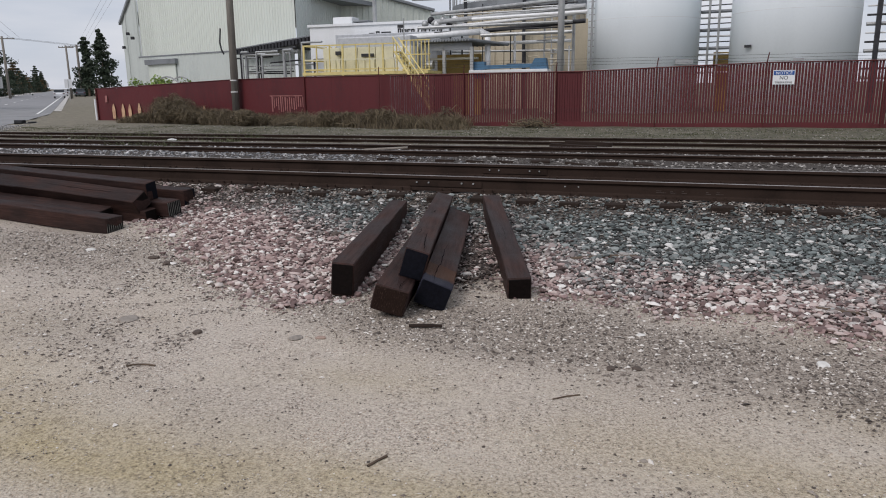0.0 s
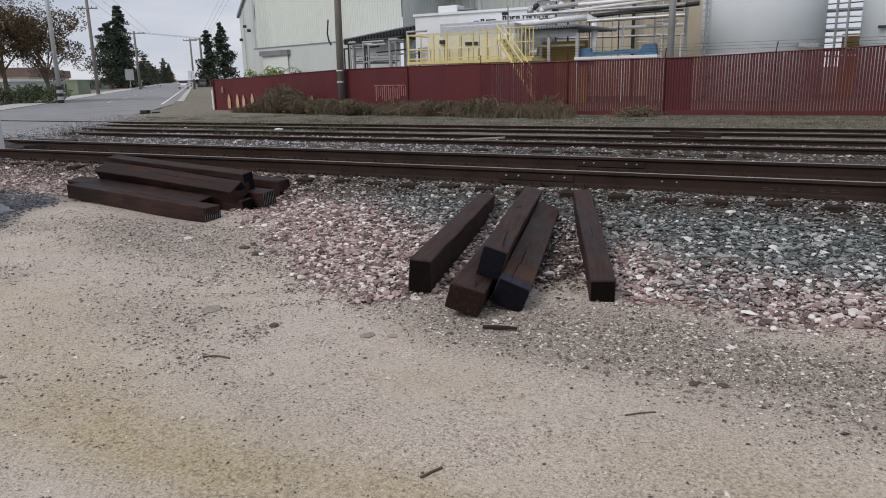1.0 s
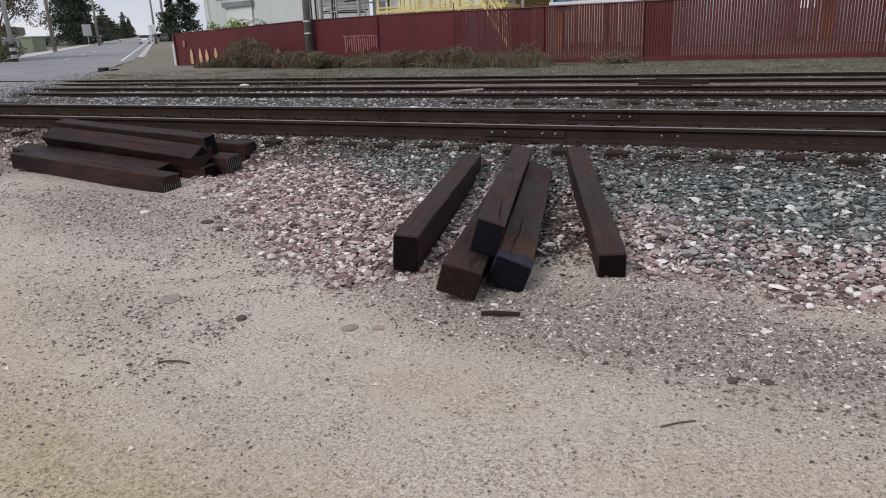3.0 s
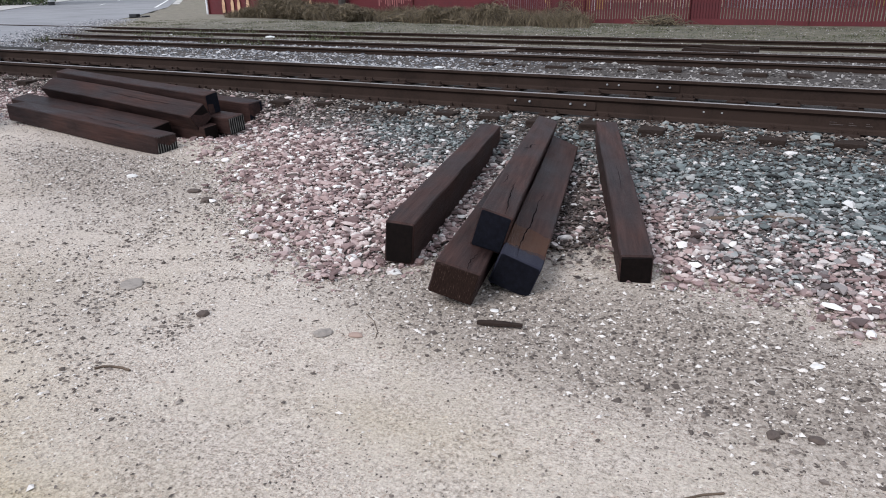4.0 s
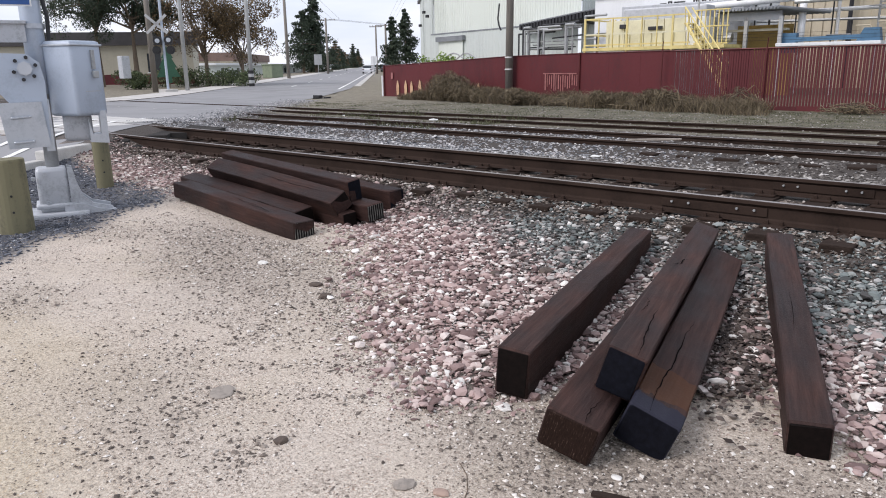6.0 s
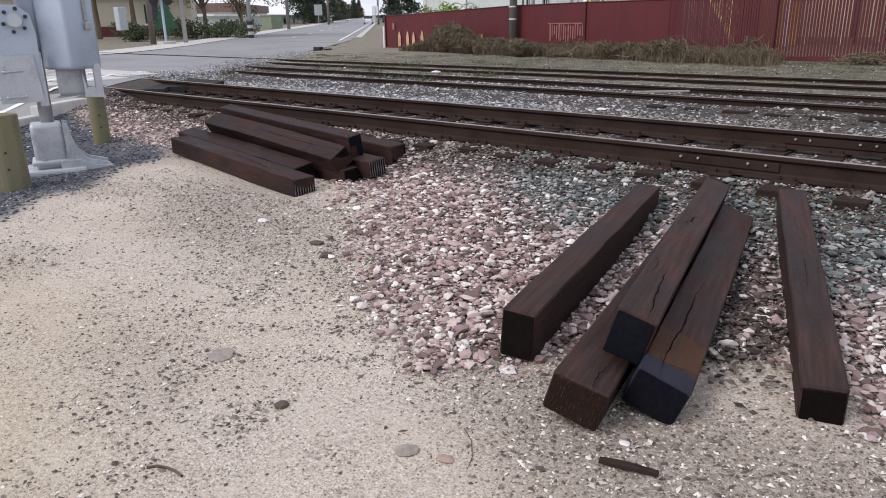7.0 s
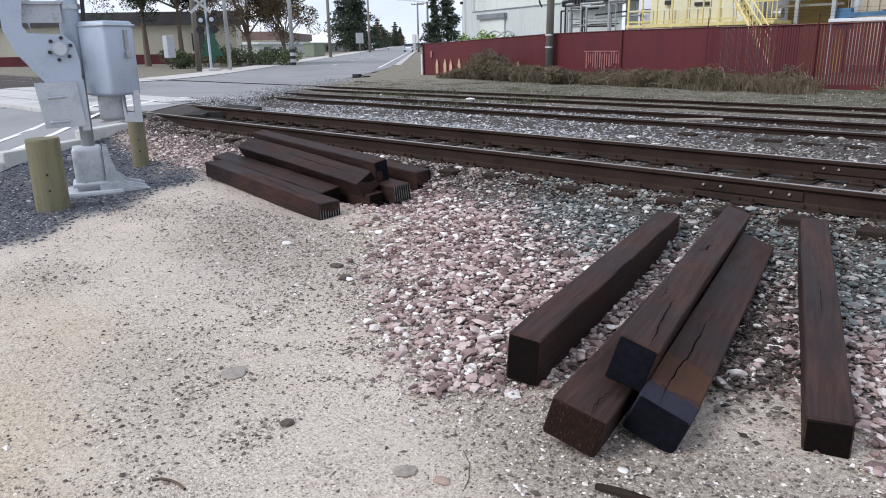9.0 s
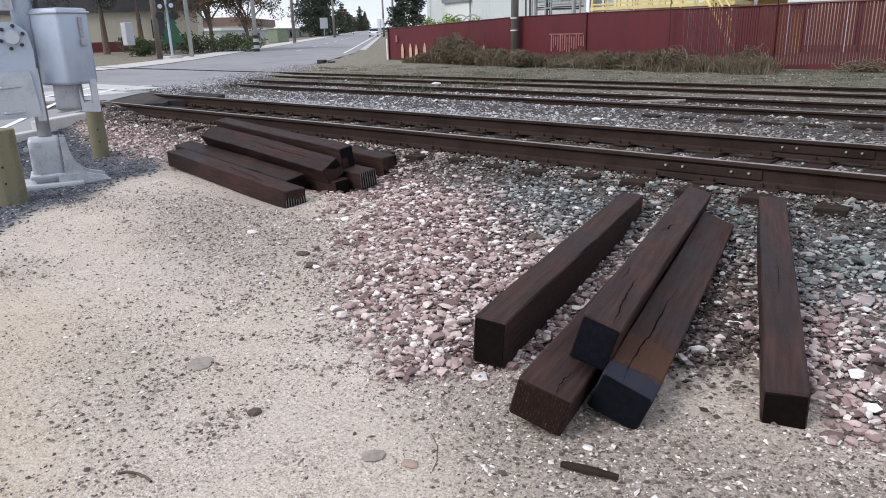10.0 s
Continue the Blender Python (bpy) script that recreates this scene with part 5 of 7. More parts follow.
for x in (-13.1, -11.9, -10.4):
    part("leg", add_box(B(), (x, 28.9, 0), (x + 0.16, 29.06, 3.6)), M_PIPE, shed)
part("back_panel", add_box(B(), (-12.7, 30.4, 0), (-10.2, 30.5, 3.3)), M_OCHRE, shed, "ochre back panel")
part("shelf", add_box(B(), (-12.8, 29.4, 3.0), (-10.2, 29.9, 3.1)), M_CREAM, shed)
part("cabinet", add_box(B(), (-10.4, 29.2, 2.0), (-9.7, 29.6, 2.85), bevel=0.02), M_BLUE, shed, "blue cabinet")
part("machine", add_tube(B(), (-13.0, 29.2, 2.75), (-12.5, 29.2, 2.75), 0.22, n=12), M_PIPE, shed)

blue = thing("blue_skip", (-8, 29, 0), "faded blue steel frame loaded with scrap", "machine")
part("beam", add_box(B(), (-9.7, 28.9, 2.62), (-6.5, 29.2, 2.80), pose(0, 0, 0, 0, -0.9, 0)), M_BLUE, blue)
part("hopper", add_prism(B(), [(-7.3, 2.35), (-6.35, 2.35), (-6.45, 2.95), (-7.0, 2.95)], 0.5, Matrix.Translation((0, 29.4, 0)) @ Matrix.Rotation(radians(90), 4, "X")), M_BLUE, blue)
part("tray", add_box(B(), (-10.4, 28.7, 2.28), (-6.3, 29.5, 2.42), bevel=0.02), M_WHITE, blue, "pale tray")
part("scrap", add_box(B(), (-8.5, 28.95, 2.42), (-7.0, 29.3, 2.56), pose(0, 0, 0, 0, 1.0, 0)), M_DARKMETAL, blue)


def silo(cx, cy, r, h):
    s = thing("white_silo", (cx, cy, 0), "tall smooth white storage silo", "silo", "white silos")
    part("shell", add_tube(B(), (cx, cy, 0), (cx, cy, h), r, n=72), M_TANK, s, smooth=False)
    for z in (2.4, 5.0, 7.6):
        part("weld_band", add_tube(B(), (cx, cy, z), (cx, cy, z + 0.02), r + 0.006, n=72), M_WHITE, s)
    return s


s1 = silo(-2.26, 35.2, 3.07, 12)
s2 = silo(5.28, 33.6, 2.98, 12)
for s_, cx in ((s1, -2.26), (s2, 5.28)):
    for p in s_.children[0].data.polygons:
        p.use_smooth = len(p.vertices) == 4
bm = B()
add_tube(bm, (-4.72, 32.9, 0), (-4.72, 32.9, 11), 0.06, n=8)
for k in range(30):
    add_tube(bm, (-4.9, 32.9, 1 + 0.33 * k), (-4.58, 32.9, 1 + 0.33 * k), 0.02, n=4)
part("ladder", bm, M_PIPE, s1, "grey ladder and pipe")
part("cable", add_tube(B(), (-3.75, 32.7, 2.3), (-1.9, 32.3, 6.9), 0.022, n=5), M_DARKMETAL, s1, "slanting dark cable")
part("placard", add_box(B(), (-0.35, 32.62, 2.62), (0.55, 32.75, 2.86)), M_PIPE, s1, "faded warning placard")
part("placard", add_box(B(), (5.05, 30.55, 2.5), (5.5, 30.6, 2.72)), M_PIPE, s2, "small grey placard")
part("wall_lamp", add_box(B(), (2.9, 31.3, 3.3), (3.2, 31.55, 3.42)), M_DARKMETAL, s2)
gap = thing("silo_pipework", (1.7, 35, 0), "stack of horizontal pipes between the white silos", "pipework")
for k in range(16):
    z = 2.2 + 0.32 * k
    part("pipe", add_tube(B(), (0.6, 35.5, z), (3.2, 35.2, z + 0.02 * (k % 3)), (0.05, 0.09, 0.03)[k % 3], n=8), (M_PIPE, M_ROOFGREY, M_DARKMETAL)[k % 3], gap)
for x in (1.25, 1.75):
    part("upright", add_tube(B(), (x, 34.8, 0), (x, 34.8, 9), 0.06, n=8), M_PIPE, gap)
part("ochre_panel", add_box(B(), (1.6, 36.0, 0), (2.9, 36.1, 3.3)), M_OCHRE, gap)
side_rack = thing("side_pipework", (9.3, 33, 0), "dark rack of pipes beside the silo", "pipework")
for k in range(12):
    part("pipe", add_tube(B(), (8.4, 33, 1.8 + 0.42 * k), (14, 32.8, 1.8 + 0.42 * k), (0.09, 0.05, 0.04)[k % 3], n=8), (M_PIPE, M_DARKMETAL, M_WHITEPIPE)[k % 3], side_rack)
for x in (8.75, 9.5, 11):
    part("upright", add_box(B(), (x, 32.6, 0), (x + 0.2, 32.8, 9)), M_DARKMETAL, side_rack)
tent = thing("arched_shelter", (-38, 41, 0), "low arched shelter frame with a pale cover", "shelter")
for off in (0, 1.6):
    pts = [(-40.2 + 4.6 * k / 10, 41.5 - 1.5 * k / 10 - off, 1.6 + 1.05 * math.sin(math.pi * k / 10)) for k in range(11)]
    part("hoop", add_path(B(), pts, 0.06, 6), M_PIPE, tent)
bm = B()
add_prism(bm, [(-1.6 + 3.2 * k / 10, 1.5 + 0.75 * math.sin(math.pi * k / 10)) for k in range(11)] + [(1.6, 0), (-1.6, 0)], 0.1, Matrix.Translation((-38.0, 40.9, 0)) @ Matrix.Rotation(radians(-18), 4, "Z") @ Matrix.Rotation(radians(90), 4, "X"))
part("cover", bm, M_WHITE, tent)

# ---- crossing gate machine ----
MX, MY = -8.65, -2.77
MZ = float(land(MX, MY))
GM = Matrix.Translation((MX, MY, MZ)) @ Matrix(((0.35, -0.937, 0, 0), (0.937, 0.35, 0, 0), (0, 0, 1, 0), (0, 0, 0, 1))) @ Matrix.Translation((0.05, 0, 0)) @ Matrix.Scale(0.88, 4)
gate = thing("crossing_gate_machine", (MX, MY, MZ), "silver-grey crossing gate mechanism with control box on a mast", "gate machine")


def gpart(name, bm, material, parent, label="", smooth=False):
    bmesh.ops.transform(bm, matrix=GM, verts=bm.verts[:])
    return part(name, bm, material, parent, label, smooth)


bm = B()
add_box(bm, (-0.46, -0.32, -0.12), (0.34, 0.32, 0.05), bevel=0.03)
add_prism(bm, [(0.05, -0.12), (0.66, -0.14), (0.70, 0.02), (0.45, 0.06), (0.28, 0.14), (0.05, 0.14)], 0.5, Matrix.Translation((0, 0.25, 0)) @ Matrix.Rotation(radians(90), 4, "X"))
gpart("foot_casting", bm, M_SILVER2, gate, "weathered pale cast foot")
bm = B()
add_box(bm, (-0.23, -0.19, 0.04), (0.13, 0.19, 0.62), bevel=0.05)
add_box(bm, (-0.27, -0.23, 0.10), (0.16, 0.23, 0.16), bevel=0.02)
junction = gpart("junction_box", bm, M_SILVER2, gate, "bolted cast junction box", True)
for x, z in ((-0.12, 0.55), (-0.12, 0.17), (-0.26, 0.5), (0.06, 0.12)):
    gpart("bolt", add_tube(B(), (x, -0.185, z), (x, -0.225, z), 0.03, n=6), M_GALV, junction)
bm = B()
pts = [(0.14, 0.62), (0.20, 0.60), (0.23, 0.40), (0.28, 0.24), (0.40, 0.13), (0.62, 0.07), (0.62, 0.02), (0.14, 0.02)]
for y in (-0.2, 0.12):
    add_prism(bm, pts, 0.05, Matrix.Translation((0, y + 0.05, 0)) @ Matrix.Rotation(radians(90), 4, "X"))
gpart("flange", bm, M_SILVER2, gate)
gpart("mast", add_tube(B(), (-0.02, 0.05, 0.55), (-0.02, 0.05, 6.5), 0.082, n=18), M_STEELPOLE, gate, "pale steel mast", True)
gpart("mast_sleeve", add_tube(B(), (-0.02, 0.05, 1.55), (-0.02, 0.05, 3.4), 0.125, n=18), M_SILVER, gate, smooth=True)
bx = B()
add_box(bx, (-0.235, -0.245, 0), (0.235, 0.245, 0.93), Matrix.Translation((0.38, -0.08, 1.27)) @ Matrix.Rotation(radians(40), 4, "Z"), bevel=0.045)
box = gpart("control_box", bx, M_SILVER, gate, "smooth silver-grey control box with rounded edges", True)
BM_ = Matrix.Translation((0.38, -0.08, 1.27)) @ Matrix.Rotation(radians(40), 4, "Z")
bm = B()
add_box(bm, (-0.25, -0.26, 0.86), (0.25, 0.26, 0.89), BM_, bevel=0.01)
gpart("lid_seam", bm, M_GALV, box)
bm = B()
add_box(bm, (0.05, -0.275, 0.58), (0.10, -0.247, 0.82), BM_, bevel=0.008)
gpart("hasp", bm, M_PIPE, box, "steel hasp")
bm = B()
add_box(bm, (0.035, -0.30, 0.47), (0.115, -0.26, 0.56), BM_, bevel=0.012)
gpart("padlock", bm, M_PIPE, box, "small padlock")
bm = B()
add_box(bm, (-0.08, -0.247, 0.30), (0.16, -0.244, 0.312), BM_)
gpart("cast_mark", bm, M_SILVER2, box)


def gx_(px, py):
    return ((px - 165 + 0.137 * (325 - py)) / 135, (334 - py) / 135 * 1.02)


FLIP = Matrix.Translation((0, -0.20, 0)) @ Matrix.Rotation(radians(90), 4, "X")
bm = B()
add_prism(bm, [gx_(*p) for p in ((14, -30), (54, -30), (54, 50), (62, 62), (112, 64), (131, 78), (140, 108), (150, 205), (120, 178), (92, 146), (44, 92), (26, 56))], 0.05, FLIP)
arm = gpart("counterweight_arm", bm, M_SILVER, gate, "heavy silver counterweight arm")
bm = B()
add_prism(bm, [gx_(*p) for p in ((22, -30), (58, -30), (58, 50), (66, 62), (112, 64), (131, 78), (140, 108), (150, 150), (100, 150))], 0.04, Matrix.Translation((0.02, 0.38, 0)) @ Matrix.Rotation(radians(90), 4, "X"))
gpart("counterweight_arm", bm, M_SILVER2, gate, "rear counterweight arm")
hx, hz = gx_(110, 87)
gpart("hub", add_tube(B(), (hx, -0.25, hz), (hx, -0.30, hz), 0.085, n=8), M_GALV, arm)
for k in range(6):
    a = math.tau * k / 6 + 0.3
    gpart("bolt", add_tube(B(), (hx + 0.125 * math.cos(a), -0.25, hz + 0.135 * math.sin(a)), (hx + 0.125 * math.cos(a), -0.29, hz + 0.135 * math.sin(a)), 0.024, n=6), M_DARKMETAL, arm)
gpart("crank_shaft", add_tube(B(), (hx, -0.24, hz), (hx, 0.4, hz), 0.05, n=12), M_GALV, gate)
bm = B()
add_prism(bm, [gx_(*p) for p in ((70, 141), (134, 140), (150, 214), (88, 215))], 0.03, Matrix.Translation((0, -0.26, 0)) @ Matrix.Rotation(radians(90), 4, "X"))
plate = gpart("weight_plate", bm, M_GALV, gate, "spangled galvanised weight plate")
for px, py in ((105, 165), (110, 205)):
    x, z = gx_(px, py)
    bm = B()
    add_path(bm, [(x - 0.1, -0.28, z), (x - 0.1, -0.34, z), (x + 0.1, -0.34, z + 0.01), (x + 0.1, -0.28, z + 0.01)], 0.014, 6)
    gpart("u_bolt", bm, M_GALV, plate)
bm = B()
x, z = gx_(150, 150)
add_box(bm, (x - 0.12, -0.24, z - 0.55), (x - 0.02, -0.12, z + 0.1), bevel=0.01)
gpart("weight_channel", bm, M_GALV, gate)
bm = B()
x, z = gx_(192, 184)
add_box(bm, (x - 0.17, -0.12, z - 0.19), (x + 0.17, 0.1, z + 0.17), bevel=0.05)
gpart("lower_housing", bm, M_SILVER2, gate, "lower grey housing", True)
bm = B()
x, z = gx_(222, 185)
add_prism(bm, [(x - 0.10, z - 0.20), (x + 0.12, z - 0.22), (x + 0.12, z + 0.2), (x + 0.04, z + 0.2), (x + 0.04, z - 0.1), (x - 0.06, z - 0.1), (x - 0.1, z + 0.1)], 0.3, Matrix.Translation((0, 0.1, 0)) @ Matrix.Rotation(radians(90), 4, "X"))
gpart("bracket", bm, M_GALV, gate, "galvanised angle bracket")
for z, y in ((2.35, -0.12), (2.7, -0.12)):
    gpart("mast_clamp", add_tube(B(), (-0.02, 0.05, z), (-0.02, 0.05, z + 0.06), 0.15, n=16), M_GALV, gate)
bm = B()
add_path(bm, [(0.14, 0.0, 2.1), (0.16, 0.0, 2.5), (0.1, 0.02, 2.9)], 0.025, 8)
gpart("conduit", bm, M_BLACK, gate, "black cable conduit")


board = gpart("notice_board", add_box(B(), (-0.39, -0.20, 2.60), (0.01, -0.185, 3.04), bevel=0.004), M_SIGNWHITE, gate, "blue notice board with white rim on the mast")
gpart("face", add_box(B(), (-0.37, -0.206, 2.62), (-0.01, -0.201, 3.02)), M_SIGNBLUE, board, "blue face")
for k in range(5):
    gpart("text_bar", add_box(B(), (-0.33, -0.209, 2.68 + 0.065 * k), (-0.06 - 0.04 * (k % 2), -0.2065, 2.70 + 0.065 * k)), M_SIGNWHITE, board, "white line of small writing")
bm = B()
add_box(bm, (-0.60, -0.10, 2.18), (-0.10, -0.06, 2.42), bevel=0.008)
add_box(bm, (-0.62, -0.14, 2.40), (-0.08, -0.02, 2.44), bevel=0.006)
gpart("arm_bracket", bm, M_SILVER2, gate, "grey folded steel bracket between arm and mast")


def bollard(x, y, r, h, lean):
    z = float(land(x, y))
    b = thing("timber_bollard", (x, y, z), "round green-tinged treated timber bollard in dark chippings", "bollard", "timber bollards")
    bm = B()
    n = 24
    prof = [(r * 1.02, -0.2), (r * 1.02, 0.02), (r, 0.3), (r * 0.985, h - 0.02), (r * 0.95, h)]
    rings = [[bm.verts.new((x + q * math.cos(math.tau * k / n) + lean * zz, y + q * math.sin(math.tau * k / n), z + zz)) for k in range(n)] for q, zz in prof]
    for a, c in zip(rings, rings[1:]):
        for k in range(n):
            bm.faces.new((a[k], a[(k + 1) % n], c[(k + 1) % n], c[k]))
    bm.faces.new(rings[-1])
    part("post", bm, M_BOLLARD, b)
    for zz in (h * 0.52, h * 0.30):
        part("bolt_hole", add_tube(B(), (x + r * 0.93, y - r * 0.33, z + zz), (x + r * 0.97, y - r * 0.35, z + zz), 0.012, n=8), M_BLACK, b)


bollard(-8.015, -3.41, 0.165, 0.76, 0.0)
bollard(-9.78, -1.67, 0.108, 0.72, 0.0)


# ---- across the road ----
def pole(name, x, y, r, h, label, arms=(), base=None, material=None):
    z = float(land(x, y))
    p = thing(name, (x, y, z), label, "pole")
    h = h - float(rise(x, y))
    part("shaft", add_tube(B(), (x, y, z - 0.3), (x, y, z + h), r, r * 0.75, n=10), material or M_POLE, p, smooth=True)
    for az, w in arms:
        part("crossarm", add_box(B(), (-w, -0.08, az - 0.07), (w, 0.08, az + 0.07), pose(x, y, 0, 0, 0, 40)), M_POLE, p)
        for f in (-0.9, -0.45, 0.45, 0.9):
            part("insulator", add_tube(B(), (x + f * w * 0.77, y + f * w * 0.64, az), (x + f * w * 0.77, y + f * w * 0.64, az + 0.25), 0.06, n=6), M_DARKMETAL, p)
    if base:
        for k in range(5):
            part("stripe", add_tube(B(), (x, y, z + 0.28 * k), (x, y, z + 0.28 * k + 0.28), r * 1.35, n=10), (M_BLACK, M_STEELPOLE)[k % 2], p)
    return p


pole("wooden_pole", -53.6, 22.2, 0.22, 13, "thick grey wooden pole beside the crossing")
pole("steel_mast", -51.2, 23.5, 0.16, 13, "pale steel lamp mast", material=M_STEELPOLE)
pole("street_lamp_pole", -56.3, 32.8, 0.19, 14, "tall pale street-lamp pole with a striped foot", base=True, material=M_STEELPOLE)
pole("utility_pole", -84.5, 58.4, 0.24, 13.0, "slim wooden utility pole with crossarms", ((12.6, 1.9), (11.3, 1.2)))
pole("utility_pole", -114.5, 91, 0.24, 11.3, "distant wooden utility pole with a crossarm", ((10.9, 1.9),))
pole("utility_pole", -121, 113.9, 0.28, 11.2, "distant wooden utility pole with a crossarm", ((10.9, 2.3),))
pole("utility_pole", -103, 93.5, 0.2, 9.5, "distant slim pole by the road", ((9.2, 1.2),))
wires = B()
for k in range(3):
    add_tube(wires, (-84.5 + k, 58.4 + k, 12.7), (-114.5 + k, 91 + k, 11.0), 0.02, n=3)
    add_tube(wires, (-114.5 + k, 91, 11.0), (-121 + k, 114, 11.0), 0.02, n=3)
    add_tube(wires, (-121 + k, 114, 11.0), (-60 + k, 60, 15.0), 0.015, n=3)
solid("overhead_wire", wires, M_DARKMETAL, "thin dark overhead wires strung between poles", "wire")

sigx, sigy = -50.2, 21.4
sz = float(land(sigx, sigy))
sig = thing("crossing_signal", (sigx, sigy, sz), "crossing signal with white crossbuck and black-hooded lamps", "signal")
part("mast", add_tube(B(), (sigx, sigy, sz), (sigx, sigy, sz + 6.9), 0.09, n=10), M_SILVER, sig)
part("foot", add_box(B(), (sigx - 0.5, sigy - 0.5, sz - 0.1), (sigx + 0.5, sigy + 0.5, sz + 0.2), bevel=0.05), M_CONCRETE, sig)
for ang in (42, -42):
    part("crossbuck", add_box(B(), (-0.95, -0.03, -0.09), (0.95, 0.03, 0.09), pose(sigx - 0.1, sigy - 0.35, sz + 4.75, 0, 0, 50) @ pose(0, 0, 0, 0, ang, 0)), M_STEELPOLE, sig, "weathered white crossbuck board")
for dx, dy, dz in ((0.28, 0.36, 2.95), (-0.30, -0.38, 2.95), (0.22, 0.30, 3.65), (-0.25, -0.30, 3.6)):
    lamp = part("lamp_hood", add_tube(B(), (sigx + dx, sigy + dy, sz + dz), (sigx + dx + 0.18, sigy + dy - 0.12, sz + dz), 0.30, n=16), M_BLACK, sig, "round black lamp backing")
    part("lens", add_tube(B(), (sigx + dx + 0.18, sigy + dy - 0.12, sz + dz), (sigx + dx + 0.22, sigy + dy - 0.15, sz + dz), 0.16, n=12), M_BLACK if dz < 3.2 else M_GALV, lamp)
part("control_box", add_box(B(), (sigx - 3.2, sigy - 2.0, sz + 1.0), (sigx - 2.5, sigy - 1.4, sz + 2.6), bevel=0.05), M_SILVER2, sig)

cut = thing("cut_out_board", (-60.5, 27.2, 0), "flat green tree-shaped board before the warehouse", "ornament")
bm = add_prism(B(), [(-0.25, 0), (0.25, 0), (0.25, 0.5), (1.0, 0.5), (0.55, 1.3), (0.75, 1.3), (0.35, 2.1), (0.5, 2.1), (0, 3.1), (-0.5, 2.1), (-0.35, 2.1), (-0.75, 1.3), (-0.55, 1.3), (-1.0, 0.5), (-0.25, 0.5)], 0.06, pose(-60.5, 27.2, 0.6, 0, 0, 55) @ pose(0, 0, 0, 90))
part("board", bm, M_DARKGREEN, cut)
part("stake", add_tube(B(), (-60.5, 27.2, -0.1), (-60.5, 27.2, 1.2), 0.05, n=6), M_BARK, cut)

# pavement on the far side of the road
strip("pavement", -20.0, -17.35, 30, 320, 2, 0.035, M_PAVE, "pale concrete pavement across the road", "pavement")
strip("pavement", -6.85, -6.3, 58, 300, 2, 0.03, M_PAVE, "pale gravelly path beside the road", "pavement")


M_SLATE = worn("dark_grey_roof_band", (0.075, 0.072, 0.075), (0.045, 0.044, 0.046), 0.8, 0, 0.6, 10)


def plain_block(name, a, b, depth, h, wall, roof, label, roofh=0.5, over=0.3, windows=0, band=None):
    a, b = Vector((*a, 0)), Vector((*b, 0))
    d = b - a
    m = pose(a.x, a.y, 0, 0, 0, math.degrees(math.atan2(d.y, d.x)))
    t = thing(name, (a.x, a.y, 0), label, "building")
    part("wall", add_box(B(), (0, 0, -0.2), (d.length, depth, h), m), wall, t)
    part("roof", add_box(B(), (-over, -over, h - 0.02), (d.length + over, depth, h + roofh), m), roof, t)
    if band:
        part("base_band", add_box(B(), (0, -0.04, -0.2), (d.length, 0.0, 1.3), m), band, t)
    for k in range(windows):
        x = d.length * (k + 0.5) / windows
        w = part("window", add_box(B(), (x - 0.7, -0.06, h * 0.35), (x + 0.7, 0.02, h * 0.8), m), M_GLASSDARK, t)
        part("frame", add_box(B(), (x - 0.8, -0.05, h * 0.35 - 0.1), (x + 0.8, -0.01, h * 0.35), m), M_WHITE, w)
    return t


plain_block("tan_warehouse", (-100.0, 6.4), (-73.6, 37.4), 3.5, 4.35, M_CREAM, M_SLATE, "tan warehouse with a dark roof band and red base stripe", 1.35, 0.4, 5, M_REDPAINT)
plain_block("low_white_building", (-109.78, 62.35), (-171.48, 140.48), 10, 2.45, M_SIDING2, M_WHITE, "long low grey building with a white eave", 0.35, 0.5, 12)
plain_block("brown_roofed_building", (-128, 78), (-158, 108), 10, 3.4, M_TAN, M_BROWN, "distant building with a brown roof", 1.6, 0.4, 0)
gb = thing("green_utility_cabinet", (-92.6, 61.5, 0), "green utility cabinet on the pavement edge", "cabinet")
part("body", add_box(B(), (-93.8, 60.6, 0), (-91.4, 62.6, 1.9), bevel=0.06), M_GREEN, gb)
part("lid", add_box(B(), (-93.9, 60.5, 1.85), (-91.3, 62.7, 2.0), bevel=0.03), M_GREEN, gb)
rs = thing("road_sign", (-92, 70, 0), "grey back of a road sign on a post", "sign")
part("post", add_tube(B(), (-92, 70, 0), (-92, 70, 3.0), 0.05, n=6), M_STEELPOLE, rs)
part("board", add_box(B(), (-0.6, -0.02, 1.8), (0.6, 0.02, 3.4), pose(-92, 70, 0, 0, 0, 50)), M_STEELPOLE, rs)
sp = thing("speed_sign", (-85.5, 76.0, 0), "white speed limit sign on a post by the road", "sign")
part("post", add_tube(B(), (-85.5, 76.0, 0), (-85.5, 76.0, 3.0), 0.05, n=6), M_STEELPOLE, sp)
part("board", add_box(B(), (-0.5, -0.02, 1.75), (0.5, 0.02, 3.0), pose(-85.5, 76.0, 0, 0, 0, 45)), M_SIGNWHITE, sp)


for far in (gb, rs, sp):
    far.location.z += float(rise(far.location.x, far.location.y))


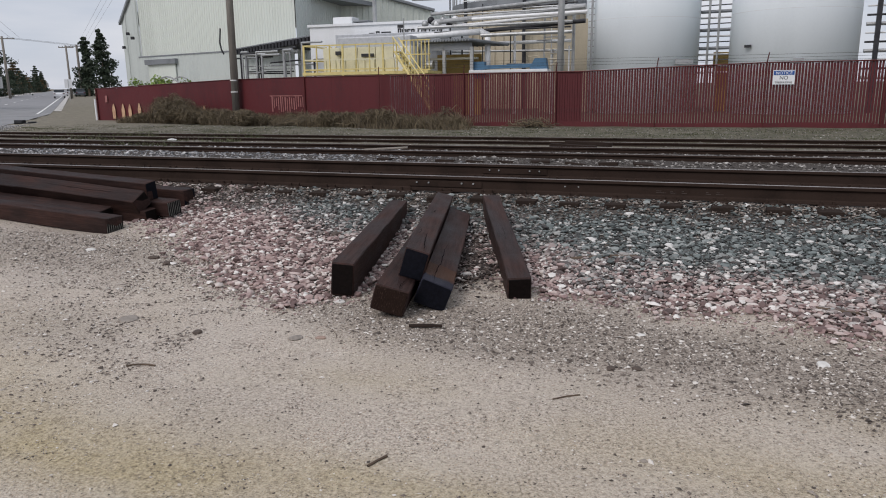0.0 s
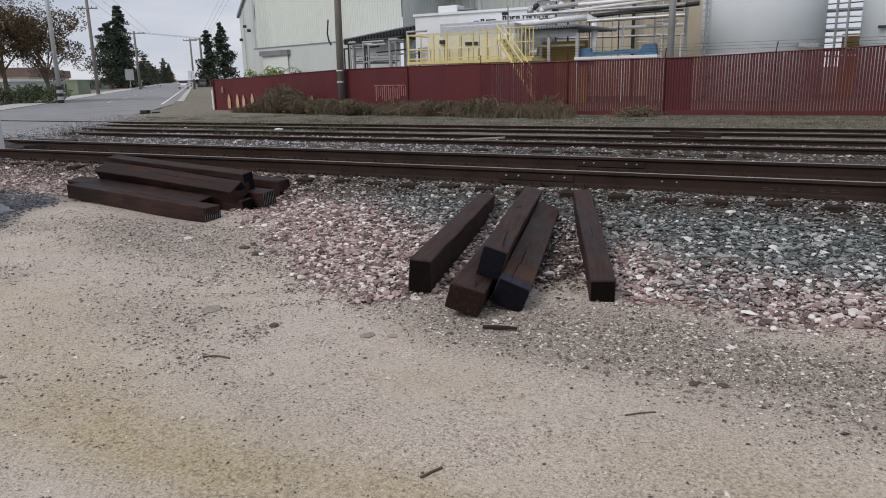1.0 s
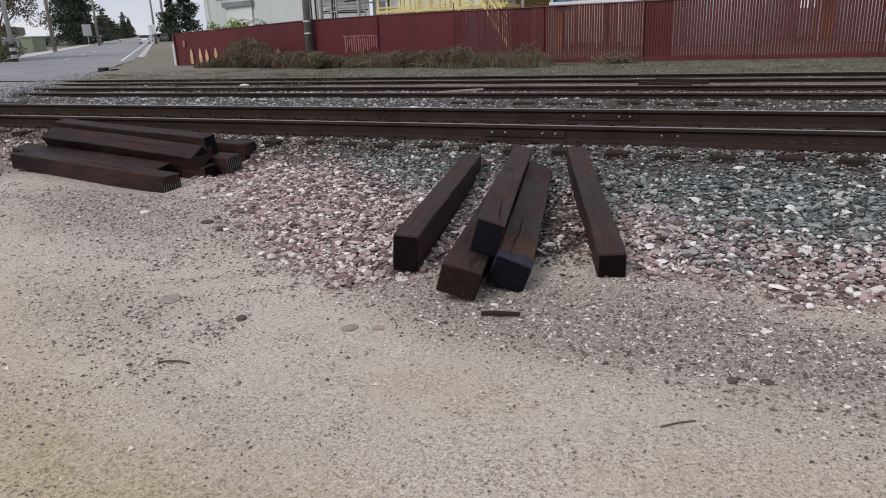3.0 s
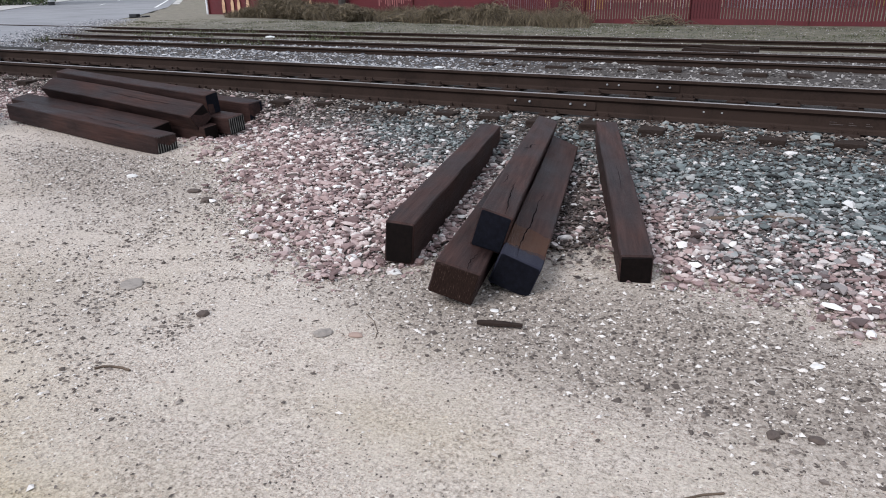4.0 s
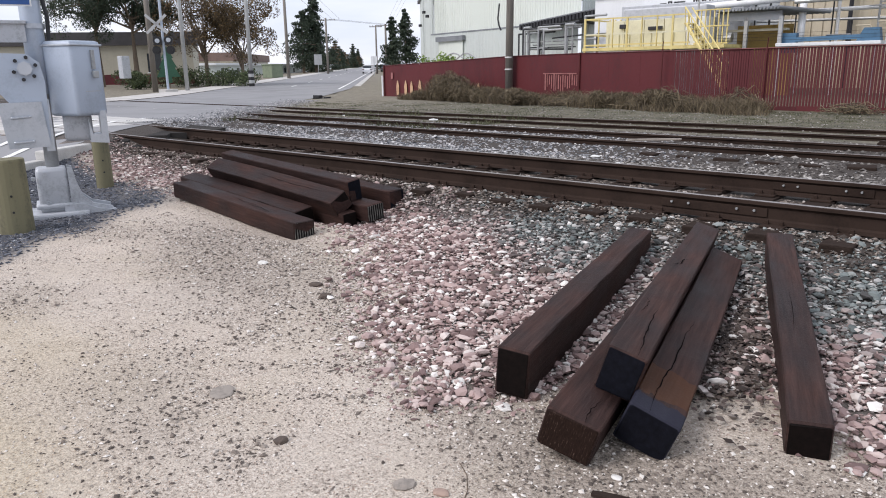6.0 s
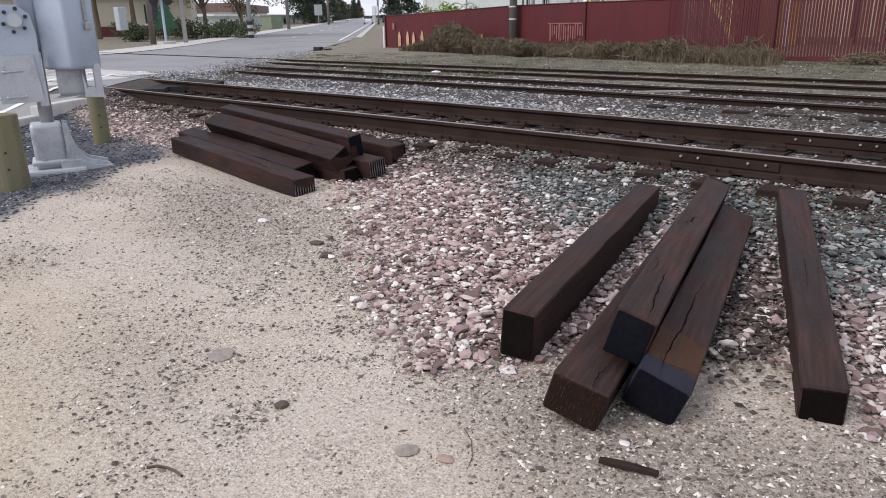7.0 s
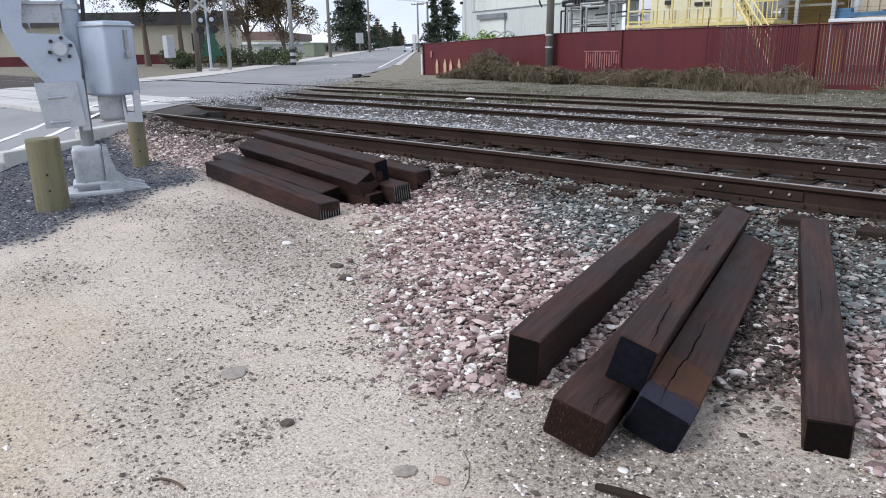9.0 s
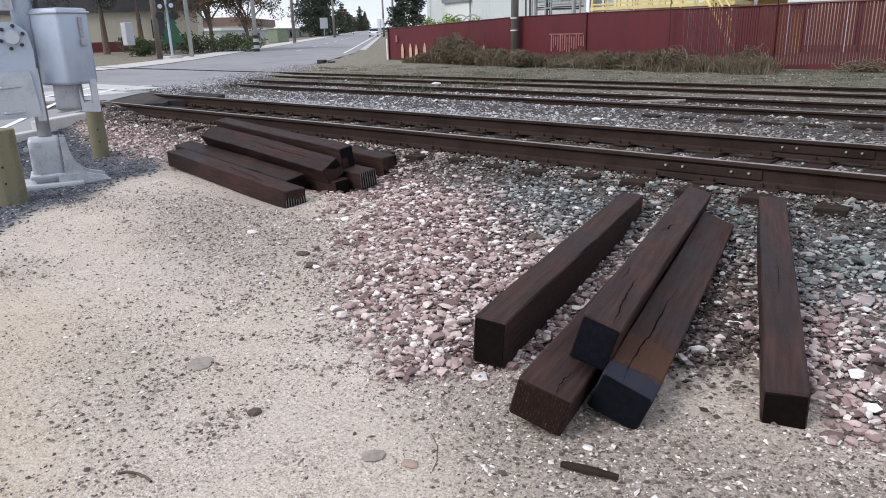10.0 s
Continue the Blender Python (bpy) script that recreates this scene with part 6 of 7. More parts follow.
def car(x, y, ang, paint, label):
    c = thing("car", (x, y, 0), label, "car", "cars on the road")
    m = pose(x, y, 0.03 + float(rise(x, y)), 0, 0, ang)
    bm = B()
    add_prism(bm, [(-2.2, 0.35), (2.2, 0.35), (2.25, 0.75), (1.5, 0.95), (-2.1, 0.98), (-2.25, 0.7)], 1.75, m @ Matrix.Translation((0, 0.875, 0)) @ Matrix.Rotation(radians(90), 4, "X"))
    part("body", bm, paint, c)
    bm = B()
    add_prism(bm, [(-1.9, 0.96), (1.1, 0.96), (0.4, 1.48), (-1.4, 1.5)], 1.55, m @ Matrix.Translation((0, 0.775, 0)) @ Matrix.Rotation(radians(90), 4, "X"))
    part("cabin", bm, M_GLASSDARK, c, "dark glazed cabin")
    bm = B()
    add_prism(bm, [(-1.5, 1.49), (0.5, 1.49), (0.3, 1.56), (-1.3, 1.56)], 1.5, m @ Matrix.Translation((0, 0.75, 0)) @ Matrix.Rotation(radians(90), 4, "X"))
    part("roof", bm, paint, c)
    for wx in (-1.35, 1.35):
        for wy in (-0.85, 0.65):
            w = part("wheel", add_tube(B(), m @ Vector((wx, wy, 0.32)), m @ Vector((wx, wy + 0.2, 0.32)), 0.32, n=14), M_BLACK, c)
            part("rim", add_tube(B(), m @ Vector((wx, wy - 0.01, 0.32)), m @ Vector((wx, wy + 0.21, 0.32)), 0.17, n=10), M_STEELPOLE, w)
    for wy in (-0.7, 0.7):
        part("tail_lamp", add_box(B(), (-2.29, wy - 0.15, 0.68), (-2.2, wy + 0.15, 0.85), m), M_REDLAMP, c)


car(-104.5, 92.3, 135.4, M_CARWHITE, "white car on the far road")
car(-126.5, 116.5, 135.4, M_CARWHITE, "white car further along the road")
car(-116.0, 108.5, 135.4, M_CARGREY, "dark car parked at the roadside")


# ---- trees and shrubs ----
def leaf_cloud(vs, fs, cx, cy, cz, rx, ry, rz, n, size, rg, hollow=0.35, flat=1.0, slim=0.6):
    d = rg.normal(size=(n, 3))
    d /= np.linalg.norm(d, axis=1)[:, None]
    q = rg.uniform(hollow, 1, n) ** 0.5
    c = d * q[:, None] * np.array([rx, ry, rz]) + np.array([cx, cy, cz])
    u = rg.normal(size=(n, 3))
    u /= np.linalg.norm(u, axis=1)[:, None]
    w = np.cross(u, rg.normal(size=(n, 3)))
    w /= np.linalg.norm(w, axis=1)[:, None]
    s = size * rg.uniform(0.5, 1.4, n)[:, None]
    w[:, 2] *= flat
    k = len(vs)
    quad = np.stack([c - u * s, c + w * s * slim, c + u * s, c - w * s * slim], 1).reshape(-1, 3)
    vs.extend(quad.tolist())
    fs.extend([(k + 4 * i, k + 4 * i + 1, k + 4 * i + 2, k + 4 * i + 3) for i in range(n)])


def tree(name, x, y, h, r, kind, material, label, seed, trunk=0.25, start=0.2, bare=0):
    rg = np.random.RandomState(seed)
    rr = random.Random(seed)
    t = thing(name, (x, y, 0), label, "tree")
    bm = add_tube(B(), (x, y, float(rise(x, y)) - 0.2), (x, y, h * (0.95 if kind == "conifer" else 0.5)), trunk, trunk * 0.3, n=8)
    vs, fs = [], []
    if kind == "conifer":
        tiers = int(h * 1.1)
        for k in range(tiers):
            f = k / tiers
            z = h * (start + (1 - start) * f)
            rad = r * (1 - f) ** 0.85 * rr.uniform(0.6, 1.25) + 0.3
            for b in range(7):
                a = rr.uniform(0, 6.28)
                ln = rad * rr.uniform(0.45, 1.1)
                for q, w in ((0.3, 0.36), (0.6, 0.32), (0.9, 0.22)):
                    leaf_cloud(vs, fs, x + ln * q * math.cos(a), y + ln * q * math.sin(a), z - 0.16 * ln * q, ln * w + 0.1, ln * w + 0.1, 0.22 + 0.11 * ln, 22, 0.22, rg)
                if b < 2:
                    add_tube(bm, (x, y, z), (x + ln * 0.8 * math.cos(a), y + ln * 0.8 * math.sin(a), z - 0.1 * ln), 0.05, 0.02, n=4)
    else:
        limbs = []
        for k in range(11):
            a = rr.uniform(0, 6.28)
            z0 = h * rr.uniform(max(0.18, start), max(0.48, start + 0.12))
            e = (x + r * rr.uniform(0.4, 0.9) * math.cos(a), y + r * rr.uniform(0.4, 0.9) * math.sin(a), h * rr.uniform(0.55, 0.97))
            add_tube(bm, (x, y, z0), e, trunk * 0.4, trunk * 0.12, n=5)
            limbs.append(e)
            for _ in range(5 + bare):
                q = [c + rr.gauss(0, r * 0.32) for c in e]
                q[2] = min(h * 1.06, max(h * 0.35, q[2]))
                add_tube(bm, e, q, trunk * 0.12, 0.012, n=3)
                if bare == 0 or rr.random() < 0.7:
                    leaf_cloud(vs, fs, *q, r * 0.27, r * 0.27, r * 0.22, (260 if material is M_CONIFER else 150) if bare == 0 else 95, 0.085, rg)
            if bare == 0:
                leaf_cloud(vs, fs, *e, r * 0.45, r * 0.45, r * 0.33, 1300 if material is M_CONIFER else 700, 0.095, rg)
    part("trunk", bm, M_BARK, t, "brown trunk and limbs")
    cr = new("crown", raw_mesh("crown", np.array(vs) - np.array(t.location), fs, material))
    cr.parent = t
    BASE[cr] = BASE[t]
    return t


def by_road(s, o):
    p = ROAD * s + SIDE * o
    return p.x, p.y


tree("conifer", *by_road(166, -22.6), 14.6, 7.0, "conifer", M_CONIFER, "dense dark conifer by the far pavement", 1, 0.35, 0.20)
tree("conifer", *by_road(168, -20.0), 18.4, 6.2, "conifer", M_CONIFER, "tall ragged conifer by the far pavement", 2, 0.35, 0.18)
tree("conifer", *by_road(180, -20.6), 11.5, 5.2, "conifer", M_CONIFER, "dark conifer further along the road", 3, 0.3, 0.12)
tree("conifer", *by_road(166, -2.4), 13.2, 3.2, "conifer", M_CONIFER, "open tall conifer behind the roadside pole", 4, 0.25, 0.22)
tree("conifer", *by_road(163, 0.6), 14.6, 3.7, "conifer", M_CONIFER, "tall open conifer behind the fence corner", 5, 0.28, 0.22)
tree("conifer", *by_road(170, -3.4), 7.0, 3.4, "conifer", M_CONIFER, "squat dark conifer behind the roadside pole", 6, 0.25, 0.05)
rr0 = random.Random(6)
for k in range(16):
    tree("conifer", *by_road(212 + 21 * k, -20.2 - rr0.uniform(0, 3)), (9.5, 11.0, 9.0, 14.5, 12.5)[k % 5] * rr0.uniform(0.75, 0.95) * (1 + 0.01 * k), rr0.uniform(3.4, 4.6), "conifer", M_CONIFER if k % 3 else M_OAK, "dark distant roadside tree", 20 + k, 0.25, 0.08)
for k in range(4):
    tree("conifer", *by_road(300 + 60 * k, -1 + rr0.uniform(-2, 3)), rr0.uniform(6, 9), rr0.uniform(2.6, 4), "conifer", M_CONIFER, "dark distant roadside tree", 40 + k, 0.25, 0.05)
tree("broadleaf_tree", -63.8, 33.0, 9.8, 4.1, "leafy", M_OAK, "half-bare tree with brown-gold leaves", 50, 0.26, 0.2, 7)
tree("broadleaf_tree", -62.0, 35.8, 7.4, 3.2, "leafy", M_OAK, "round brown-green tree by the pavement", 51, 0.22)
tree("broadleaf_tree", -71.0, 26.0, 12.5, 4.6, "leafy", M_CONIFER, "dark dense tree with drooping boughs", 52, 0.36, 0.42)
tree("broadleaf_tree", -68.4, 28.3, 12.0, 3.6, "leafy", M_CONIFER, "dark dense tree with drooping boughs", 53, 0.32, 0.42)


def shrub(x, y, r, h, material, label, seed, n=2200, size=0.09, slim=0.6):
    rg = np.random.RandomState(seed)
    rr = random.Random(seed)
    vs, fs = [], []
    z = float(land(x, y))
    for k in range(9):
        leaf_cloud(vs, fs, rr.gauss(0, r * 0.45), rr.gauss(0, r * 0.45), h * rr.uniform(0.25, 0.7), r * 0.5, r * 0.5, h * 0.42, n // 9, size, rg, slim=slim)
    v = np.array(vs)
    v[:, 2] = np.clip(v[:, 2], 0, None)
    ob = new("shrub", raw_mesh("shrub", v, fs, material))
    ob.location = (x, y, z)
    return tagged(ob, label, "shrub", "shrubs across the road")


shrub(-61.0, 31.4, 1.9, 1.7, M_BUSH, "clipped dull green shrub by the pavement", 1)
shrub(-59.6, 33.4, 1.9, 1.6, M_BUSH, "clipped dull green shrub by the pavement", 2)
shrub(-62.6, 28.6, 1.7, 1.9, M_BUSH, "clipped dark green shrub by the warehouse", 3)
shrub(-59.5, 23.6, 1.5, 1.6, M_BUSH, "clipped dark green shrub beside the poles", 4)
shrub(-34.0, 32.6, 1.2, 2.3, M_LIME, "bright green bush behind the fence", 5)
shrub(-31.6, 31.6, 1.2, 2.2, M_LIME, "bright green bush behind the fence", 6)
for k, (x, y, r, h) in enumerate(((-22.9, 19.4, 0.7, 0.45), (-22.0, 19.2, 0.9, 1.2), (-21.2, 19.0, 0.9, 1.0), (-20.3, 18.6, 0.8, 0.8), (-18.9, 18.2, 0.8, 0.6), (-16.2, 17.5, 0.8, 0.6), (-12.2, 17.2, 0.7, 0.55), (-10.2, 17.0, 0.8, 0.65))):
    ob = shrub(x, y, r, h, M_WEED, "dry brown tangled bush against the red fence", 70 + k, 8000, 0.10, 0.09)
    ob.name = "dry_bush"
    tagged(ob, "dry brown tangled bush against the red fence", "bush", "dry bushes along the fence")

# ---- litter and small things ----


def chunk(name, x, y, size, material, label, category, seed, flat=0.5, z=None):
    rr = random.Random(seed)
    bm = B()
    bmesh.ops.create_icosphere(bm, subdivisions=2, radius=1)
    for v in bm.verts:
        k = 1 + 0.28 * noise.noise(v.co * 1.6 + Vector((seed, 0, 0)))
        v.co = Vector((v.co.x * size * k, v.co.y * size * 0.75 * k, v.co.z * size * flat * k))
    me = finish(bm, name, material)
    ob = new(name, me)
    ob.matrix_world = pose(x, y, (float(land(x, y)) if z is None else z) + size * flat * 0.45, 0, 0, rr.uniform(0, 360))
    return tagged(ob, label, category)


M_CLOD = worn("dark_clod", (0.11, 0.085, 0.07), (0.06, 0.045, 0.04), 0.95, 0, 12, 60, 0.8, 0.004)
M_FLATSTONE = worn("grey_flat_stone", (0.30, 0.265, 0.23), (0.17, 0.15, 0.13), 0.9, 0, 8, 60, 0.6, 0.003)
M_PINKSTONE = worn("dull_pink_stone", (0.36, 0.26, 0.21), (0.26, 0.19, 0.155), 0.9, 0, 8, 60, 0.6, 0.003)
M_WHITESTONE = worn("white_quartz_stone", (0.70, 0.68, 0.64), (0.52, 0.49, 0.45), 0.8, 0, 10, 60, 0.5, 0.003)
for k, (x, y, s, m, lab) in enumerate(((-2.28, -4.32, 0.038, M_CLOD, "dark clod of earth on the dirt"), (-3.69, -2.88, 0.05, M_CLOD, "dark stone at the ballast edge"), (-3.49, -2.11, 0.065, M_CLOD, "dark pointed stone in the ballast"), (-2.99, -1.78, 0.06, M_CLOD, "dark stone in the ballast"), (-2.70, -1.53, 0.075, M_CLOD, "dark rounded stone in the ballast"), (0.33, -4.15, 0.03, M_CLOD, "small dark clod on the dirt"), (0.47, -4.12, 0.03, M_CLOD, "small dark clod on the dirt"), (-3.95, -2.75, 0.05, M_CLOD, "dark stone at the ballast edge"),
                                           (-1.71, -3.43, 0.05, M_WHITESTONE, "white stone beside the tie end"), (-4.84, -2.60, 0.055, M_WHITESTONE, "flat white chip of stone"), (1.45, -3.75, 0.05, M_WHITESTONE, "pale flat chip on the dirt"), (0.45, -3.55, 0.03, M_WHITESTONE, "small white stone on the grit"), (-1.0, -3.62, 0.025, M_WHITESTONE, "small white stone on the grit"), (-2.05, -3.35, 0.05, M_WHITESTONE, "white stone at the ballast edge"), (-0.27, -3.0, 0.045, M_WHITESTONE, "white stone beside the tie"))):
    chunk("loose_stone", x, y, s, m, lab, "stone", k + 3, 0.26 if m is M_WHITESTONE else 0.42)
chunk("flat_stone", -2.94, -4.2, 0.085, M_FLATSTONE, "flat grey stone set in the dirt", "stone", 41, 0.12)
chunk("flat_stone", -1.62, -4.21, 0.05, M_FLATSTONE, "flat grey stone on the dirt", "stone", 42, 0.25)
chunk("flat_stone", -1.47, -4.16, 0.036, M_PINKSTONE, "flat reddish stone on the dirt", "stone", 43, 0.25)


def splinter(a, b, w, h, label, name="wood_splinter", material=None):
    a, b = Vector(a), Vector(b)
    d = b - a
    bm = B()
    n = 8
    rr = random.Random(int(w * 1000))
    top, bot = [], []
    for k in range(n + 1):
        f = k / n
        ww = w * (0.55 + 0.45 * math.sin(math.pi * (0.15 + 0.8 * f))) * rr.uniform(0.85, 1.1)
        zz = 0.002 * math.sin(f * 3.1)
        top.append((bm.verts.new((d.length * f, -ww / 2, h + zz)), bm.verts.new((d.length * f, ww / 2, h * 0.9 + zz))))
        bot.append((bm.verts.new((d.length * f, -ww / 2, zz)), bm.verts.new((d.length * f, ww / 2, zz))))
    for k in range(n):
        bm.faces.new((top[k][0], top[k + 1][0], top[k + 1][1], top[k][1]))
        bm.faces.new((bot[k][1], bot[k + 1][1], bot[k + 1][0], bot[k][0]))
        bm.faces.new((bot[k][0], bot[k + 1][0], top[k + 1][0], top[k][0]))
        bm.faces.new((top[k][1], top[k + 1][1], bot[k + 1][1], bot[k][1]))
    bm.faces.new((top[0][0], top[0][1], bot[0][1], bot[0][0]))
    bm.faces.new((top[n][1], top[n][0], bot[n][0], bot[n][1]))
    ob = new(name, finish(bm, name, material or M_SLEEPER))
    ob.matrix_world = pose(a.x, a.y, float(land(a.x, a.y)) + 0.006, 0, 0, math.degrees(math.atan2(d.y, d.x)))
    return tagged(ob, label, "wood")


splinter((-1.01, -3.8, 0), (-0.8, -3.74, 0), 0.036, 0.014, "dark wooden splinter lying before the ties")


def twig(pts, r, label="thin dark twig lying on the dirt"):
    cu = bpy.data.curves.new("twig", "CURVE")
    cu.dimensions, cu.bevel_depth, cu.bevel_resolution = "3D", r, 1
    cu.materials.append(M_TWIG)
    s = cu.splines.new("POLY")
    s.points.add(len(pts) - 1)
    for p, (x, y) in zip(s.points, pts):
        p.co = (x, y, float(land(x, y)) + r * 0.9, 1)
    return tagged(new("twig", cu), label, "twig")


twig([(-2.3, -4.93), (-2.28, -4.9), (-2.24, -4.88), (-2.2, -4.87), (-2.15, -4.87)], 0.0055)
twig([(-0.52, -5.52), (-0.5, -5.47), (-0.475, -5.42)], 0.006)
twig([(0.1, -4.66), (0.16, -4.60), (0.22, -4.56)], 0.004)
twig([(-1.55, -3.95), (-1.47, -4.0), (-1.40, -4.08), (-1.37, -4.14)], 0.0018, "thin pale dead stem by the ties")
twig([(-0.25, -1.9), (0.05, -1.75), (0.3, -1.72)], 0.018, "grey stick lying in the ballast")
twig([(1.55, -2.75), (1.75, -2.8), (1.95, -2.78)], 0.014, "dark stick at the ballast edge")

for k, (x, y, s) in enumerate(((-8.6, 6.75, 0.16), (-8.35, 6.7, 0.10), (-5.7, 4.55, 0.16), (-4.46, 6.6, 0.07), (-13.5, 9.3, 0.25), (-2.1, 11.2, 0.14), (-5.0, 4.0, 0.08), (-11.5, 5.3, 0.10), (-12.6, 4.8, 0.12), (-9.6, 8.5, 0.1), (-17.5, 9.5, 0.12))):
    chunk("litter", x, y, s * 0.62, M_PAPER, "scrap of dirty white litter by the tracks", "litter", 60 + k, 0.25)
bl = B()
add_box(bl, (-30.3, 18.6, 0.03), (-29.0, 19.0, 0.14), bevel=0.03)
add_box(bl, (-30.2, 18.55, 0.12), (-29.7, 18.8, 0.28), bevel=0.03)
add_box(bl, (-29.4, 18.6, 0.12), (-29.15, 18.9, 0.2), bevel=0.02)
solid("tyre_scrap", bl, M_BLACK, "torn black rubber scrap lying at the roadside", "litter")
pl = B()
add_box(pl, (0, 0, 0), (1.0, 0.09, 0.035), pose(-6.2, 6.65, 0.2, 0, -3, 8), bevel=0.008)
solid("plank", pl, M_FLATSTONE, "pale grey plank lying on the old track", "wood")
for k, (x, y, a) in enumerate(((-2.25, 7.75, 4), (-2.2, 7.6, -8), (-1.9, 7.7, 2))):
    b2 = B()
    add_box(b2, (0, 0, 0), (1.0, 0.12, 0.09), pose(x, y, 0.2 + 0.05 * k, 0, 2, a), bevel=0.01)
    solid("timber_offcut", b2, M_SLEEPER, "weathered timber offcut on the second track", "wood", "timber offcuts")
rr = random.Random(3)
for k in range(9):
    b2 = B()
    x = -5.2 + 0.62 * k
    add_box(b2, (0, 0, 0), (rr.uniform(0.25, 0.4), rr.uniform(0.16, 0.24), 0.12), pose(x, 5.15 - rr.uniform(0, 0.12), 0.08, rr.uniform(-6, 6), rr.uniform(-6, 6), rr.uniform(-12, 12)), bevel=0.015)
    solid("sleeper_stub", b2, M_SLEEPER, "broken dark sleeper end sticking out of the gravel", "wood", "sleeper stubs")
for k, (x, y, s) in enumerate(((-11.7, -0.22, 0.08), (-12.3, -0.28, 0.07), (-12.1, -0.22, 0.10), (-12.5, -0.2, 0.06), (-11.9, -0.36, 0.06), (-12.2, -0.42, 0.05), (-12.6, -0.35, 0.08))):
    chunk("asphalt_lump", x, y, s, M_DARKASPH, "black crumbled lump of asphalt at the crossing edge", "asphalt", 90 + k, 0.45)

# ---- stones, laid last ----
ICO = B()
bmesh.ops.create_icosphere(ICO, subdivisions=1, radius=1)
ICO.verts.ensure_lookup_table()
ICO_V = np.array([v.co[:] for v in ICO.verts])
ICO_F = np.array([[v.index for v in f.verts] for f in ICO.faces])
ICO.free()


# a plainer, sharper chip for the smallest sizes
CHIP_V = np.array([(1, 0, 0.1), (-1, 0, -0.1), (0, 1, 0), (0, -1, 0.1), (0.2, 0.1, 1), (0, 0, -1)], float)
CHIP_F = np.array([(0, 2, 4), (2, 1, 4), (1, 3, 4), (3, 0, 4), (2, 0, 5), (1, 2, 5), (3, 1, 5), (0, 3, 5)])
# grit: a low four-sided point, half sunk in the dirt
GRIT_V = np.array([(1, 0.1, -0.3), (0.1, 1, -0.3), (-1, 0, -0.3), (0, -1, -0.3), (0.15, 0.1, 1)], float)
GRIT_F = np.array([(0, 1, 4), (1, 2, 4), (2, 3, 4), (3, 0, 4)])


def stones(name, xs, ys, size, material, label, seed, sink=0.3, lift=0.0, shape=(ICO_V, ICO_F)):
    rg = np.random.RandomState(seed)
    n = len(xs)
    SV, SF = shape
    v = np.repeat(SV[None], n, 0) * rg.uniform(0.62, 1.25, (n, len(SV), 1))
    sc = np.stack([rg.uniform(0.8, 1.45, n), rg.uniform(0.6, 1.05, n), rg.uniform(0.28, 0.62, n)], -1) * size[:, None]
    v = v * sc[:, None]
    a, b = rg.uniform(0, 6.283, n), rg.normal(0, 0.38, n)
    ca, sa, cb, sb = np.cos(a), np.sin(a), np.cos(b), np.sin(b)
    x, y, z = v[..., 0], v[..., 1], v[..., 2]
    y, z = y * cb[:, None] - z * sb[:, None], y * sb[:, None] + z * cb[:, None]
    x, y = x * ca[:, None] - y * sa[:, None], x * sa[:, None] + y * ca[:, None]
    base = land(xs, ys) + size * (0.45 - sink) + lift
    v = np.stack([x + xs[:, None], y + ys[:, None], z + base[:, None]], -1).reshape(-1, 3)
    f = (SF[None] + (np.arange(n) * len(SV))[:, None, None]).reshape(-1, 3)
    ob = new(name, raw_mesh(name, v, f, material))
    return tagged(ob, label, "gravel", kind="stuff")


rg = np.random.RandomState(1)
# the ballast shoulder beside the main track
n = 112000
xs = rg.uniform(-12.6, 5.2, n)
ys = rg.uniform(-4.1, -0.1, n)
edge = np.interp(xs, EDGE_X, EDGE_Y) + 0.10 * np.sin(xs * 7.0) + 0.06 * np.sin(xs * 17 + 2)
keep = rg.uniform(0, 1, n) < smooth((ys - edge + 0.12 + 0.35 * feather(xs)) / (0.2 + 1.05 * feather(xs)))
off = SIDE.x * xs + SIDE.y * ys
keep &= off > road_edge(ys) + 0.35
keep &= ~((xs > -8.2) & (xs < -5.35) & (ys > -1.95 - 0.12 * (xs + 5.26)) & (ys < -0.55 - 0.12 * (xs + 5.2)))
# brown dirt takes over close to the rail
keep &= (ys < -0.62 + 0.1 * np.sin(xs * 3.3)) | (rg.uniform(0, 1, n) < 0.3)
xs, ys = xs[keep], ys[keep]
size = np.clip(rg.lognormal(-4.12, 0.43, len(xs)), 0.007, 0.046)
far_left = xs < -8.5
size[far_left] *= 0.85
lift = rg.uniform(0, 0.02, len(xs))
small = size < 0.0155
stones("ballast_stones", xs[~small], ys[~small], size[~small], M_STONE, "loose crushed stone, grey-green by the rails and pinkish white outwards", 2, 0.25, lift[~small])
stones("ballast_chips", xs[small], ys[small], size[small], M_STONE, "smaller crushed stone, grey-green by the rails and pinkish white outwards", 12, 0.25, lift[small], shape=(CHIP_V, CHIP_F))
# smaller filling between them
n = 62000
xf, yf = rg.uniform(-11, 4.5, n), rg.uniform(-4.0, -0.3, n)
edge = np.interp(xf, EDGE_X, EDGE_Y)
keep = (rg.uniform(0, 1, n) < smooth((yf - edge + 0.3 + 0.4 * feather(xf)) / (0.4 + 1.0 * feather(xf)))) & (SIDE.x * xf + SIDE.y * yf > road_edge(yf) + 0.35)
xf, yf = xf[keep], yf[keep]
stones("small_ballast", xf, yf, rg.uniform(0.007, 0.019, len(xf)), M_STONE, "small chips between the ballast stones", 3, 0.2, shape=(CHIP_V, CHIP_F))
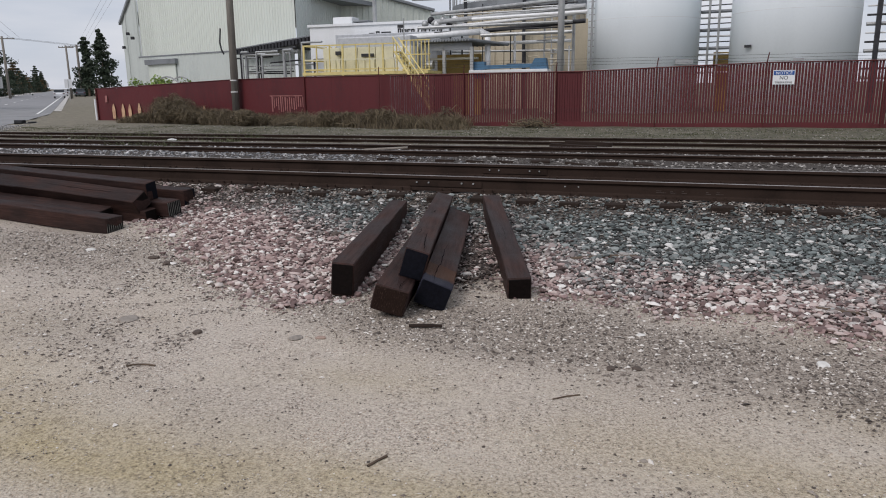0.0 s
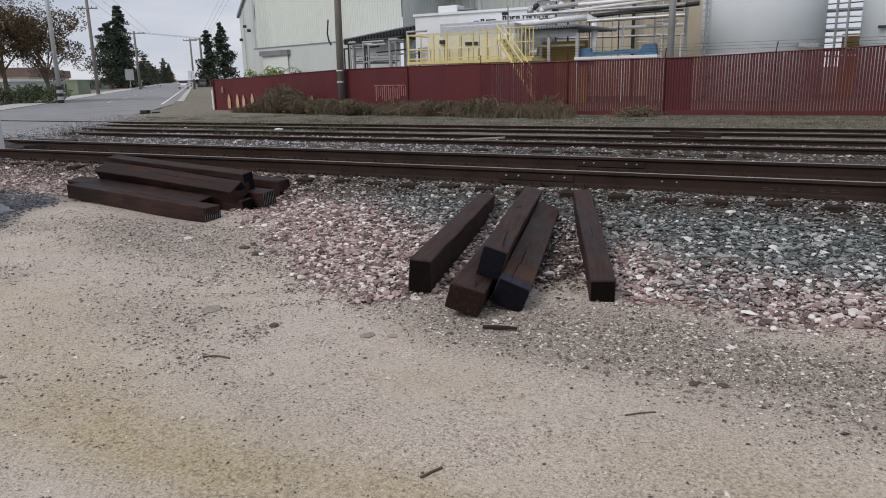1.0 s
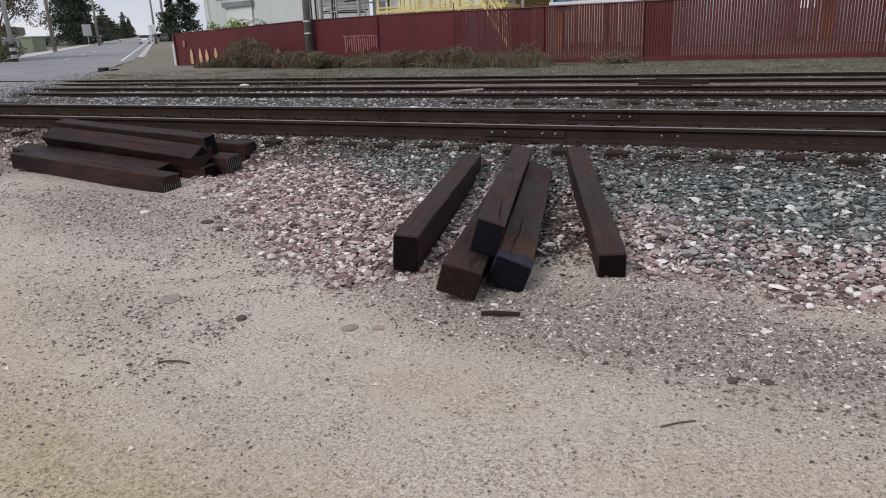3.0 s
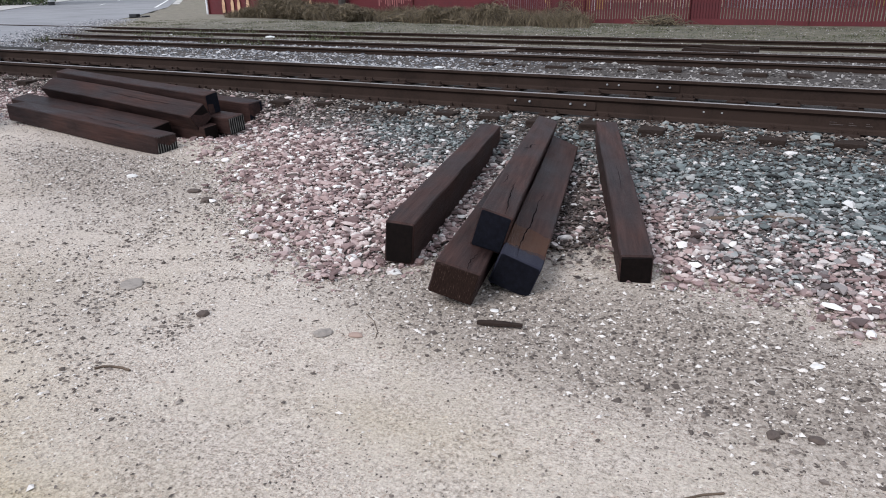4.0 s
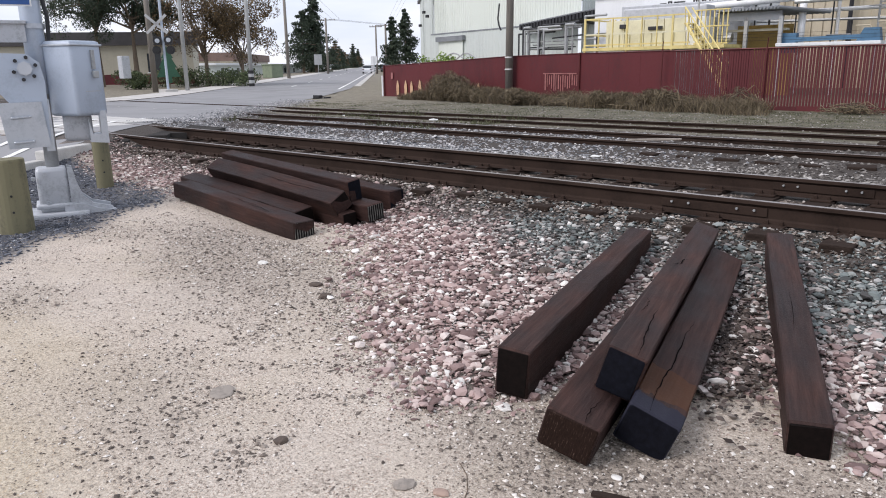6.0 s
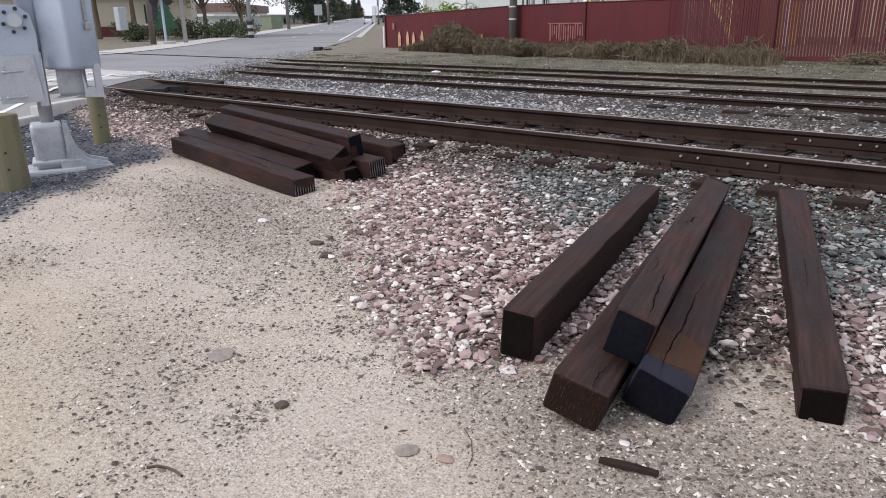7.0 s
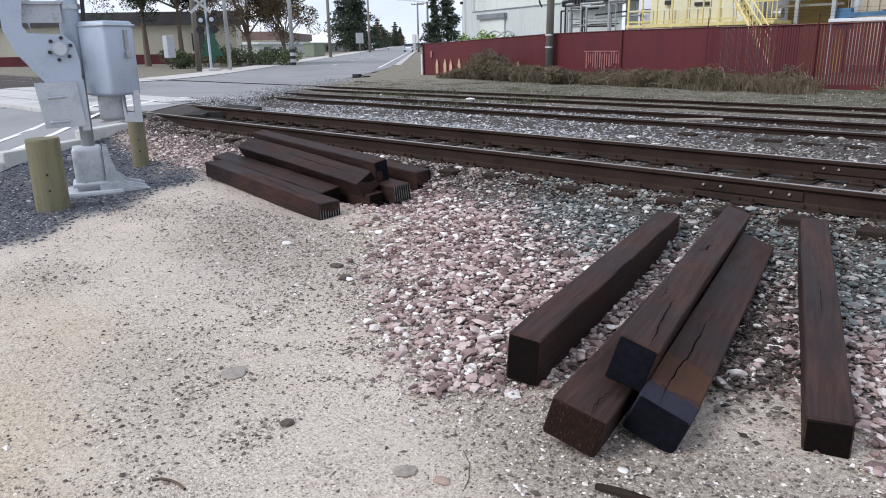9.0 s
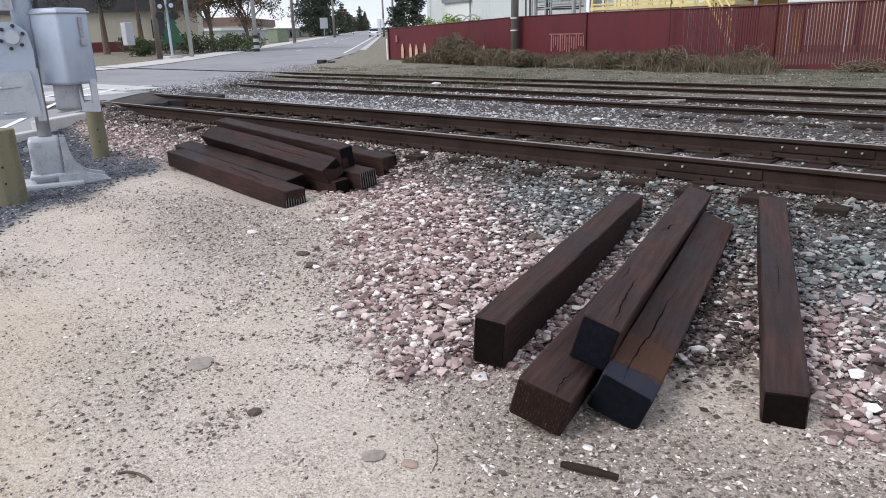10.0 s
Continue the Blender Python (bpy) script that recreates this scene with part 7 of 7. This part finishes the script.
# between and beyond the tracks
n = 62000
x2, y2 = rg.uniform(-17, 7, n), rg.uniform(1.6, 8.6, n)
keep = (SIDE.x * x2 + SIDE.y * y2 > road_edge(y2) + 0.4) & (np.abs(y2 - 5.95) > 0.07) & (np.abs(y2 - 7.4) > 0.07)
keep &= rg.uniform(0, 1, n) < np.where(y2 < 4.6, 1.0, 0.45)
x2, y2 = x2[keep], y2[keep]
west = x2 + 1.2 * np.sin(y2 * 2.1) + rg.normal(0, 0.9, len(x2)) < -5.2
size2 = np.clip(rg.lognormal(-3.75, 0.35, len(x2)), 0.012, 0.05)
stones("middle_ballast", x2[west], y2[west], size2[west], M_PALESTONE, "pale blue-grey crushed stone between the two tracks", 4, shape=(CHIP_V, CHIP_F))
stones("dirty_ballast", x2[~west], y2[~west], size2[~west], M_MIDSTONE, "dirty grey-brown crushed stone between the two tracks", 15, shape=(CHIP_V, CHIP_F))
n = 15000
x3, y3 = rg.uniform(-12, 6, n), rg.uniform(0.1, 1.32, n)
stones("track_stones", x3, y3, rg.uniform(0.010, 0.028, n), M_RAILDIRT, "dirty stones among the sleepers", 5, shape=(CHIP_V, CHIP_F))
n = 14000
x4, y4 = rg.uniform(-12, 5, n), -0.1 - np.abs(rg.normal(0, 0.28, n))
stones("railside_stones", x4, y4, rg.uniform(0.008, 0.024, n), M_RAILDIRT, "rust-brown stone chips and dirt along the rail", 17, 0.1, rg.uniform(0, 0.02, n), shape=(CHIP_V, CHIP_F))
n = 12000
x5, y5 = rg.uniform(-22, 8, n), rg.uniform(8.2, 17.5, n)
stones("verge_stones", x5, y5, rg.uniform(0.008, 0.028, n), M_MIDSTONE, "dirty stones scattered over the verge", 18, 0.2, shape=(GRIT_V, GRIT_F))
# grit on the dirt: denser round the timbers and towards the ballast
n = 340000
xp, yp = rg.uniform(-9, 4.5, n), rg.uniform(-8.2, -1.2, n)
edge = np.interp(xp, EDGE_X, EDGE_Y)
zg = zone_of(xp, yp)
clump = 0.5 + 0.5 * np.sin(xp * 3.1 + 2 * np.sin(yp * 2.3)) * np.sin(yp * 3.7 + 1.5 * np.sin(xp * 1.9))
fleck = 0.5 + 0.5 * np.sin(xp * 13 + 3 * np.sin(yp * 9)) * np.sin(yp * 17 + 2.5 * np.sin(xp * 11))
dens = 0.06 + 0.85 * clump * fleck ** 2 + 0.10 * fleck + 0.6 * zg[:, 3] + 0.65 * np.exp(-((edge - yp) / 0.35) ** 2)
keep = (rg.uniform(0, 1, n) < dens) & (yp < edge + 0.1)
xp, yp = xp[keep], yp[keep]
stones("dirt_pebbles", xp, yp, np.clip(rg.lognormal(-5.62, 0.42, len(xp)), 0.0018, 0.012), M_PEBBLE, "small pebbles and grit scattered on the dirt", 6, 0.15, shape=(GRIT_V, GRIT_F))
# coarser grit where the ground is trodden
n = 260000
xq, yq = rg.uniform(-7.5, 4.5, n), rg.uniform(-6.5, -2.0, n)
tuft = 0.5 + 0.5 * np.sin(xq * 5.3 + 2.2 * np.sin(yq * 4.1)) * np.sin(yq * 6.1 + 1.9 * np.sin(xq * 3.3))
near_edge = np.exp(-((np.interp(xq, EDGE_X, EDGE_Y) - yq) / 1.4) ** 2) * (xq < -2.2)
keep = (rg.uniform(0, 1, n) < np.maximum(0.5 * zone_of(xq, yq)[:, 3], 0.9 * tuft ** 1.5 * near_edge + 0.05 * tuft ** 4)) & (yq < np.interp(xq, EDGE_X, EDGE_Y) + 0.3)
xq, yq = xq[keep], yq[keep]
stones("coarse_grit", xq, yq, np.clip(rg.lognormal(-4.95, 0.42, len(xq)), 0.004, 0.02), M_PEBBLE, "coarse grit and small stones trodden into the dirt", 8, 0.15, shape=(GRIT_V, GRIT_F))
# gravel and dirt strewn over the broken edge of the road
n = 9000
ye = rg.uniform(1.7, 17, n)
oe = road_edge(ye) + rg.normal(0.1, 0.45, n)
xe = (oe - SIDE.y * ye) / SIDE.x
stones("edge_gravel", xe, ye, rg.uniform(0.008, 0.03, n), M_PALESTONE, "pale gravel strewn along the broken road edge", 16, 0.05, 0.012, shape=(CHIP_V, CHIP_F))
# dark bark crumbs and stained stone between the ties
n = 1900
xb, yb = rg.normal(-1.12, 0.13, n), rg.normal(-2.1, 0.36, n)
xb = xb - 0.28 * (yb + 2.05)
stones("bark_crumbs", xb, yb, rg.uniform(0.009, 0.026, n), M_BARKBIT, "dark brown bark crumbs and stained stones between the ties", 14, 0.1, rg.uniform(0.005, 0.03, n), shape=(CHIP_V, CHIP_F))
# dark chippings round the gate machine
n = 26000
xc, yc = rg.uniform(-12.5, -5.8, n), rg.uniform(-6.5, -0.9, n)
keep = rg.uniform(0, 1, n) < zone_of(xc, yc)[:, 1] * 0.95
xc, yc = xc[keep], yc[keep]
stones("dark_chippings", xc, yc, rg.uniform(0.010, 0.026, len(xc)), M_BLUESTONE, "dark blue-grey stone chippings round the gate machine", 7, shape=(CHIP_V, CHIP_F))

# the stones that lie nearest, each on its own
STONES = []
for k in range(14):
    rk = np.random.RandomState(100 + k)
    v = ICO_V * rk.uniform(0.75, 1.15, (len(ICO_V), 1)) * np.array([rk.uniform(0.9, 1.4), rk.uniform(0.7, 1.0), rk.uniform(0.5, 0.8)])
    STONES.append(raw_mesh("stone", v, ICO_F, M_STONE))
rr = random.Random(12)
for k in range(290):
    x = rr.uniform(-3.3, 0.6)
    e = float(np.interp(x, EDGE_X, EDGE_Y))
    y = e + abs(rr.gauss(0, 0.45)) - 0.1
    s = rr.uniform(0.012, 0.030)
    ob = new("stone", STONES[k % 14])
    ob.parent = ground
    ob.matrix_basis = pose(x, y, float(land(x, y)) + s * 0.4, rr.uniform(-25, 25), rr.uniform(-25, 25), rr.uniform(0, 360)) @ Matrix.Scale(s, 4)
